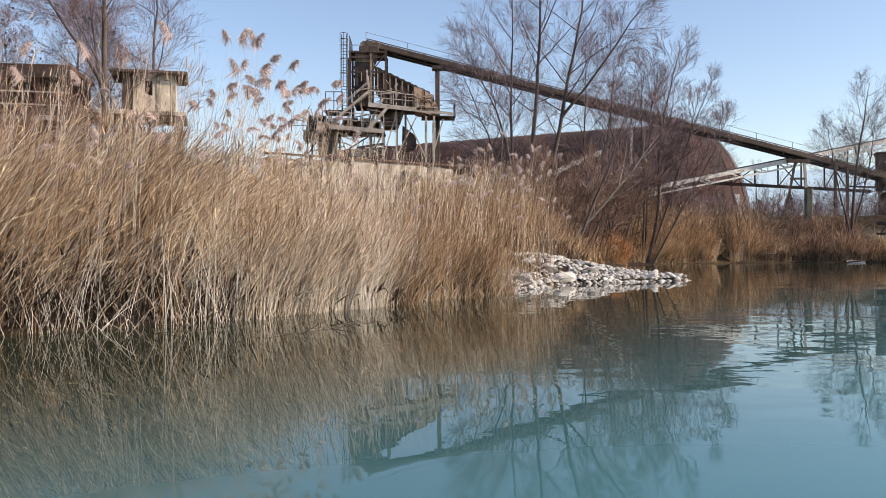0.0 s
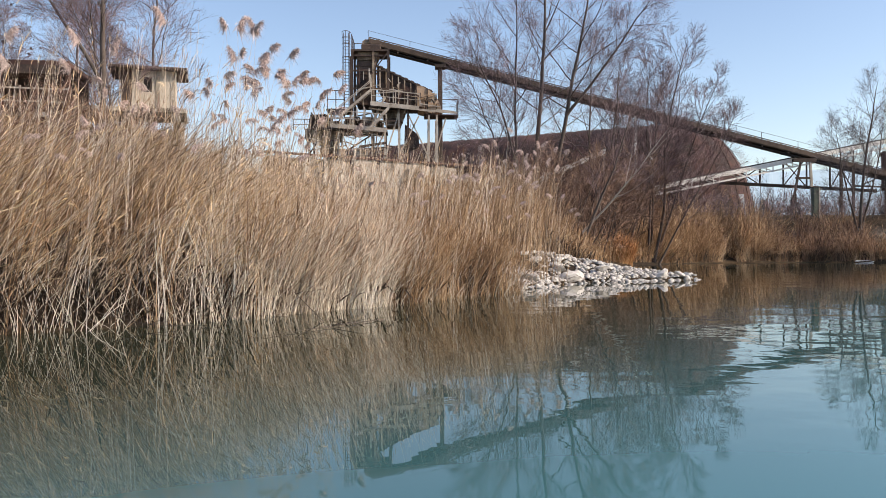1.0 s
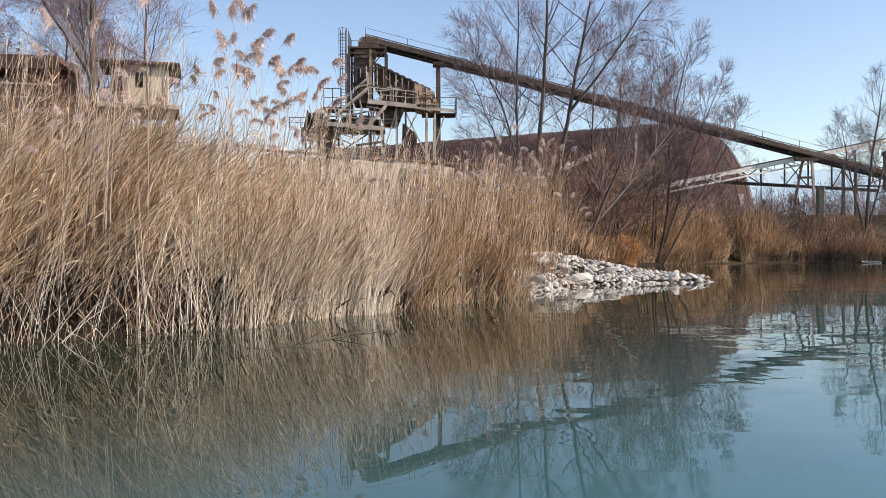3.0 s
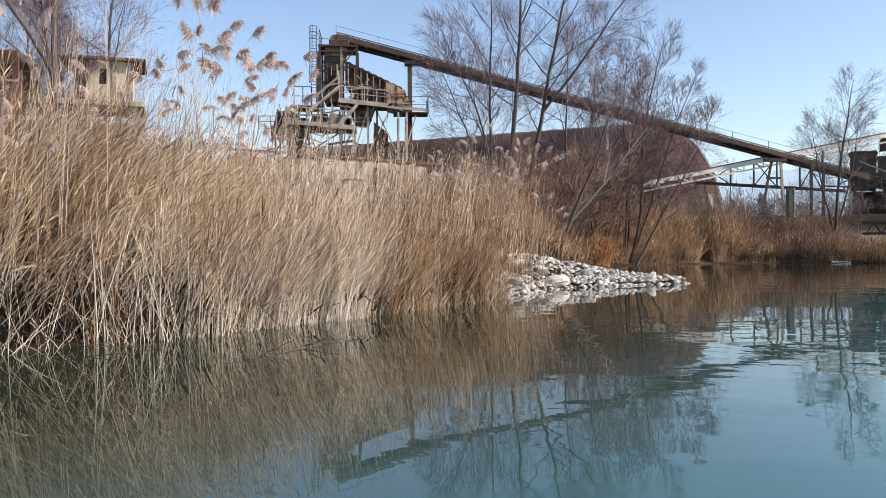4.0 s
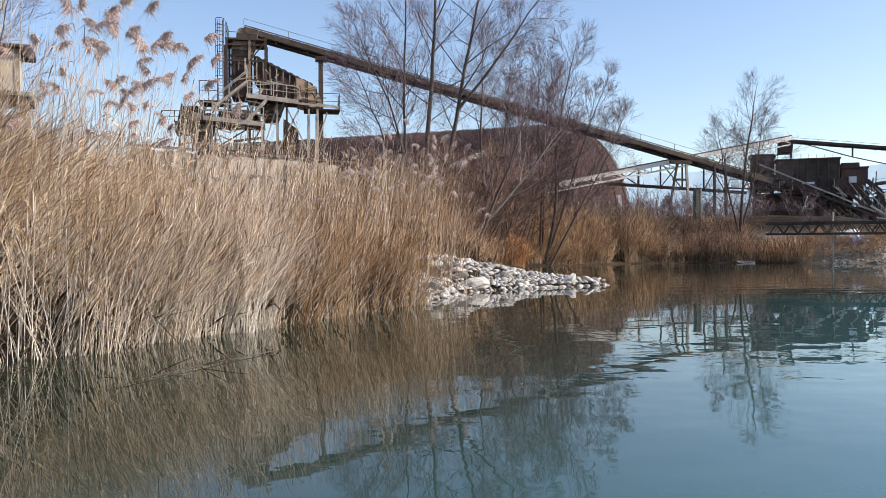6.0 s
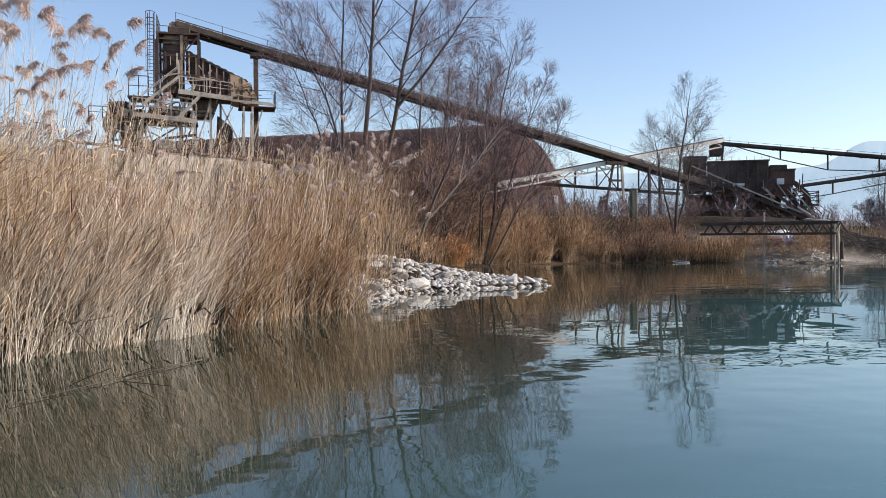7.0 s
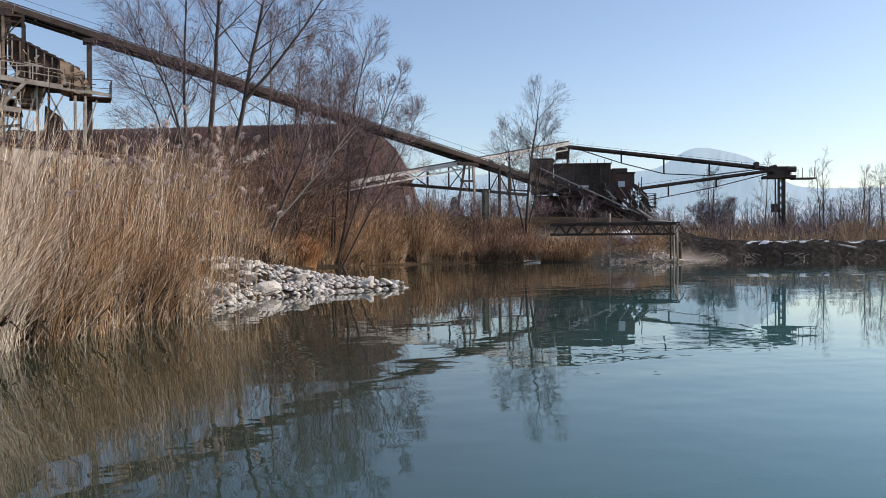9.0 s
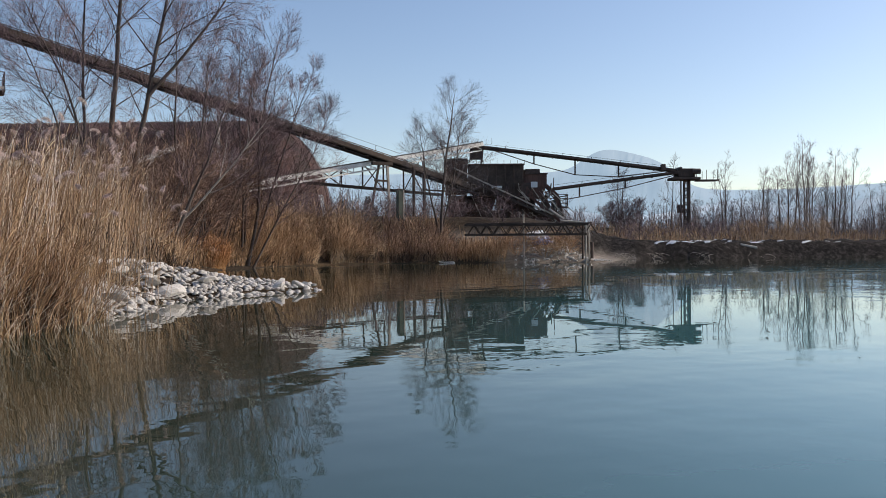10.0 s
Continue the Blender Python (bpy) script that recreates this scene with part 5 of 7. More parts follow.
plant_tree("dense bare willow with fine brush-like twigs", 14.5, 50.9, seed=21, first=0.2,
           paths=[([(0, 0, 0), (0.9, 0, 3.6), (0.8, 0, 7.0), (1.3, 0, 10), (2.5, 0.2, 13.8)], 0.10), ([(0.1, 0.3, 0), (1.5, 0.4, 4), (2.9, 0.6, 8), (4.2, 0.8, 11.2)], 0.075),
                  ([(-0.3, 0.1, 0), (-0.1, 0, 4), (-0.4, 0.2, 8), (-0.2, 0.3, 12.5)], 0.08), ([(0.3, -0.2, 0), (1.9, -0.4, 3.2), (3.6, -0.5, 6.2), (4.8, -0.5, 9.0)], 0.06), ([(0, 0.5, 0), (0.2, 0.8, 4), (0.5, 1.2, 8), (1.0, 1.5, 12.6)], 0.07)], **WILLOW)
plant_tree("bare willow with stems leaning through the brush", 12.4, 49.8, seed=24, first=0.25,
           paths=[([(0, 0, 0), (0.9, 0, 2.8), (1.7, 0.2, 5.2), (2.4, 0.4, 10)], 0.075), ([(-0.2, 0.4, 0), (-0.6, 0.5, 4), (-0.4, 0.7, 10.5)], 0.07)], **WILLOW)
# low brush under them
BRUSH = dict(limbs=8, twigs=6, sprays=5, fine=2, spread=0.95, up=0.35, first=0.08, base_gap=0.9, thick=1.1, flare=1.3)
for i, (bx, by, bh) in enumerate(((5.2, 42.5, 4.2), (6.8, 43.6, 4.8), (8.4, 45.2, 5.5), (9.6, 47.0, 4.6), (10.8, 49.2, 5.4), (12.2, 51.8, 5.2), (13.4, 52.6, 5.6), (15.0, 56.0, 5.0), (11.6, 54.0, 6.0))):
    plant_tree("low tangled bare brush on the bank", bx, by, seed=60 + i, height=bh, stems=5, lean=0.35, trunk_r=0.035, twig=M_RUSTTWIG, **BRUSH)
plant_tree("pale dead sapling leaning over the brush", 7.3, 44.5, seed=71, height=6.5, stems=2, lean=0.6, limbs=7, twigs=4, sprays=3, spread=0.8, first=0.3, trunk_r=0.06, bark=M_PALEBARK)
plant_tree("dark bare sapling leaning out of the bank", 7.6, 40.4, seed=73, first=0.35, limbs=9, twigs=5, sprays=4, spread=0.7, paths=[([(0, 0, 0), (0.9, 0, 2.2), (1.9, 0, 4.4), (3.1, 0.2, 7.6)], 0.085)])
# tree on the far bank beside the works
plant_tree("slender bare tree with an oval crown on the far bank", 30.3, 56.4, seed=34, first=0.2, limbs=19, twigs=9, sprays=6, fine=2, spread=1.0, up=0.4, flare=1.0, thick=0.7, twig=M_BIRCH,
           paths=[([(0, 0, 0), (0.1, 0, 4), (0.5, 0, 8), (1.0, 0, 11.6)], 0.12), ([(0.1, 0.1, 1.0), (1.1, 0.2, 4.5), (1.9, 0.3, 9.0)], 0.075), ([(-0.1, 0, 1.2), (-0.9, 0.1, 4.5), (-1.6, 0.2, 8.3)], 0.07)])
# trees around the raised cabin
LARGE = dict(limbs=20, twigs=11, sprays=7, fine=3, up=0.3, spread=1.0, thick=0.82)
plant_tree("large bare tree beside the raised cabin", -13.6, 37.6, seed=41, first=0.38, flare=0.8,
           paths=[([(0, 0, 0), (0.1, 0, 6), (0, 0.2, 11), (0.2, 0.3, 17)], 0.19), ([(0, 0, 7.2), (-1.0, 0, 9.0), (-2.6, 0.2, 11.2), (-3.8, 0.3, 13.5)], 0.09)], **LARGE)
plant_tree("bare bushy tree behind the cabin", -14.3, 44.0, seed=43, height=15.5, stems=3, lean=0.13, first=0.3, trunk_r=0.12, base_gap=0.8, flare=0.85, **LARGE)
plant_tree("bare bushy tree above the shed with withered leaves", -20.8, 46.0, seed=45, height=13.5, stems=3, lean=0.16, first=0.3, trunk_r=0.12, base_gap=0.8, flare=0.85, leaf=(1500, M_WITHERED), **LARGE)

for i, (bx, by, bh) in enumerate(((-9.6, 25.5, 3.4), (-11.8, 27.0, 4.4), (-13.6, 28.5, 5.2), (-16.0, 30.0, 5.6), (-8.2, 27.5, 3.0), (-6.0, 28.5, 2.6), (-10.6, 30.0, 4.4))):
    plant_tree("dense dark brown bare thicket bush behind the reeds", bx, by, seed=120 + i, height=bh, stems=9, lean=0.3, limbs=8, twigs=5, sprays=4, fine=2, spread=0.8, first=0.06, up=0.4, trunk_r=0.03, base_gap=1.3, thick=1.5, twig=M_RUSTTWIG)


def far_wood():
    """Bare trees beyond the right-hand shore, a few kinds placed many times."""
    rng = np.random.default_rng(77)
    kinds = []
    for i in range(5):
        sk = grow(200 + i, 12.0, stems=1 + i % 3, lean=0.06, limbs=12, twigs=5, sprays=3, fine=1, spread=0.75, first=0.2, up=0.6, flare=0.7, trunk_r=0.10, base_gap=1.6)
        kinds.append(make_tree("bare_tree", "slender bare tree in the far wood beyond the shore", (90 + i * 5, 92 - i * 6, 1.5), sk, M_BARK, M_BIRCH, 0, "far wood trees", 1.6, near=False))
    n = 0
    groves = ((52.3, 0.35, 5, 0.95, 1.15), (54.3, 0.5, 5, 0.8, 1.05), (57.2, 0.35, 5, 0.65, 0.85), (50.0, 0.5, 4, 0.7, 0.85), (59.5, 0.9, 7, 0.5, 0.7), (62.5, 1.5, 8, 0.5, 0.75), (46.0, 1.3, 9, 0.4, 0.6), (48.2, 0.7, 5, 0.5, 0.7), (42.5, 1.6, 8, 0.4, 0.6), (55.0, 9.0, 16, 0.3, 0.5))
    for mid, wide, many, small, tall in groves:
        for _ in range(many):
            az, d = mid + rng.normal(0, 1) * wide, rng.uniform(118, 150)
            x, y = d * math.sin(radians(az)), d * math.cos(radians(az))
            if ground_at(x, y) < 0.9:
                continue
            k = rng.uniform(small, tall)
            copy_thing(kinds[n % 5], pose(x, y, 1.2, 0, 0, rng.uniform(0, 360)) @ Matrix.Diagonal((k, k, k, 1)))
            n += 1
    for _ in range(16):
        az, d = rng.uniform(18, 38), rng.uniform(112, 190)
        s = rng.uniform(0.45, 0.8)
        copy_thing(kinds[n % 5], pose(d * math.sin(radians(az)), d * math.cos(radians(az)), 3.1, 0, 0, rng.uniform(0, 360)) @ Matrix.Diagonal((s, s, s, 1)))
        n += 1


far_wood()


def evergreen(x, y, h, seed):
    rng = np.random.default_rng(seed)
    ob = thing("pine_tree", "small dark green pine on the shore", "tree", (x, y, ground_at(x, y) - 0.1))
    ORIGIN.pop(ob)
    part("trunk", pipe(B(), (0, 0, -0.2), (0, 0, h * 0.9), h * 0.02, 7), M_BARK, ob)
    n = 1500
    z = h * (0.12 + 0.88 * rng.random(n) ** 1.3)
    r = (1.03 - z / h) * h * 0.36 * np.sqrt(rng.random(n)) + 0.05
    a = rng.uniform(0, 2 * np.pi, n)
    c = np.stack([np.cos(a) * r, np.sin(a) * r, z - 0.15 * r], -1)
    d = np.stack([np.cos(a), np.sin(a), rng.uniform(-0.5, 0.5, n)], -1)
    L = rng.uniform(0.15, 0.38, n)[:, None]
    ln = np.stack([c, c + d * L * 0.5, c + d * L], 1)
    v, q = ribbons(ln, np.tile([0.10, 0.12, 0.01], (n, 1)), rng.normal(0, 1, (n, 3)) * 0.6)
    np_part("crown", v, q, M_EVERGREEN, ob)


for x, y, h, s in ((66.2, 88.3, 4.2, 3), (47, 121, 5.0, 4), (52.5, 124, 4.6, 5), (58, 126, 5.6, 6)):
    evergreen(x, y, h, s)


def scrub():
    """Low bare bushes on the plateau round the works and along the far shore."""
    rng = np.random.default_rng(83)
    kinds = []
    for i in range(4):
        sk = grow(400 + i, 1.7, stems=4, lean=0.45, limbs=5, twigs=4, sprays=2, fine=1, spread=0.8, first=0.1, up=0.6, trunk_r=0.02, base_gap=0.5)
        kinds.append(make_tree("bare_shrub", "low tangled brown bare shrub on the works ground", (24 + 3 * i, 60, ground_at(24 + 3 * i, 60) - 0.1), sk, M_BARK, M_TWIG, 0, "bare shrubs", 1.3, "shrub", near=False))
    n = 0
    spots = [(rng.uniform(16, 40), rng.uniform(57, 80)) for _ in range(34)] + [(rng.uniform(36, 58), rng.uniform(54, 82)) for _ in range(16)] + [(rng.uniform(56, 92), rng.uniform(60, 98)) for _ in range(34)]
    for x, y in spots:
        if float(shore_distance(np.array([x]), np.array([y]))[0]) < 2:
            continue
        s = rng.uniform(0.5, 1.1)
        copy_thing(kinds[n % 4], pose(x, y, ground_at(x, y) - 0.1, 0, 0, rng.uniform(0, 360)) @ Matrix.Diagonal((s, s, s * rng.uniform(0.7, 1.2), 1)))
        n += 1


scrub()

plant_tree("dense dark bush on the shore beside the pier", 73.0, 84.0, seed=91, height=3.8, stems=9, lean=0.42, limbs=10, twigs=6, sprays=4, fine=2, spread=0.8, first=0.05, trunk_r=0.03, base_gap=0.9, thick=1.5)
plant_tree("bare spreading tree behind the dark bush", 77.5, 89.0, seed=92, height=7.5, stems=2, lean=0.12, limbs=12, twigs=6, sprays=4, fine=2, spread=0.9, up=0.3, first=0.3, trunk_r=0.12, base_gap=0.3, thick=1.1, twig=M_BIRCH)
for i, (bx, by, bh) in enumerate(((35.6, 51.2, 1.3), (37.0, 50.8, 1.1), (34.2, 52.6, 1.4), (62.5, 52.4, 1.9), (59.5, 53.4, 1.6), (65.5, 51.0, 1.7))):
    plant_tree("rounded russet bare shrub on the rubble bank", bx, by, seed=95 + i, height=bh, stems=8, lean=0.5, limbs=6, twigs=4, sprays=3, fine=1, spread=0.8, first=0.05, trunk_r=0.012, base_gap=0.4, bark=M_RUSSET, twig=M_RUSSET, thick=0.8, group="russet shrubs")


def thicket():
    """Dense leafless brush beyond the works and the right-hand shore."""
    rng = np.random.default_rng(97)
    for label, a0, a1, d0, d1, z0, n, tall in (("dense dark leafless thicket behind the works", 17, 37, 108, 190, 2.9, 4000, (2.0, 5.2)), ("dense leafless thicket beyond the far shore", 37, 72, 108, 185, 1.1, 6500, (1.8, 5.2))):
        az, d = np.radians(rng.uniform(a0, a1, n)), rng.uniform(d0, d1, n)
        base = np.column_stack([d * np.sin(az), d * np.cos(az), np.full(n, z0)])
        patch = 0.75 + 0.45 * np.sin(np.degrees(az) * 1.7) * np.sin(d * 0.11 + 1) + 0.25 * np.sin(np.degrees(az) * 5.1)
        h = rng.uniform(*tall, n) * np.clip(patch, 0.35, 1.3)
        k = np.linspace(0, 1, 4)
        lean = rng.normal(0, 0.12, (n, 2))
        ln = base[:, None, :] + np.stack([k[None] ** 1.5 * (h * lean[:, 0])[:, None], k[None] ** 1.5 * (h * lean[:, 1])[:, None], k[None] * h[:, None]], -1)
        ob = thing("thicket", label, "brush", (float(base[:, 0].mean()), float(base[:, 1].mean()), z0), kind="stuff")
        v, q = tubes(ln, np.tile([0.035, 0.028, 0.02, 0.006], (n, 1)), 3)
        m = n * 7
        i = rng.integers(0, n, m)
        f = rng.uniform(0.15, 0.95, m)[:, None]
        p0 = ln[i, 0] * (1 - f) + ln[i, 3] * f
        L = (h[i] * rng.uniform(0.12, 0.32, m))[:, None]
        dv = np.column_stack([rng.normal(0, 0.45, (m, 2)), rng.uniform(0.5, 1.1, m)])
        tw = np.stack([p0, p0 + dv * L * 0.55, p0 + dv * L + np.array([0, 0, 0.1])], 1)
        sv = rng.normal(0, 1, (m, 3))
        sv /= np.linalg.norm(sv, axis=1, keepdims=True)
        np_part("stems", v, q, M_BIRCH, ob)
        v, q = ribbons(tw, np.tile([0.045, 0.035, 0.012], (m, 1)), sv)
        np_part("twigs", v, q, M_BIRCH, ob)


thicket()

# ---- reeds ----
def along_shore(pts, n, rng, depth0, depth1, power=1.0):
    """Random places along a shore line, set back from it by depth0 to depth1."""
    P = np.array(pts, float)
    seg = np.linalg.norm(np.diff(P, axis=0), axis=1)
    cum = np.concatenate([[0], np.cumsum(seg)])
    s = rng.uniform(0, cum[-1], n)
    i = np.clip(np.searchsorted(cum, s) - 1, 0, len(seg) - 1)
    f = ((s - cum[i]) / seg[i])[:, None]
    c = P[i] * (1 - f) + P[i + 1] * f
    d = (P[i + 1] - P[i]) / seg[i][:, None]
    nrm = np.stack([-d[:, 1], d[:, 0]], -1)
    u = depth0 + (depth1 - depth0) * rng.random(n) ** power
    return c + nrm * u[:, None], u, s / cum[-1]


def reed_bed(name, label, xy, heights, lean, leafy, rng, stalk_mat, leaf_mat, stalk_w=0.011, leaf_w=0.0095, leaf_len=(0.16, 0.44), bare=0.35, round_stalks=True, wind=(0.9, 0.1), side=0.34, lift=None, bow=1.35, hooks=0.04):
    """A stand of dry reeds: stalks and narrow leaves that stand up along them, a few drooping."""
    n = len(xy)
    z = np.maximum(land_height(xy[:, 0], xy[:, 1]), -0.5) - 0.05
    base = np.column_stack([xy, z if lift is None else z + lift])
    K = 4
    t = np.linspace(0, 1, K)
    h = heights[:, None]
    bend = (t ** bow)[None, :] * h
    ln = np.zeros((n, K, 3))
    ln[:, :, 0] = base[:, 0:1] + bend * lean[:, 0:1]
    ln[:, :, 1] = base[:, 1:2] + bend * lean[:, 1:2]
    ln[:, :, 2] = base[:, 2:3] + t[None, :] * h * np.sqrt(np.maximum(0.2, 1 - (lean ** 2).sum(1)))[:, None]
    ob = thing(name, label, "reeds", (float(base[:, 0].mean()), float(base[:, 1].mean()), 0.0), kind="stuff")
    w = stalk_w * rng.uniform(0.5, 1.4, n)[:, None] * np.array([1.0, 0.95, 0.75, 0.3])[None, :]
    if round_stalks:
        v, q = tubes(ln, w * 0.5, 3)
    else:
        sd = rng.normal(0, 1, (n, 3)) * np.array([1, 0.4, 0.1])
        v, q = ribbons(ln, w, sd / np.linalg.norm(sd, axis=1, keepdims=True))
    np_part("stalks", v, q, stalk_mat, ob)
    # leaves
    m = int(n * leafy)
    k = rng.integers(0, n, m)
    f = bare + (0.99 - bare) * rng.random(m) ** 0.8
    i = np.minimum((f * (K - 1)).astype(int), K - 2)
    g = (f * (K - 1) - i)[:, None]
    p0 = ln[k, i] * (1 - g) + ln[k, i + 1] * g
    tan = ln[k, i + 1] - ln[k, i]
    tan /= np.linalg.norm(tan, axis=1, keepdims=True)
    az = rng.normal(0, 1.5, m)
    L = rng.uniform(*leaf_len, m)
    ca, sa = np.cos(az), np.sin(az)
    wx, wy = wind
    out = np.stack([ca * wx - sa * wy, sa * wx + ca * wy, 0 * ca], -1) * (side * rng.uniform(0.3, 1.7, m))[:, None]
    droop = np.where(rng.random(m) < hooks, rng.uniform(0.6, 1.4, m), rng.uniform(-0.1, 0.45, m))
    tt = np.array([0, 0.5, 1.0])
    lf = p0[:, None, :] + (tan * rng.uniform(0.6, 1.1, m)[:, None] + out)[:, None, :] * L[:, None, None] * tt[None, :, None]
    lf[:, :, 2] -= (L * droop)[:, None] * tt ** 2
    lw = leaf_w * rng.uniform(0.4, 1.5, m)[:, None] * np.array([0.75, 1.0, 0.1])[None, :]
    sd = np.stack([-sa, ca, rng.normal(0, 0.8, m)], -1)
    sd /= np.linalg.norm(sd, axis=1, keepdims=True)
    v, q = ribbons(lf, lw, sd)
    np_part("leaves", v, q, leaf_mat, ob)
    return ob, ln


FRONT = [(-16, 4.2), (-10, 8.2), (-7.2, 10.3), (-5.4, 11.7), (-4.3, 12.6), (-3.5, 13.1), (-2.75, 13.9), (-1.9, 15.2), (-0.6, 16.6), (0.7, 18.9), (2.0, 20.6), (2.5, 21.6)]


def front_reeds():
    rng = np.random.default_rng(5)
    n = 30000
    xy, u, s = along_shore(FRONT, n, rng, -0.25, 5.0, 1.25)
    xy[:, 1] -= 0.28 * np.maximum(0, np.sin(s * 120)) * np.exp(-u) * (u < 1)
    x = xy[:, 0]
    top = np.interp(x, [-12, -6, -4.5, -3.2, -2.0, -0.5, 1, 3.5], [2.5, 2.75, 2.85, 2.62, 2.26, 1.92, 1.86, 2.1])
    ground = np.maximum(land_height(x, xy[:, 1]), 0)
    h = (top * np.interp(u, [-0.25, 0.4, 1.5, 5.5], [0.72, 0.9, 1.0, 1.1]) - ground) * np.where(rng.random(n) < np.interp(x, [-2.5, -1.0], [0.10, 0.07]), rng.uniform(1.0, 1.45, n), rng.uniform(0.55, 1.04, n))
    tilt = np.interp(x, [-8, -4.8, -3.2, -1.5, 0, 3], [0.42, 0.36, 0.20, 0.14, 0.12, 0.10]) * np.interp(u, [0, 1.5], [0.55, 1.0])
    lean = np.column_stack([tilt + rng.normal(0, 0.16, n), rng.normal(-0.06, 0.15, n)])
    # tufts that lean, stand and weather together
    tufts = n // 30
    order = np.lexsort((xy[:, 1], np.round(x * 3)))
    tuft = np.zeros(n, int)
    tuft[order] = np.arange(n) // 30
    t_lean, t_high, t_tone = rng.normal(0, 0.15, (tufts + 1, 2)), rng.uniform(0.82, 1.14, tufts + 1), rng.random(tufts + 1)
    lean += t_lean[tuft] * np.array([1.0, 0.6])
    h *= t_high[tuft]
    brown = t_tone[tuft] < np.interp(x, [-6, -4.4, -3.4, -2.6, -1.8, -1.0, -0.2, 0.6], [0.85, 0.62, 0.22, 0.10, 0.14, 0.34, 0.72, 0.97])
    thin = ((u < 1.25) & (rng.random(n) < np.interp(x, [-3.9, -3.2, -2.0], [0.90, 0.72, 0.0]))) | ((x > -0.6) & (u < 0.7) & (rng.random(n) < 0.45))
    near = u < 1.3
    zone = x + rng.normal(0, 0.55, tufts + 1)[tuft]
    for sel, label, stalk, leaf, leafy, bare in (
            ((zone < -2.7) & brown, "brown weathered dry reeds over shade-dark stubble", M_STALKBROWN, M_REEDBROWN, 4.6, 0.42),
            ((zone < -2.7) & ~brown, "dense stand of dry golden-tan reeds over shade-dark stubble", M_STALK, M_REEDLEAF, 4.4, 0.45),
            ((zone >= -2.7) & ~brown, "pale bleached reeds bulging out over the water", M_STALK, M_PINKLEAF, 4.4, 0.46),
            ((zone >= -2.7) & brown, "dense stand of brown dry reeds with dull stalks at the waterline", M_STALKBROWN, M_REEDBROWN, 4.6, 0.40)):
        sel = sel & ~thin
        reed_bed("reed_bed", label, xy[sel & near], h[sel & near], lean[sel & near], leafy, rng, M_BLEACHED if stalk is M_STALK else stalk, leaf, bare=bare)
        reed_bed("reed_bed", label, xy[sel & ~near], h[sel & ~near], lean[sel & ~near], leafy, rng, stalk, leaf, bare=bare, round_stalks=False)
    # low dark leaves that paint the shade deep in the stand
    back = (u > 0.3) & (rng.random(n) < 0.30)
    reed_bed("shade_reed_litter", "old leaves and stubble deep inside the reed stand, darkened as its shade", xy[back], h[back] * 0.45, lean[back] * 0.6, 3.0, rng, M_SHADE_LITTER, M_SHADE_LITTER, 0.012, 0.035, (0.25, 0.6), 0.05, False)
    # stubble right down to the waterline, near black to paint the shade under the overhanging stand
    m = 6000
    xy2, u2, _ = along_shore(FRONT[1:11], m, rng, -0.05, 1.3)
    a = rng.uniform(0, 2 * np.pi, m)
    reed_bed("shade_reed_litter", "stubble at the waterline, coloured near black as shade under the reeds", xy2, rng.uniform(0.25, 0.95, m) * np.interp(u2, [-0.1, 0.6], [0.4, 1.0]), np.column_stack([np.cos(a), np.sin(a)]) * rng.uniform(0.1, 0.7, m)[:, None], 3.0, rng, M_SHADE_LITTER, M_SHADE_LITTER, 0.012, 0.03, (0.2, 0.5), 0.02, False)
    # slender stalks that stand well above the rest
    m = 1150
    xy2, u2, _ = along_shore(FRONT[1:], m, rng, 0.3, 3.5)
    keep = (xy2[:, 0] < -2) | (rng.random(m) < 0.5)
    xy2 = xy2[keep]
    m = len(xy2)
    top2 = np.interp(xy2[:, 0], [-9, -4, -2, 0, 3], [3.2, 3.2, 2.6, 2.5, 2.6])
    reed_bed("tall_reeds", "tall slender dry reed stalks above the stand", xy2, top2 * rng.uniform(0.85, 1.36, m), np.column_stack([rng.normal(0.12, 0.12, m), rng.normal(0, 0.10, m)]), 1.8, rng, M_STALK, M_REEDLEAF, 0.008, 0.011, (0.12, 0.34), 0.55)
    # a looser rank behind the stand, before the concrete wall
    m = 760
    xy2 = np.column_stack([rng.uniform(-2.2, 4.2, m), rng.uniform(0, 4.5, m)])
    xy2[:, 1] += np.interp(xy2[:, 0], [p[0] for p in FRONT], [p[1] for p in FRONT]) + 2.0
    rank_h = rng.uniform(1.9, 3.4, m) * np.interp(xy2[:, 0], [-2, 1, 4], [0.92, 0.95, 1.0])
    rank_lean = np.column_stack([rng.normal(0.10, 0.12, m), rng.normal(0, 0.10, m)])
    pale = xy2[:, 0] < rng.normal(-0.3, 0.5, m)
    for sel, label, stalk, leaf in ((pale, "loose rank of tall thin reeds before the concrete wall", M_STALK, M_PINKLEAF), (~pale, "loose rank of tall brown reeds beside the spit", M_STALKBROWN, M_REEDBROWN)):
        reed_bed("tall_reeds", label, xy2[sel], rank_h[sel], rank_lean[sel], 2.2, rng, stalk, leaf, 0.009, 0.012, (0.12, 0.36), 0.5, False)
    # lodged stalks, matted at half height and bent over with the wind
    m = 5200
    xy, u, s = along_shore(FRONT[1:8], m, rng, 0.1, 3.0)
    a = rng.normal(0.15, 0.55, m)
    lean = np.column_stack([np.cos(a), 0.6 * np.sin(a)]) * rng.uniform(0.5, 0.93, m)[:, None]
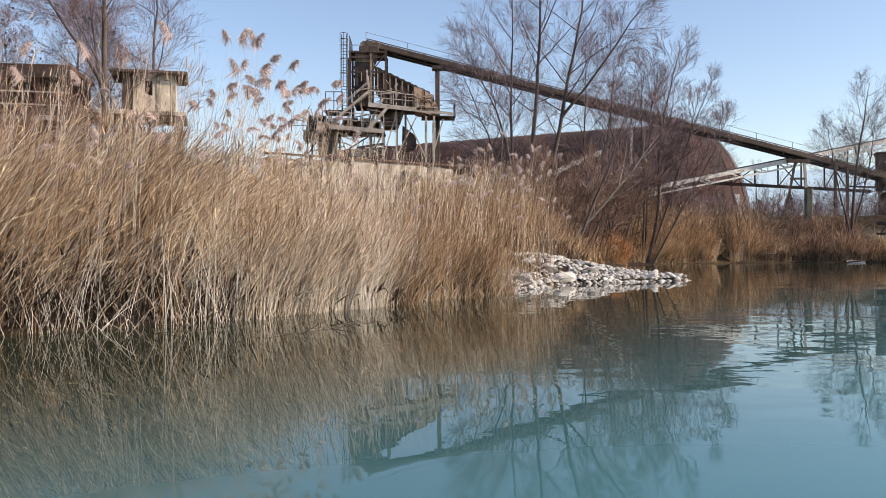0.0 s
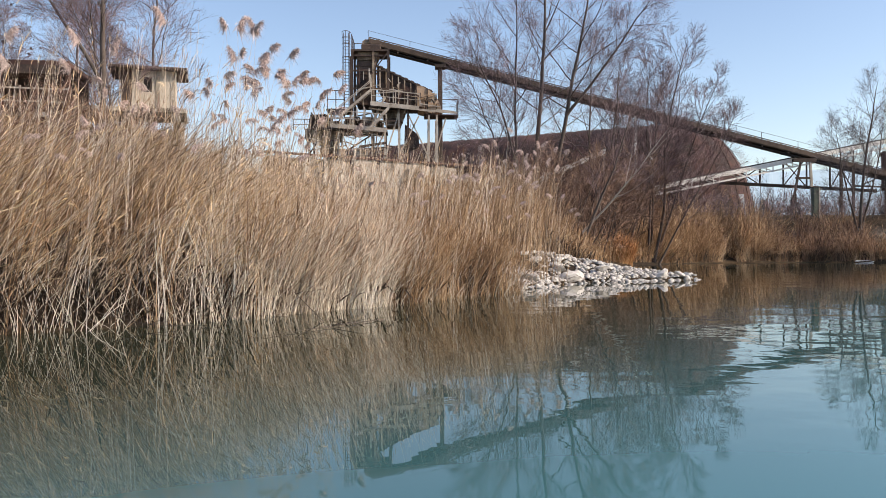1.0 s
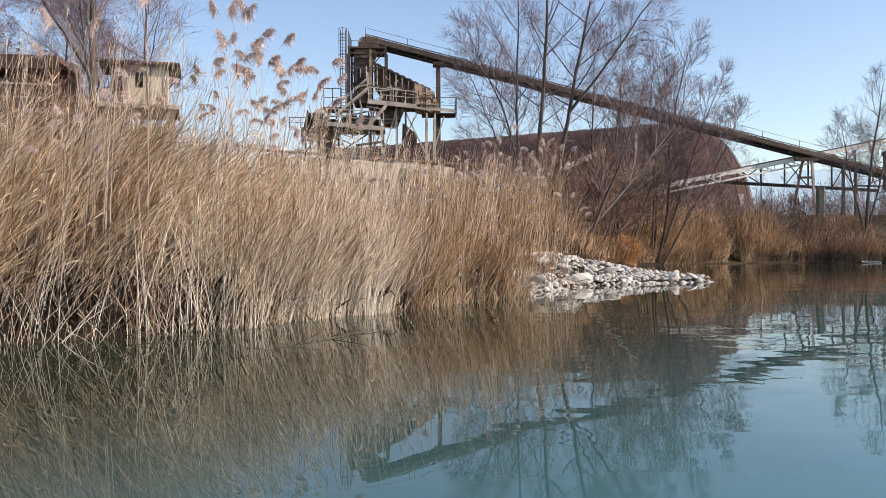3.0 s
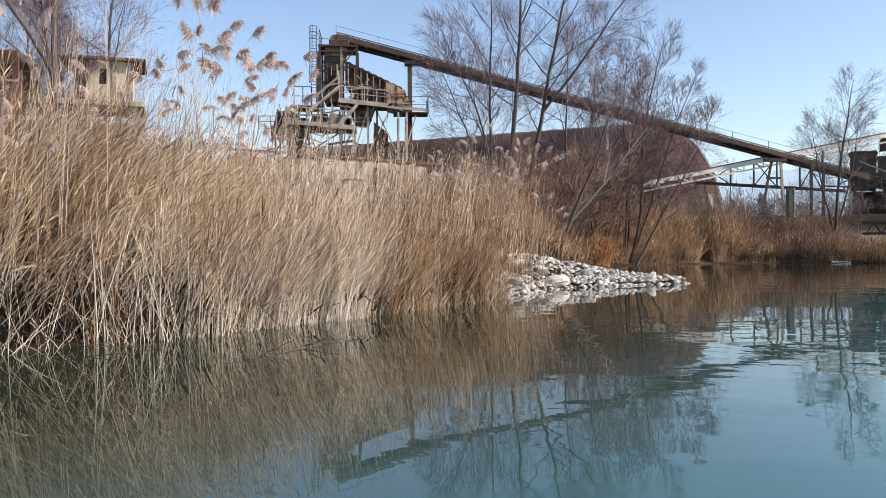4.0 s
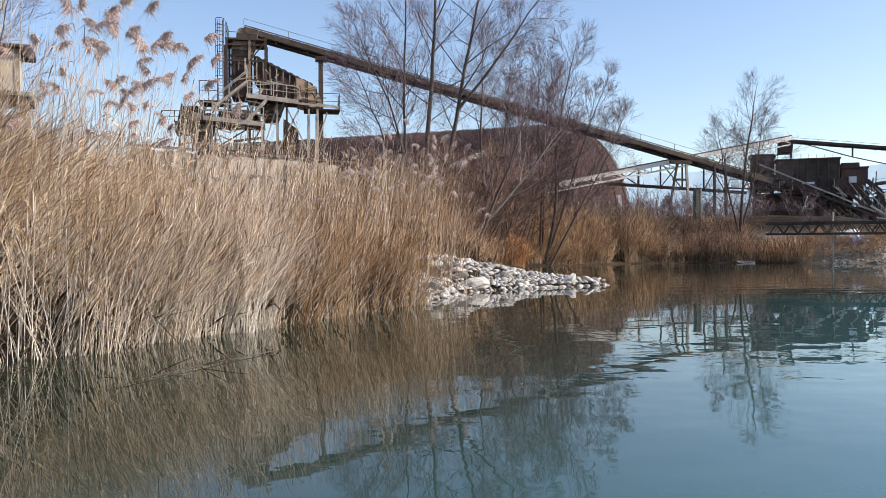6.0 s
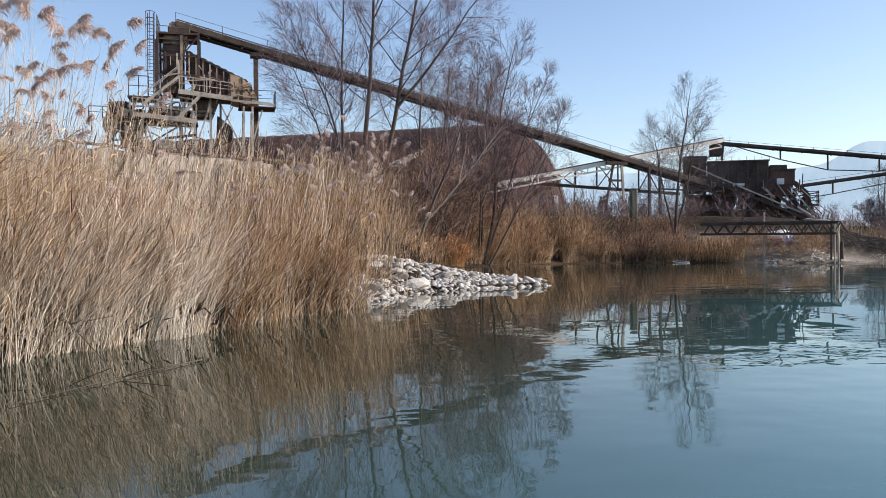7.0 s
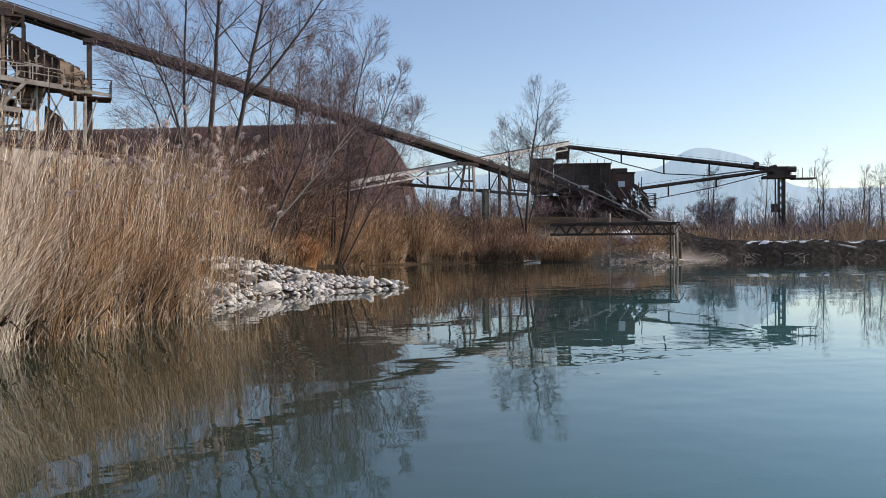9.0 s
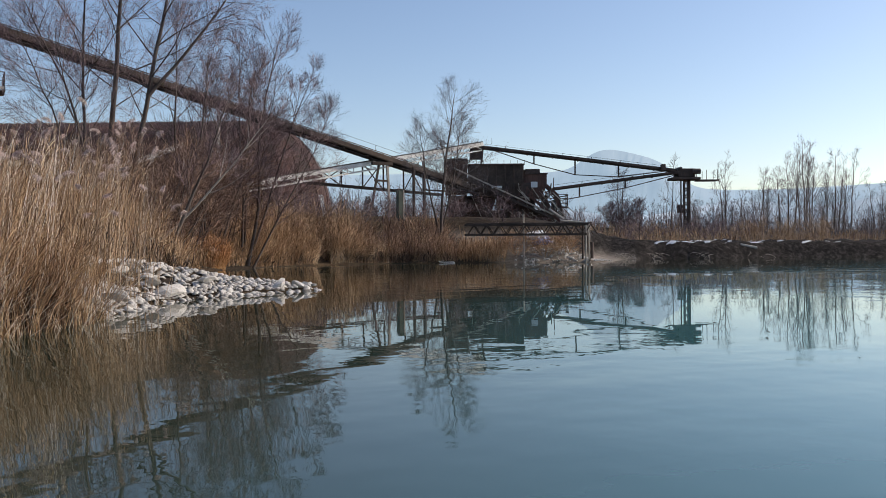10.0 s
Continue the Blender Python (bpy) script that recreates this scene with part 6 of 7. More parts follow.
    reed_bed("lodged_reeds", "tangled mats of bent dry reeds at half height", xy, rng.uniform(0.35, 1.0, m), lean, 2.0, rng, M_STALK, M_REEDLEAF, 0.010, bare=0.1, round_stalks=False, lift=rng.uniform(0.6, 2.1, m) * np.clip(u + 0.2, 0, 1))
    # short bleached stalks crossing each other low over the water
    xy, u, s = along_shore(FRONT[3:11], 1500, rng, -0.25, 0.9)
    xy = xy[rng.random(1500) < np.interp(xy[:, 0], [-3, -1, 0.5], [0.75, 0.5, 0.12])]
    m = len(xy)
    a = rng.normal(np.where(rng.random(m) < 0.5, 0.0, 3.14), 0.5)
    lean = np.column_stack([np.cos(a), 0.5 * np.sin(a)]) * rng.uniform(0.05, 0.6, m)[:, None]
    reed_bed("leaning_reeds", "short bleached reed stalks crossing low over the water", xy, rng.uniform(0.4, 1.1, m), lean, 0.5, rng, M_BLEACHED, M_STALK, 0.010, 0.010, (0.15, 0.35), 0.2)
    # bleached bare stalks fanning out in front of the middle of the stand
    xy, u, s = along_shore(FRONT[5:11], 3600, rng, -0.2, 0.9)
    xy = xy[rng.random(3600) < 0.9 * np.exp(-((xy[:, 0] + 1.4) / 0.95) ** 2)]
    m = len(xy)
    lean = np.column_stack([rng.normal(0.10, 0.24, m), rng.normal(-0.12, 0.16, m)])
    reed_bed("leaning_reeds", "bleached bare reed stalks fanning out over the water", xy, rng.uniform(0.7, 1.75, m), lean, 0.7, rng, M_BLEACHED, M_BLEACHED, 0.011, 0.010, (0.2, 0.5), 0.3)
    # broken stalks hanging over the water
    m = 460
    xy, u, s = along_shore(FRONT[2:], m, rng, -0.45, 0.35)
    h = rng.uniform(0.5, 1.5, m)
    a = rng.uniform(0, 2 * np.pi, m)
    lean = np.column_stack([np.cos(a), np.sin(a)]) * rng.uniform(0.4, 0.88, m)[:, None]
    reed_bed("broken_reeds", "bleached broken reed stalks leaning over the waterline", xy, h, lean, 0.3, rng, M_BLEACHED, M_STALKBROWN, 0.009, bare=0.2)


front_reeds()


def tall_reed(seed, h, lean):
    """One tall reed with a nodding, feathery plume that hangs to one side."""
    rng = np.random.default_rng(seed)
    ob = thing("plumed_reed", "tall dry reed with a feathery pinkish-brown plume", "reed", (0, 0, 0), "tall plumed reeds")
    ORIGIN.pop(ob)
    t = np.linspace(0, 1, 9)
    ln = np.stack([lean[0] * h * t ** 2, lean[1] * h * t ** 2, h * t], -1)[None]
    v, q = tubes(ln, (0.006 * (1 - 0.7 * t))[None], 4)
    np_part("stalk", v, q, M_STALK, ob)
    m = 6
    f = rng.uniform(0.4, 0.85, m)
    p0 = np.stack([lean[0] * h * f ** 2, lean[1] * h * f ** 2, h * f], -1)
    a = rng.normal(0, 0.9, m)
    L = rng.uniform(0.15, 0.32, m)
    tt = np.array([0, 0.33, 0.67, 1.0])
    lf = np.zeros((m, 4, 3))
    lf[:, :, 0] = p0[:, 0:1] + np.cos(a)[:, None] * L[:, None] * tt * 0.7
    lf[:, :, 1] = p0[:, 1:2] + np.sin(a)[:, None] * L[:, None] * tt * 0.7
    lf[:, :, 2] = p0[:, 2:3] + L[:, None] * (0.8 * tt - 0.55 * tt ** 2)
    v, q = ribbons(lf, np.tile([0.008, 0.013, 0.009, 0.001], (m, 1)), np.column_stack([np.zeros(m), np.ones(m) * 0.5, rng.normal(0, 0.8, m)]))
    np_part("leaves", v, q, M_REEDLEAF, ob)
    # plume: a short nodding axis, tufts of fine strands hanging from it to the lee side
    m = 420
    f = rng.random(m) ** 0.85
    size = rng.uniform(0.17, 0.30)
    bow = rng.uniform(0.4, 1.5)
    axis = np.column_stack([np.sin(bow * f), 0 * f, np.cos(bow * f) * f ** 0.5 * 0.9]) * (size * f[:, None] ** 0.8)
    tuft = rng.normal(0, 1, (14, 3))[rng.integers(0, 14, m)]
    p0 = ln[0, -1] + axis + rng.normal(0, 0.008, (m, 3))
    d = tuft * 0.28 + rng.normal(0, 0.26, (m, 3)) + np.array([0.55, 0, 0.25])
    L = (rng.uniform(0.06, 0.165, m) * (1.15 - 0.65 * f))[:, None]
    K = np.array([0, 0.5, 1.0])[None, :, None]
    lf = p0[:, None, :] + d[:, None, :] * L[:, None, :] * K
    lf[:, :, 2] -= (L * rng.uniform(0.5, 1.1, m)[:, None]) * K[:, :, 0] ** 2
    sv = rng.normal(0, 1, (m, 3))
    v, q = ribbons(lf, np.tile([0.004, 0.007, 0.002], (m, 1)), sv / np.linalg.norm(sv, axis=1, keepdims=True))
    np_part("plume", v, q, M_PLUME, ob)
    return ob


def tall_reeds():
    rng = np.random.default_rng(6)
    kinds = [tall_reed(300 + i, 4.3, (rng.uniform(0.0, 0.13), rng.uniform(-0.06, 0.06))) for i in range(12)]
    spots = []
    for i in range(140):
        if i < 68:
            x = rng.normal(-2.55, 0.5)
            hh = rng.uniform(3.3, 5.0)
        elif i < 102:
            x = rng.uniform(-8.0, -3.4)
            hh = rng.uniform(2.9, 4.0)
        else:
            x = rng.uniform(-1.7, 4.0)
            hh = rng.uniform(2.4, 3.4)
        y = np.interp(x, [p[0] for p in FRONT], [p[1] for p in FRONT]) + rng.uniform(0.2, 2.2)
        spots.append((x, y, hh))
    spots += [(rng.uniform(1.6, 5.4), rng.uniform(27, 33), rng.uniform(3.2, 4.8)) for _ in range(24)]
    for i, (x, y, hh) in enumerate(spots):
        s = hh / 4.5
        m = pose(x, y, ground_at(x, y) - 0.05, 0, 0, rng.choice([0, 180]) + rng.uniform(-60, 60)) @ Matrix.Diagonal((max(s, 0.85), max(s, 0.85), s, 1))
        if i < 12:
            kinds[i].matrix_basis = m
        else:
            copy_thing(kinds[i % 12], m)


tall_reeds()


def back_reeds():
    """Russet reeds along the far bank and tall pale ones beside the spit."""
    rng = np.random.default_rng(9)
    bank = [(11.5, 48.5), (14.5, 51.0), (17.5, 53.0), (21, 54.4), (26, 54.8), (30.0, 53.8)]
    xy, u, s = along_shore(bank, 17000, rng, -0.2, 4.5, 1.3)
    x = xy[:, 0]
    hole = np.hypot((x - 20.4) / 0.55, u / 0.9) < 1
    keep = (~hole) & ((x > 14.6) | (rng.random(len(x)) < 0.45))
    xy, u, x = xy[keep], u[keep], x[keep]
    tuft = np.zeros(len(xy), int)
    tuft[np.lexsort((xy[:, 1], np.round(x * 1.6)))] = np.arange(len(xy)) // 45
    clump = rng.uniform(0.6, 1.25, tuft.max() + 1)[tuft] * (0.9 + 0.35 * np.sin(x * 1.7 + 0.6 * np.sin(x * 0.7)) * np.sin(xy[:, 1] * 0.9 + 1))
    h = rng.uniform(1.2, 2.6, len(xy)) * clump * np.interp(x, [11, 14.4, 15.6, 19, 23.4, 24.6, 30], [0.55, 0.65, 1.2, 1.25, 1.15, 0.85, 0.75])
    lean = np.column_stack([rng.normal(0.08, 0.2, len(xy)), rng.normal(0, 0.12, len(xy))]) + rng.normal(0, 0.14, (tuft.max() + 1, 2))[tuft]
    dark = (x > 24.0 + 1.2 * rng.normal(0, 0.5, len(x))) & (rng.random(tuft.max() + 1)[tuft] < 0.72)
    reed_bed("reed_bed", "russet-yellow dry reeds along the far bank", xy[~dark], h[~dark], lean[~dark], 3.4, rng, M_RUSSET, M_RUSSET, 0.014, 0.022, (0.3, 0.6), 0.2, False)
    reed_bed("reed_bed", "dark brown dead reeds along the far bank", xy[dark], h[dark], lean[dark], 3.0, rng, M_DEADREED, M_DEADREED, 0.016, 0.022, (0.3, 0.6), 0.2, False)
    # the same darkened litter as shade at the feet of the far reeds
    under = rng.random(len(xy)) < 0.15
    reed_bed("shade_reed_litter", "stubble under the far bank reeds, darkened as their shade", xy[under], h[under] * 0.35, lean[under], 3.0, rng, M_SHADE_LITTER, M_SHADE_LITTER, 0.016, 0.04, (0.25, 0.6), 0.05, False)
    bank = [(30.0, 53.8), (32.6, 51.7)]
    xy, u, s = along_shore(bank, 900, rng, 0.0, 3.5, 1.2)
    h = rng.uniform(0.5, 1.4, len(xy)) * np.interp(xy[:, 0], [30, 33, 36], [1.1, 0.8, 0.45])
    lean = np.column_stack([rng.normal(0.05, 0.2, len(xy)), rng.normal(0, 0.12, len(xy))])
    reed_bed("reed_bed", "short russet dry grass on the bank below the pier", xy, h, lean, 3.0, rng, M_RUSSET, M_RUSSET, 0.015, 0.028, (0.3, 0.6), 0.1, False)
    # taller pale reeds and brush between the bed and the trees
    n = 3900
    xy = np.column_stack([rng.uniform(-0.5, 7.2, n), rng.uniform(24, 36, n)])
    keep = (shore_distance(xy[:, 0], xy[:, 1]) > 0.8) & (xy[:, 1] > np.interp(xy[:, 0], [1.0, 2.5, 4.5, 7.2], [24.0, 27.0, 30.2, 31.5]))
    xy = xy[keep]
    h = rng.uniform(1.6, 3.1, len(xy)) * np.interp(xy[:, 0], [-0.5, 4.0, 5.5, 7.2], [0.85, 0.95, 0.7, 0.3])
    lean = np.column_stack([rng.normal(0.10, 0.14, len(xy)), rng.normal(0, 0.12, len(xy))])
    reed_bed("reed_bed", "tall pale dry reeds behind the stone spit", xy, h, lean, 3.6, rng, M_STALKBROWN, M_REEDBROWN, 0.011, 0.018, (0.3, 0.6), 0.3)
    # darkened litter again, for the shade behind the spit
    reed_bed("shade_reed_litter", "old stubble under the reeds behind the spit, darkened as their shade", xy, h * 0.45, lean, 3.0, rng, M_SHADE_LITTER, M_SHADE_LITTER, 0.012, 0.035, (0.25, 0.6), 0.05, False)
    # a few very tall thin stalks that stand above the rest
    n = 900
    xy = np.column_stack([rng.normal(3.2, 1.5, n), rng.uniform(26, 36, n)])
    xy = xy[(shore_distance(xy[:, 0], xy[:, 1]) > 0.8) & (xy[:, 0] < 6.2) & (xy[:, 1] > np.interp(xy[:, 0], [1.0, 2.5, 4.5, 7.2], [24.0, 27.0, 30.2, 31.5]))]
    n = len(xy)
    h = rng.uniform(2.3, 4.5, n) * rng.uniform(0.75, 1.0, n) * np.exp(-((xy[:, 0] - 3.2) / 4.5) ** 2)
    lean = np.column_stack([rng.normal(0.06, 0.16, n), rng.normal(0, 0.12, n)])
    for k, (stalk, leaf) in enumerate(((M_STALK, M_PINKLEAF), (M_STALKBROWN, M_REEDBROWN))):
        sel = np.arange(n) % 2 == k
        reed_bed("tall_reeds", "very tall thin dry reeds above the stone spit", xy[sel], h[sel], lean[sel], 1.8, rng, stalk, leaf, 0.013, 0.017, (0.2, 0.45), 0.4, False)
    n = 4200
    xy = np.column_stack([rng.uniform(4.0, 13.5, n), rng.uniform(36, 51, n)])
    xy = xy[shore_distance(xy[:, 0], xy[:, 1]) > 0.2]
    h = rng.uniform(0.5, 1.6, len(xy))
    lean = np.column_stack([rng.normal(0.05, 0.2, len(xy)), rng.normal(0, 0.2, len(xy))])
    reed_bed("dry_grass", "brown dry grass and brush under the bare trees", xy, h, lean, 3.0, rng, M_RUSSET, M_RUSSET, 0.014, 0.028, (0.3, 0.6), 0.1, False)
    n = 6000
    az, d = rng.uniform(37, 70, n), rng.uniform(72, 125, n)
    xy = np.column_stack([d * np.sin(np.radians(az)), d * np.cos(np.radians(az))])
    xy = xy[shore_distance(xy[:, 0], xy[:, 1]) > 7]
    h = rng.uniform(0.4, 1.15, len(xy))
    lean = np.column_stack([rng.normal(0.05, 0.15, len(xy)), rng.normal(0, 0.1, len(xy))])
    reed_bed("dry_grass", "tall straw-coloured dry grass beyond the far shore", xy, h, lean, 2.5, rng, M_RUSSET, M_REEDBROWN, 0.025, 0.045, (0.3, 0.6), 0.1, False)


back_reeds()


def orange_bush():
    rng = np.random.default_rng(12)
    n = 700
    a = rng.uniform(0, 2 * np.pi, n)
    r = 0.75 * np.sqrt(rng.random(n))
    xy = np.column_stack([11.9 + np.cos(a) * r, 48.7 + np.sin(a) * r * 0.8])
    h = rng.uniform(0.7, 2.0, n) * (1.1 - r * 0.6)
    lean = np.column_stack([np.cos(a) * r * 0.4 + rng.normal(0, 0.1, n), np.sin(a) * r * 0.3])
    ob, _ = reed_bed("orange_bush", "small rounded bush of rusty orange dry stems", xy, h, lean, 5.0, rng, M_ORANGE, M_ORANGE, 0.014, 0.028, (0.25, 0.5), 0.2)
    ob["category"] = "bush"


orange_bush()


# ---- stones ----
def stone_mesh(seed, flat):
    bm = B()
    bmesh.ops.create_icosphere(bm, subdivisions=2, radius=1.0)
    rng = random.Random(seed)
    cuts = [(Vector((rng.gauss(0, 1), rng.gauss(0, 1), rng.gauss(0, 1))).normalized(), rng.uniform(0.45, 0.8)) for _ in range(9)]
    off = Vector((rng.uniform(0, 50), rng.uniform(0, 50), rng.uniform(0, 50)))
    for v in bm.verts:
        v.co *= 0.85 + 0.55 * noise.noise(v.co * 1.0 + off) + 0.25 * noise.noise(v.co * 2.1 + off)
        for nrm, lim in cuts:
            over = v.co.dot(nrm) - lim
            if over > 0:
                v.co -= nrm * over * 0.9
        v.co.z *= flat
    me = bpy.data.meshes.new("stone")
    bm.to_mesh(me)
    bm.free()
    me.materials.append(M_STONE)
    return me


def stone_spit():
    rng = np.random.default_rng(15)
    pile = thing("stone_spit", "spit of pale grey rounded stones reaching into the water", "stones", (6, 26.5, 0.3))
    kinds = [stone_mesh(i, f) for i, f in enumerate((0.55, 0.7, 0.6, 0.8, 0.5, 0.65, 0.75, 0.6))]
    inv = ORIGIN[pile]

    def drop(x, y, z, r, kind, turn):
        ob = new("stone", kinds[kind])
        ob.parent = pile
        ob.matrix_basis = inv @ pose(x, y, z, rng.uniform(-38, 38), rng.uniform(-38, 38), turn) @ Matrix.Diagonal((r * rng.uniform(1.0, 1.9), r * rng.uniform(0.8, 1.1), r * rng.uniform(0.6, 1.0), 1))

    edge = [(2.3, 21.6), (3.2, 23.0), (4.6, 25.4), (6.9, 26.8), (9.3, 27.9)]
    n = 0
    tries = 0
    while n < 300 and tries < 4000:
        tries += 1
        xy, u, s = along_shore(edge, 1, rng, -0.25, 4.6, 1.0)
        x, y = xy[0]
        d = float(shore_distance(np.array([x]), np.array([y]))[0])
        if d < -0.25 or x > 9.4 or (s[0] > 0.85 and u[0] > 0.6):
            continue
        big = rng.random()
        r = 0.075 + 0.10 * big ** 2.2 + (0.08 if big > 0.96 else 0)
        r *= np.interp(x, [3, 7, 9.4], [1.15, 1.0, 0.6])
        z = max(ground_at(x, y), -0.05) + r * 0.1
        drop(x, y, z, r, int(rng.integers(0, 8)), rng.uniform(0, 360))
        n += 1
    for x, y, z, r, k in ((8.0, 27.4, 0.16, 0.27, 2), (4.7, 25.6, 0.2, 0.34, 1), (8.7, 27.75, 0.16, 0.17, 2), (4.2, 27.6, 0.62, 0.26, 3), (6.0, 27.2, 0.42, 0.26, 5)):
        drop(x, y, z, r, k, 20)
    # small gravel in between
    m = 3800
    xy, u, s = along_shore(edge, m, rng, -0.35, 5.2, 0.9)
    keep = (shore_distance(xy[:, 0], xy[:, 1]) > -0.4) & (xy[:, 0] < 9.6)
    xy = xy[keep]
    z = np.maximum(land_height(xy[:, 0], xy[:, 1]), -0.05)
    m = len(xy)
    base = np.array([(1, 0, 0), (0, 1, 0), (-1, 0, 0), (0, -1, 0), (0.1, 0, 0.8), (0, 0.1, -0.8), (0.6, 0.6, 0.4), (-0.6, 0.6, 0.4), (-0.6, -0.6, 0.4), (0.6, -0.6, 0.4)])
    tri = [(0, 6, 9), (6, 4, 9), (1, 7, 6), (7, 4, 6), (2, 8, 7), (8, 4, 7), (3, 9, 8), (9, 4, 8), (0, 1, 6), (1, 2, 7), (2, 3, 8), (3, 0, 9)]
    r = (0.03 + 0.085 * rng.random(m) ** 1.7)[:, None, None]
    a = rng.uniform(0, 2 * np.pi, m)
    R = np.zeros((m, 3, 3))
    R[:, 0, 0], R[:, 0, 1], R[:, 1, 0], R[:, 1, 1], R[:, 2, 2] = np.cos(a), -np.sin(a), np.sin(a), np.cos(a), 1
    pts = (base[None] + rng.normal(0, 0.12, (m, 10, 3))) * r * rng.uniform(0.7, 1.3, (m, 1, 3))
    v = np.einsum("nij,nkj->nki", R, pts) + np.column_stack([xy, z + 0.02])[:, None, :]
    f = (np.array(tri)[None] + (np.arange(m) * 10)[:, None, None]).reshape(-1, 3)
    vv = v.reshape(-1, 3)
    r4 = np.array(inv)
    vv = vv @ r4[:3, :3].T + r4[:3, 3]
    finish("gravel", np_mesh("gravel", vv, np.zeros((0, 4), int), f), M_STONE, pile)


stone_spit()


def drift_twigs():
    """Thin dead branches that lean from the reeds into the water."""
    for k, pts in enumerate((((-2.6, 15.6, 0.75), (-2.0, 14.4, 0.35), (-1.4, 13.1, 0.0), (-1.1, 12.6, -0.05)), ((-0.5, 13.4, 0.015), (-1.2, 12.3, 0.02), (-1.9, 11.1, 0.015)),
                             ((-4.6, 12.4, 0.25), (-3.7, 12.2, 0.06), (-2.8, 12.5, 0.01)), ((2.9, 22.3, 0.5), (4.0, 22.6, 0.25), (5.0, 23.2, 0.0)))):
        ob = thing("drift_branch", "thin dark dead branch lying in the water", "branch", pts[0], "drift branches")
        ln = np.array(pts)[None]
        v, q = tubes(ln, np.linspace(0.007, 0.003, len(pts))[None], 5)
        np_part("stem", v, q, M_BARK, ob)
        mid = np.array(pts[1])
        tw = np.stack([np.stack([mid, mid + np.array(d) * 0.5, mid + np.array(d)]) for d in ((0.3, -0.25, 0.12), (0.45, 0.1, 0.08))])
        v, q = tubes(tw, np.tile([0.006, 0.004, 0.002], (2, 1)), 4)
        np_part("twig", v, q, M_BARK, ob)


drift_twigs()


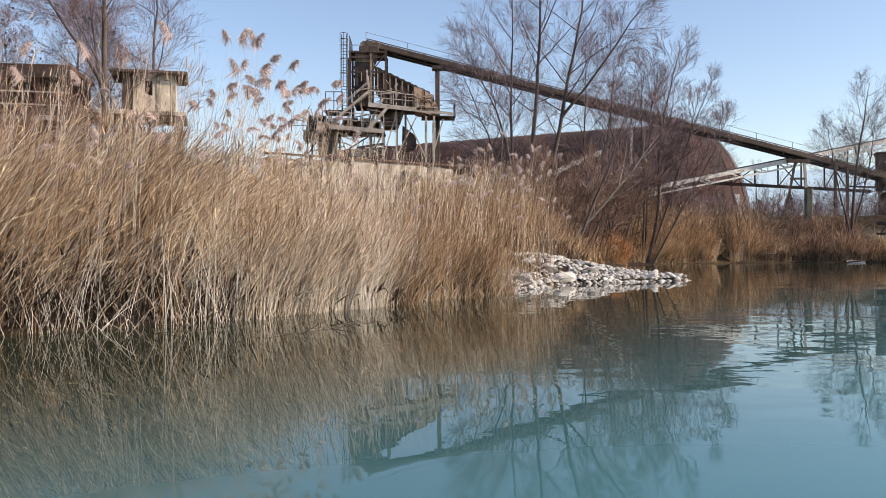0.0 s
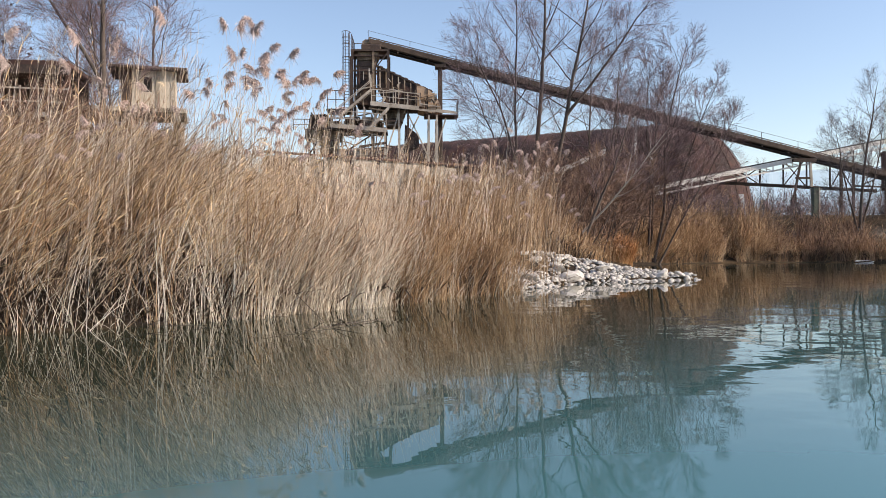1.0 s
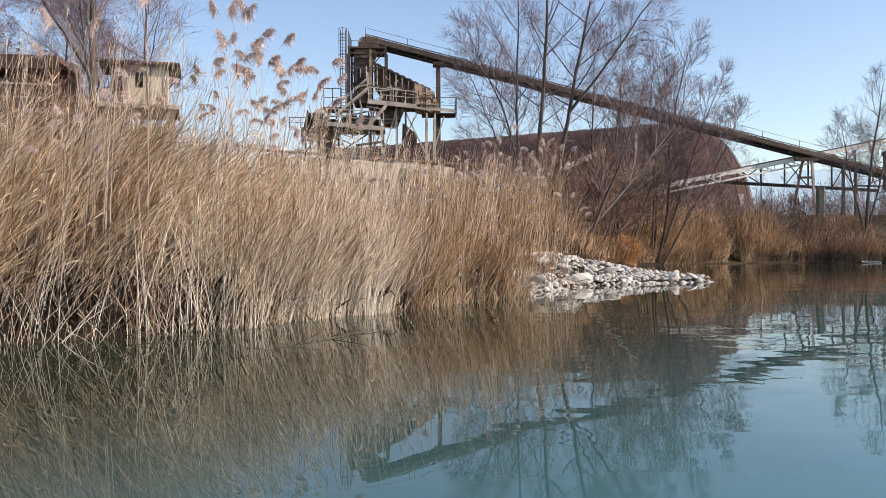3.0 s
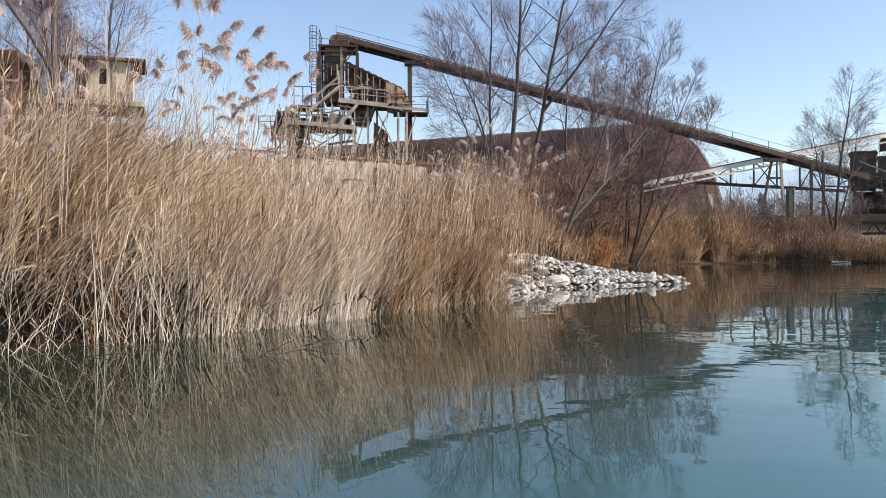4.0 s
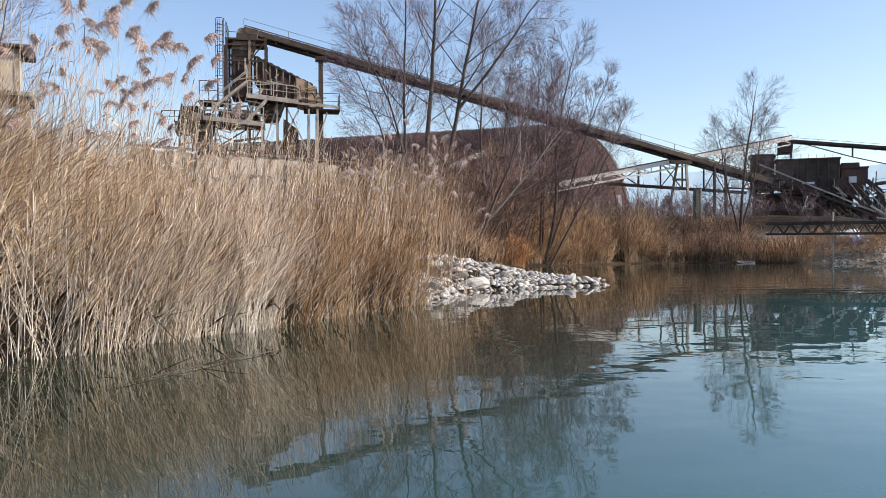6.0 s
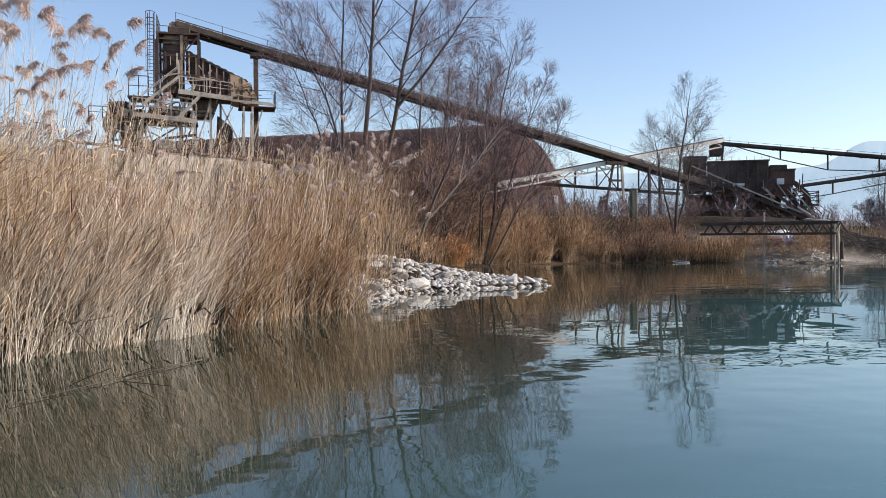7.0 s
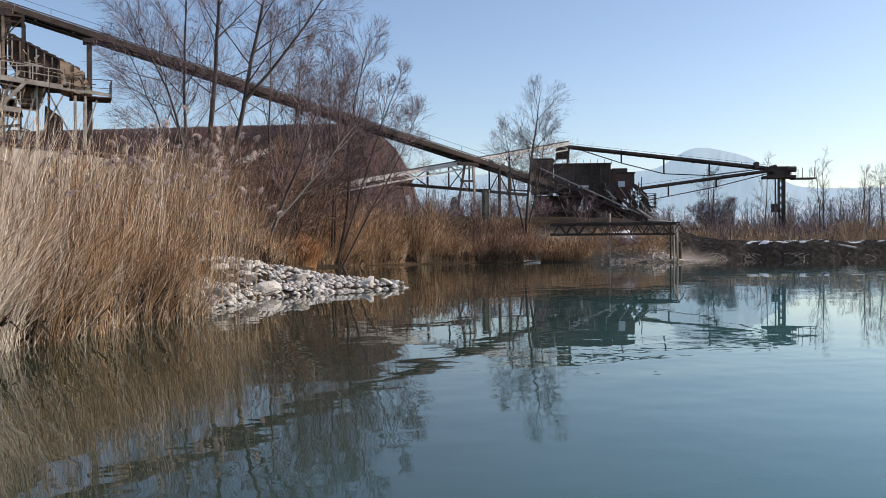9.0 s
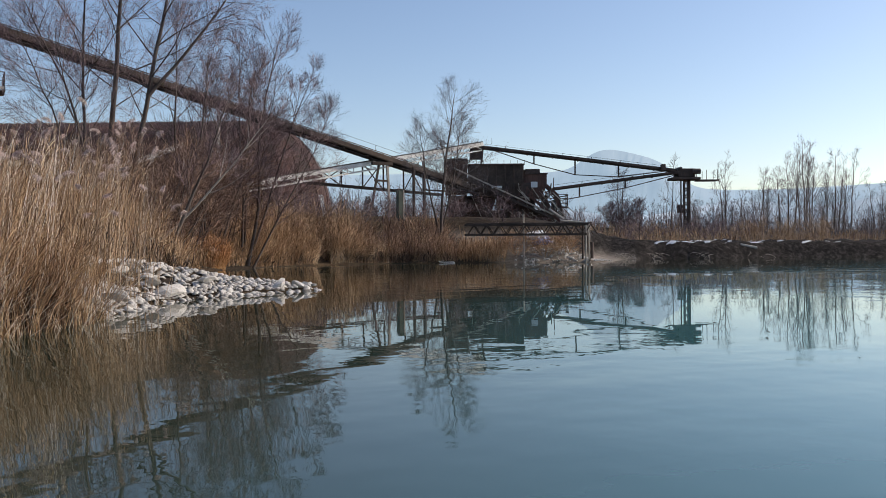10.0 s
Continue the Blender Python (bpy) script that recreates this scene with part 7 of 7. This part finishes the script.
def shore_details():
    """Snow patches, rubble and drift on the right-hand shore."""
    rng = np.random.default_rng(19)
    for k in range(215):
        slope = k >= 170
        az = rng.uniform(56, 63) if slope else rng.uniform(42, 63)
        d0 = rng.uniform(74, 82) if slope else rng.uniform(72, 88)
        x, y = d0 * math.sin(radians(az)), d0 * math.cos(radians(az))
        if float(shore_distance(np.array([x]), np.array([y]))[0]) < (0.35 if slope else 0.9):
            continue
        ob = thing("snow_patch", "thin patch of old snow on the shore", "snow", (x, y, ground_at(x, y)), "snow patches")
        bm = B()
        sx, sy = rng.uniform(0.3, 1.2) * (1.8 if slope else 1), rng.uniform(0.1, 0.32) * (1.8 if slope else 1)
        off = Vector((k * 3.1, k * 1.7, 0))
        rings, spokes = 4, 18
        vs = []
        for i in range(rings + 1):
            row = []
            for j in range(spokes):
                a = 2 * math.pi * j / spokes
                g = (i / rings) * (0.75 + 0.6 * noise.noise(Vector((math.cos(a), math.sin(a), 0)) * 1.6 + off))
                px, py = x + math.cos(a) * sx * g, y + math.sin(a) * sy * g
                row.append(bm.verts.new((px, py, ground_at(px, py) + 0.04 - 0.06 * (i / rings) ** 3)))
            vs.append(row)
        for i in range(rings):
            for j in range(spokes):
                j2 = (j + 1) % spokes
                if i == 0:
                    continue
                bm.faces.new((vs[i][j], vs[i][j2], vs[i + 1][j2], vs[i + 1][j]))
        bm.faces.new(vs[1])
        bmesh.ops.recalc_face_normals(bm, faces=bm.faces)
        loose = [v for v in bm.verts if not v.link_faces]
        bmesh.ops.delete(bm, geom=loose, context="VERTS")
        part("snow", bm, M_SNOW, ob)
    heap = thing("rubble", "grey broken stones along the far waterline", "stones", (45, 54, 0.1))
    kinds = [stone_mesh(60 + i, 0.6) for i in range(4)]
    inv = ORIGIN[heap]
    line = [(33, 51.2), (37.4, 48.0), (40.5, 49.8), (44, 53.2), (49, 54.3), (53, 51.8), (60, 50.3), (67, 46.8)]
    xy, u, s = along_shore(line[:3], 230, rng, -0.1, 4.2, 1.3)
    for x, y in xy:
        r = rng.uniform(0.05, 0.16)
        ob = new("stone", kinds[int(rng.integers(0, 4))])
        ob.parent = heap
        ob.matrix_basis = inv @ pose(x, y, max(ground_at(x, y), 0.0) + r * 0.2, rng.uniform(-20, 20), rng.uniform(-20, 20), rng.uniform(0, 360)) @ Matrix.Diagonal((r * 1.3, r, r * 0.9, 1))
    for k in range(9):
        az = rng.uniform(41, 62)
        d0 = rng.uniform(71, 78)
        x, y = d0 * math.sin(radians(az)), d0 * math.cos(radians(az))
        dd = float(shore_distance(np.array([x]), np.array([y]))[0])
        if dd < 0.1 or dd > 3:
            continue
        lg = thing("driftwood", "bleached driftwood log on the far shore", "log", (x, y, ground_at(x, y)), "driftwood logs")
        bm = B()
        L = rng.uniform(0.8, 2.2)
        z = ground_at(x, y) + 0.06
        pipe(bm, (x - L * 0.4, y + L * 0.2, z), (x + L * 0.45, y - L * 0.3, ground_at(x + L * 0.45, y - L * 0.3) + 0.06), rng.uniform(0.05, 0.11), 7)
        part("log", bm, M_PALEBARK, lg)
    # tangles of bleached branches at the waterline
    for cx, cy, w in ((48.6, 53.9, 1.5), (52.6, 51.9, 2.0), (45.2, 53.6, 1.0), (57.2, 50.9, 1.1)):
        tg = thing("branch_tangle", "tangle of bleached dead branches at the far waterline", "branches", (cx, cy, 0.05), "branch tangles")
        m = 26
        a = rng.uniform(0, 6.3, m)
        L = rng.uniform(0.5, 1.3, m) * w * 0.7
        k = np.linspace(0, 1, 5)
        p0 = np.column_stack([cx + rng.normal(0, w * 0.4, m), cy + rng.normal(0, 0.4, m), rng.uniform(0.1, 0.5, m)])
        bow = rng.uniform(-0.15, 0.2, m)
        ln = p0[:, None, :] + np.stack([(np.cos(a) * L)[:, None] * k, (np.sin(a) * L)[:, None] * k, (bow * L)[:, None] * (k - k ** 2) * 3 - 0.35 * k[None]], -1)
        for one in ln:
            v, q = tubes(one[None], np.array([[0.013, 0.012, 0.011, 0.009, 0.005]]), 4)
            np_part("branch", v, q, M_PALEBARK, tg)
    # floating pale hoop and stick near the far reeds
    hoop = thing("floating_hoop", "whitish plastic hoop floating by the far reeds", "debris", (28.9, 53.4, 0.02))
    bm = B()
    pts = [Vector((28.9 + 0.55 * math.cos(k * math.pi / 8), 53.2 + 0.5 * math.sin(k * math.pi / 8), 0.07 + 0.05 * math.sin(k * math.pi / 8))) for k in range(17)]
    for a, b in zip(pts, pts[1:]):
        pipe(bm, a, b, 0.018, 6)
    part("hoop", bm, M_WHITE, hoop)


shore_details()
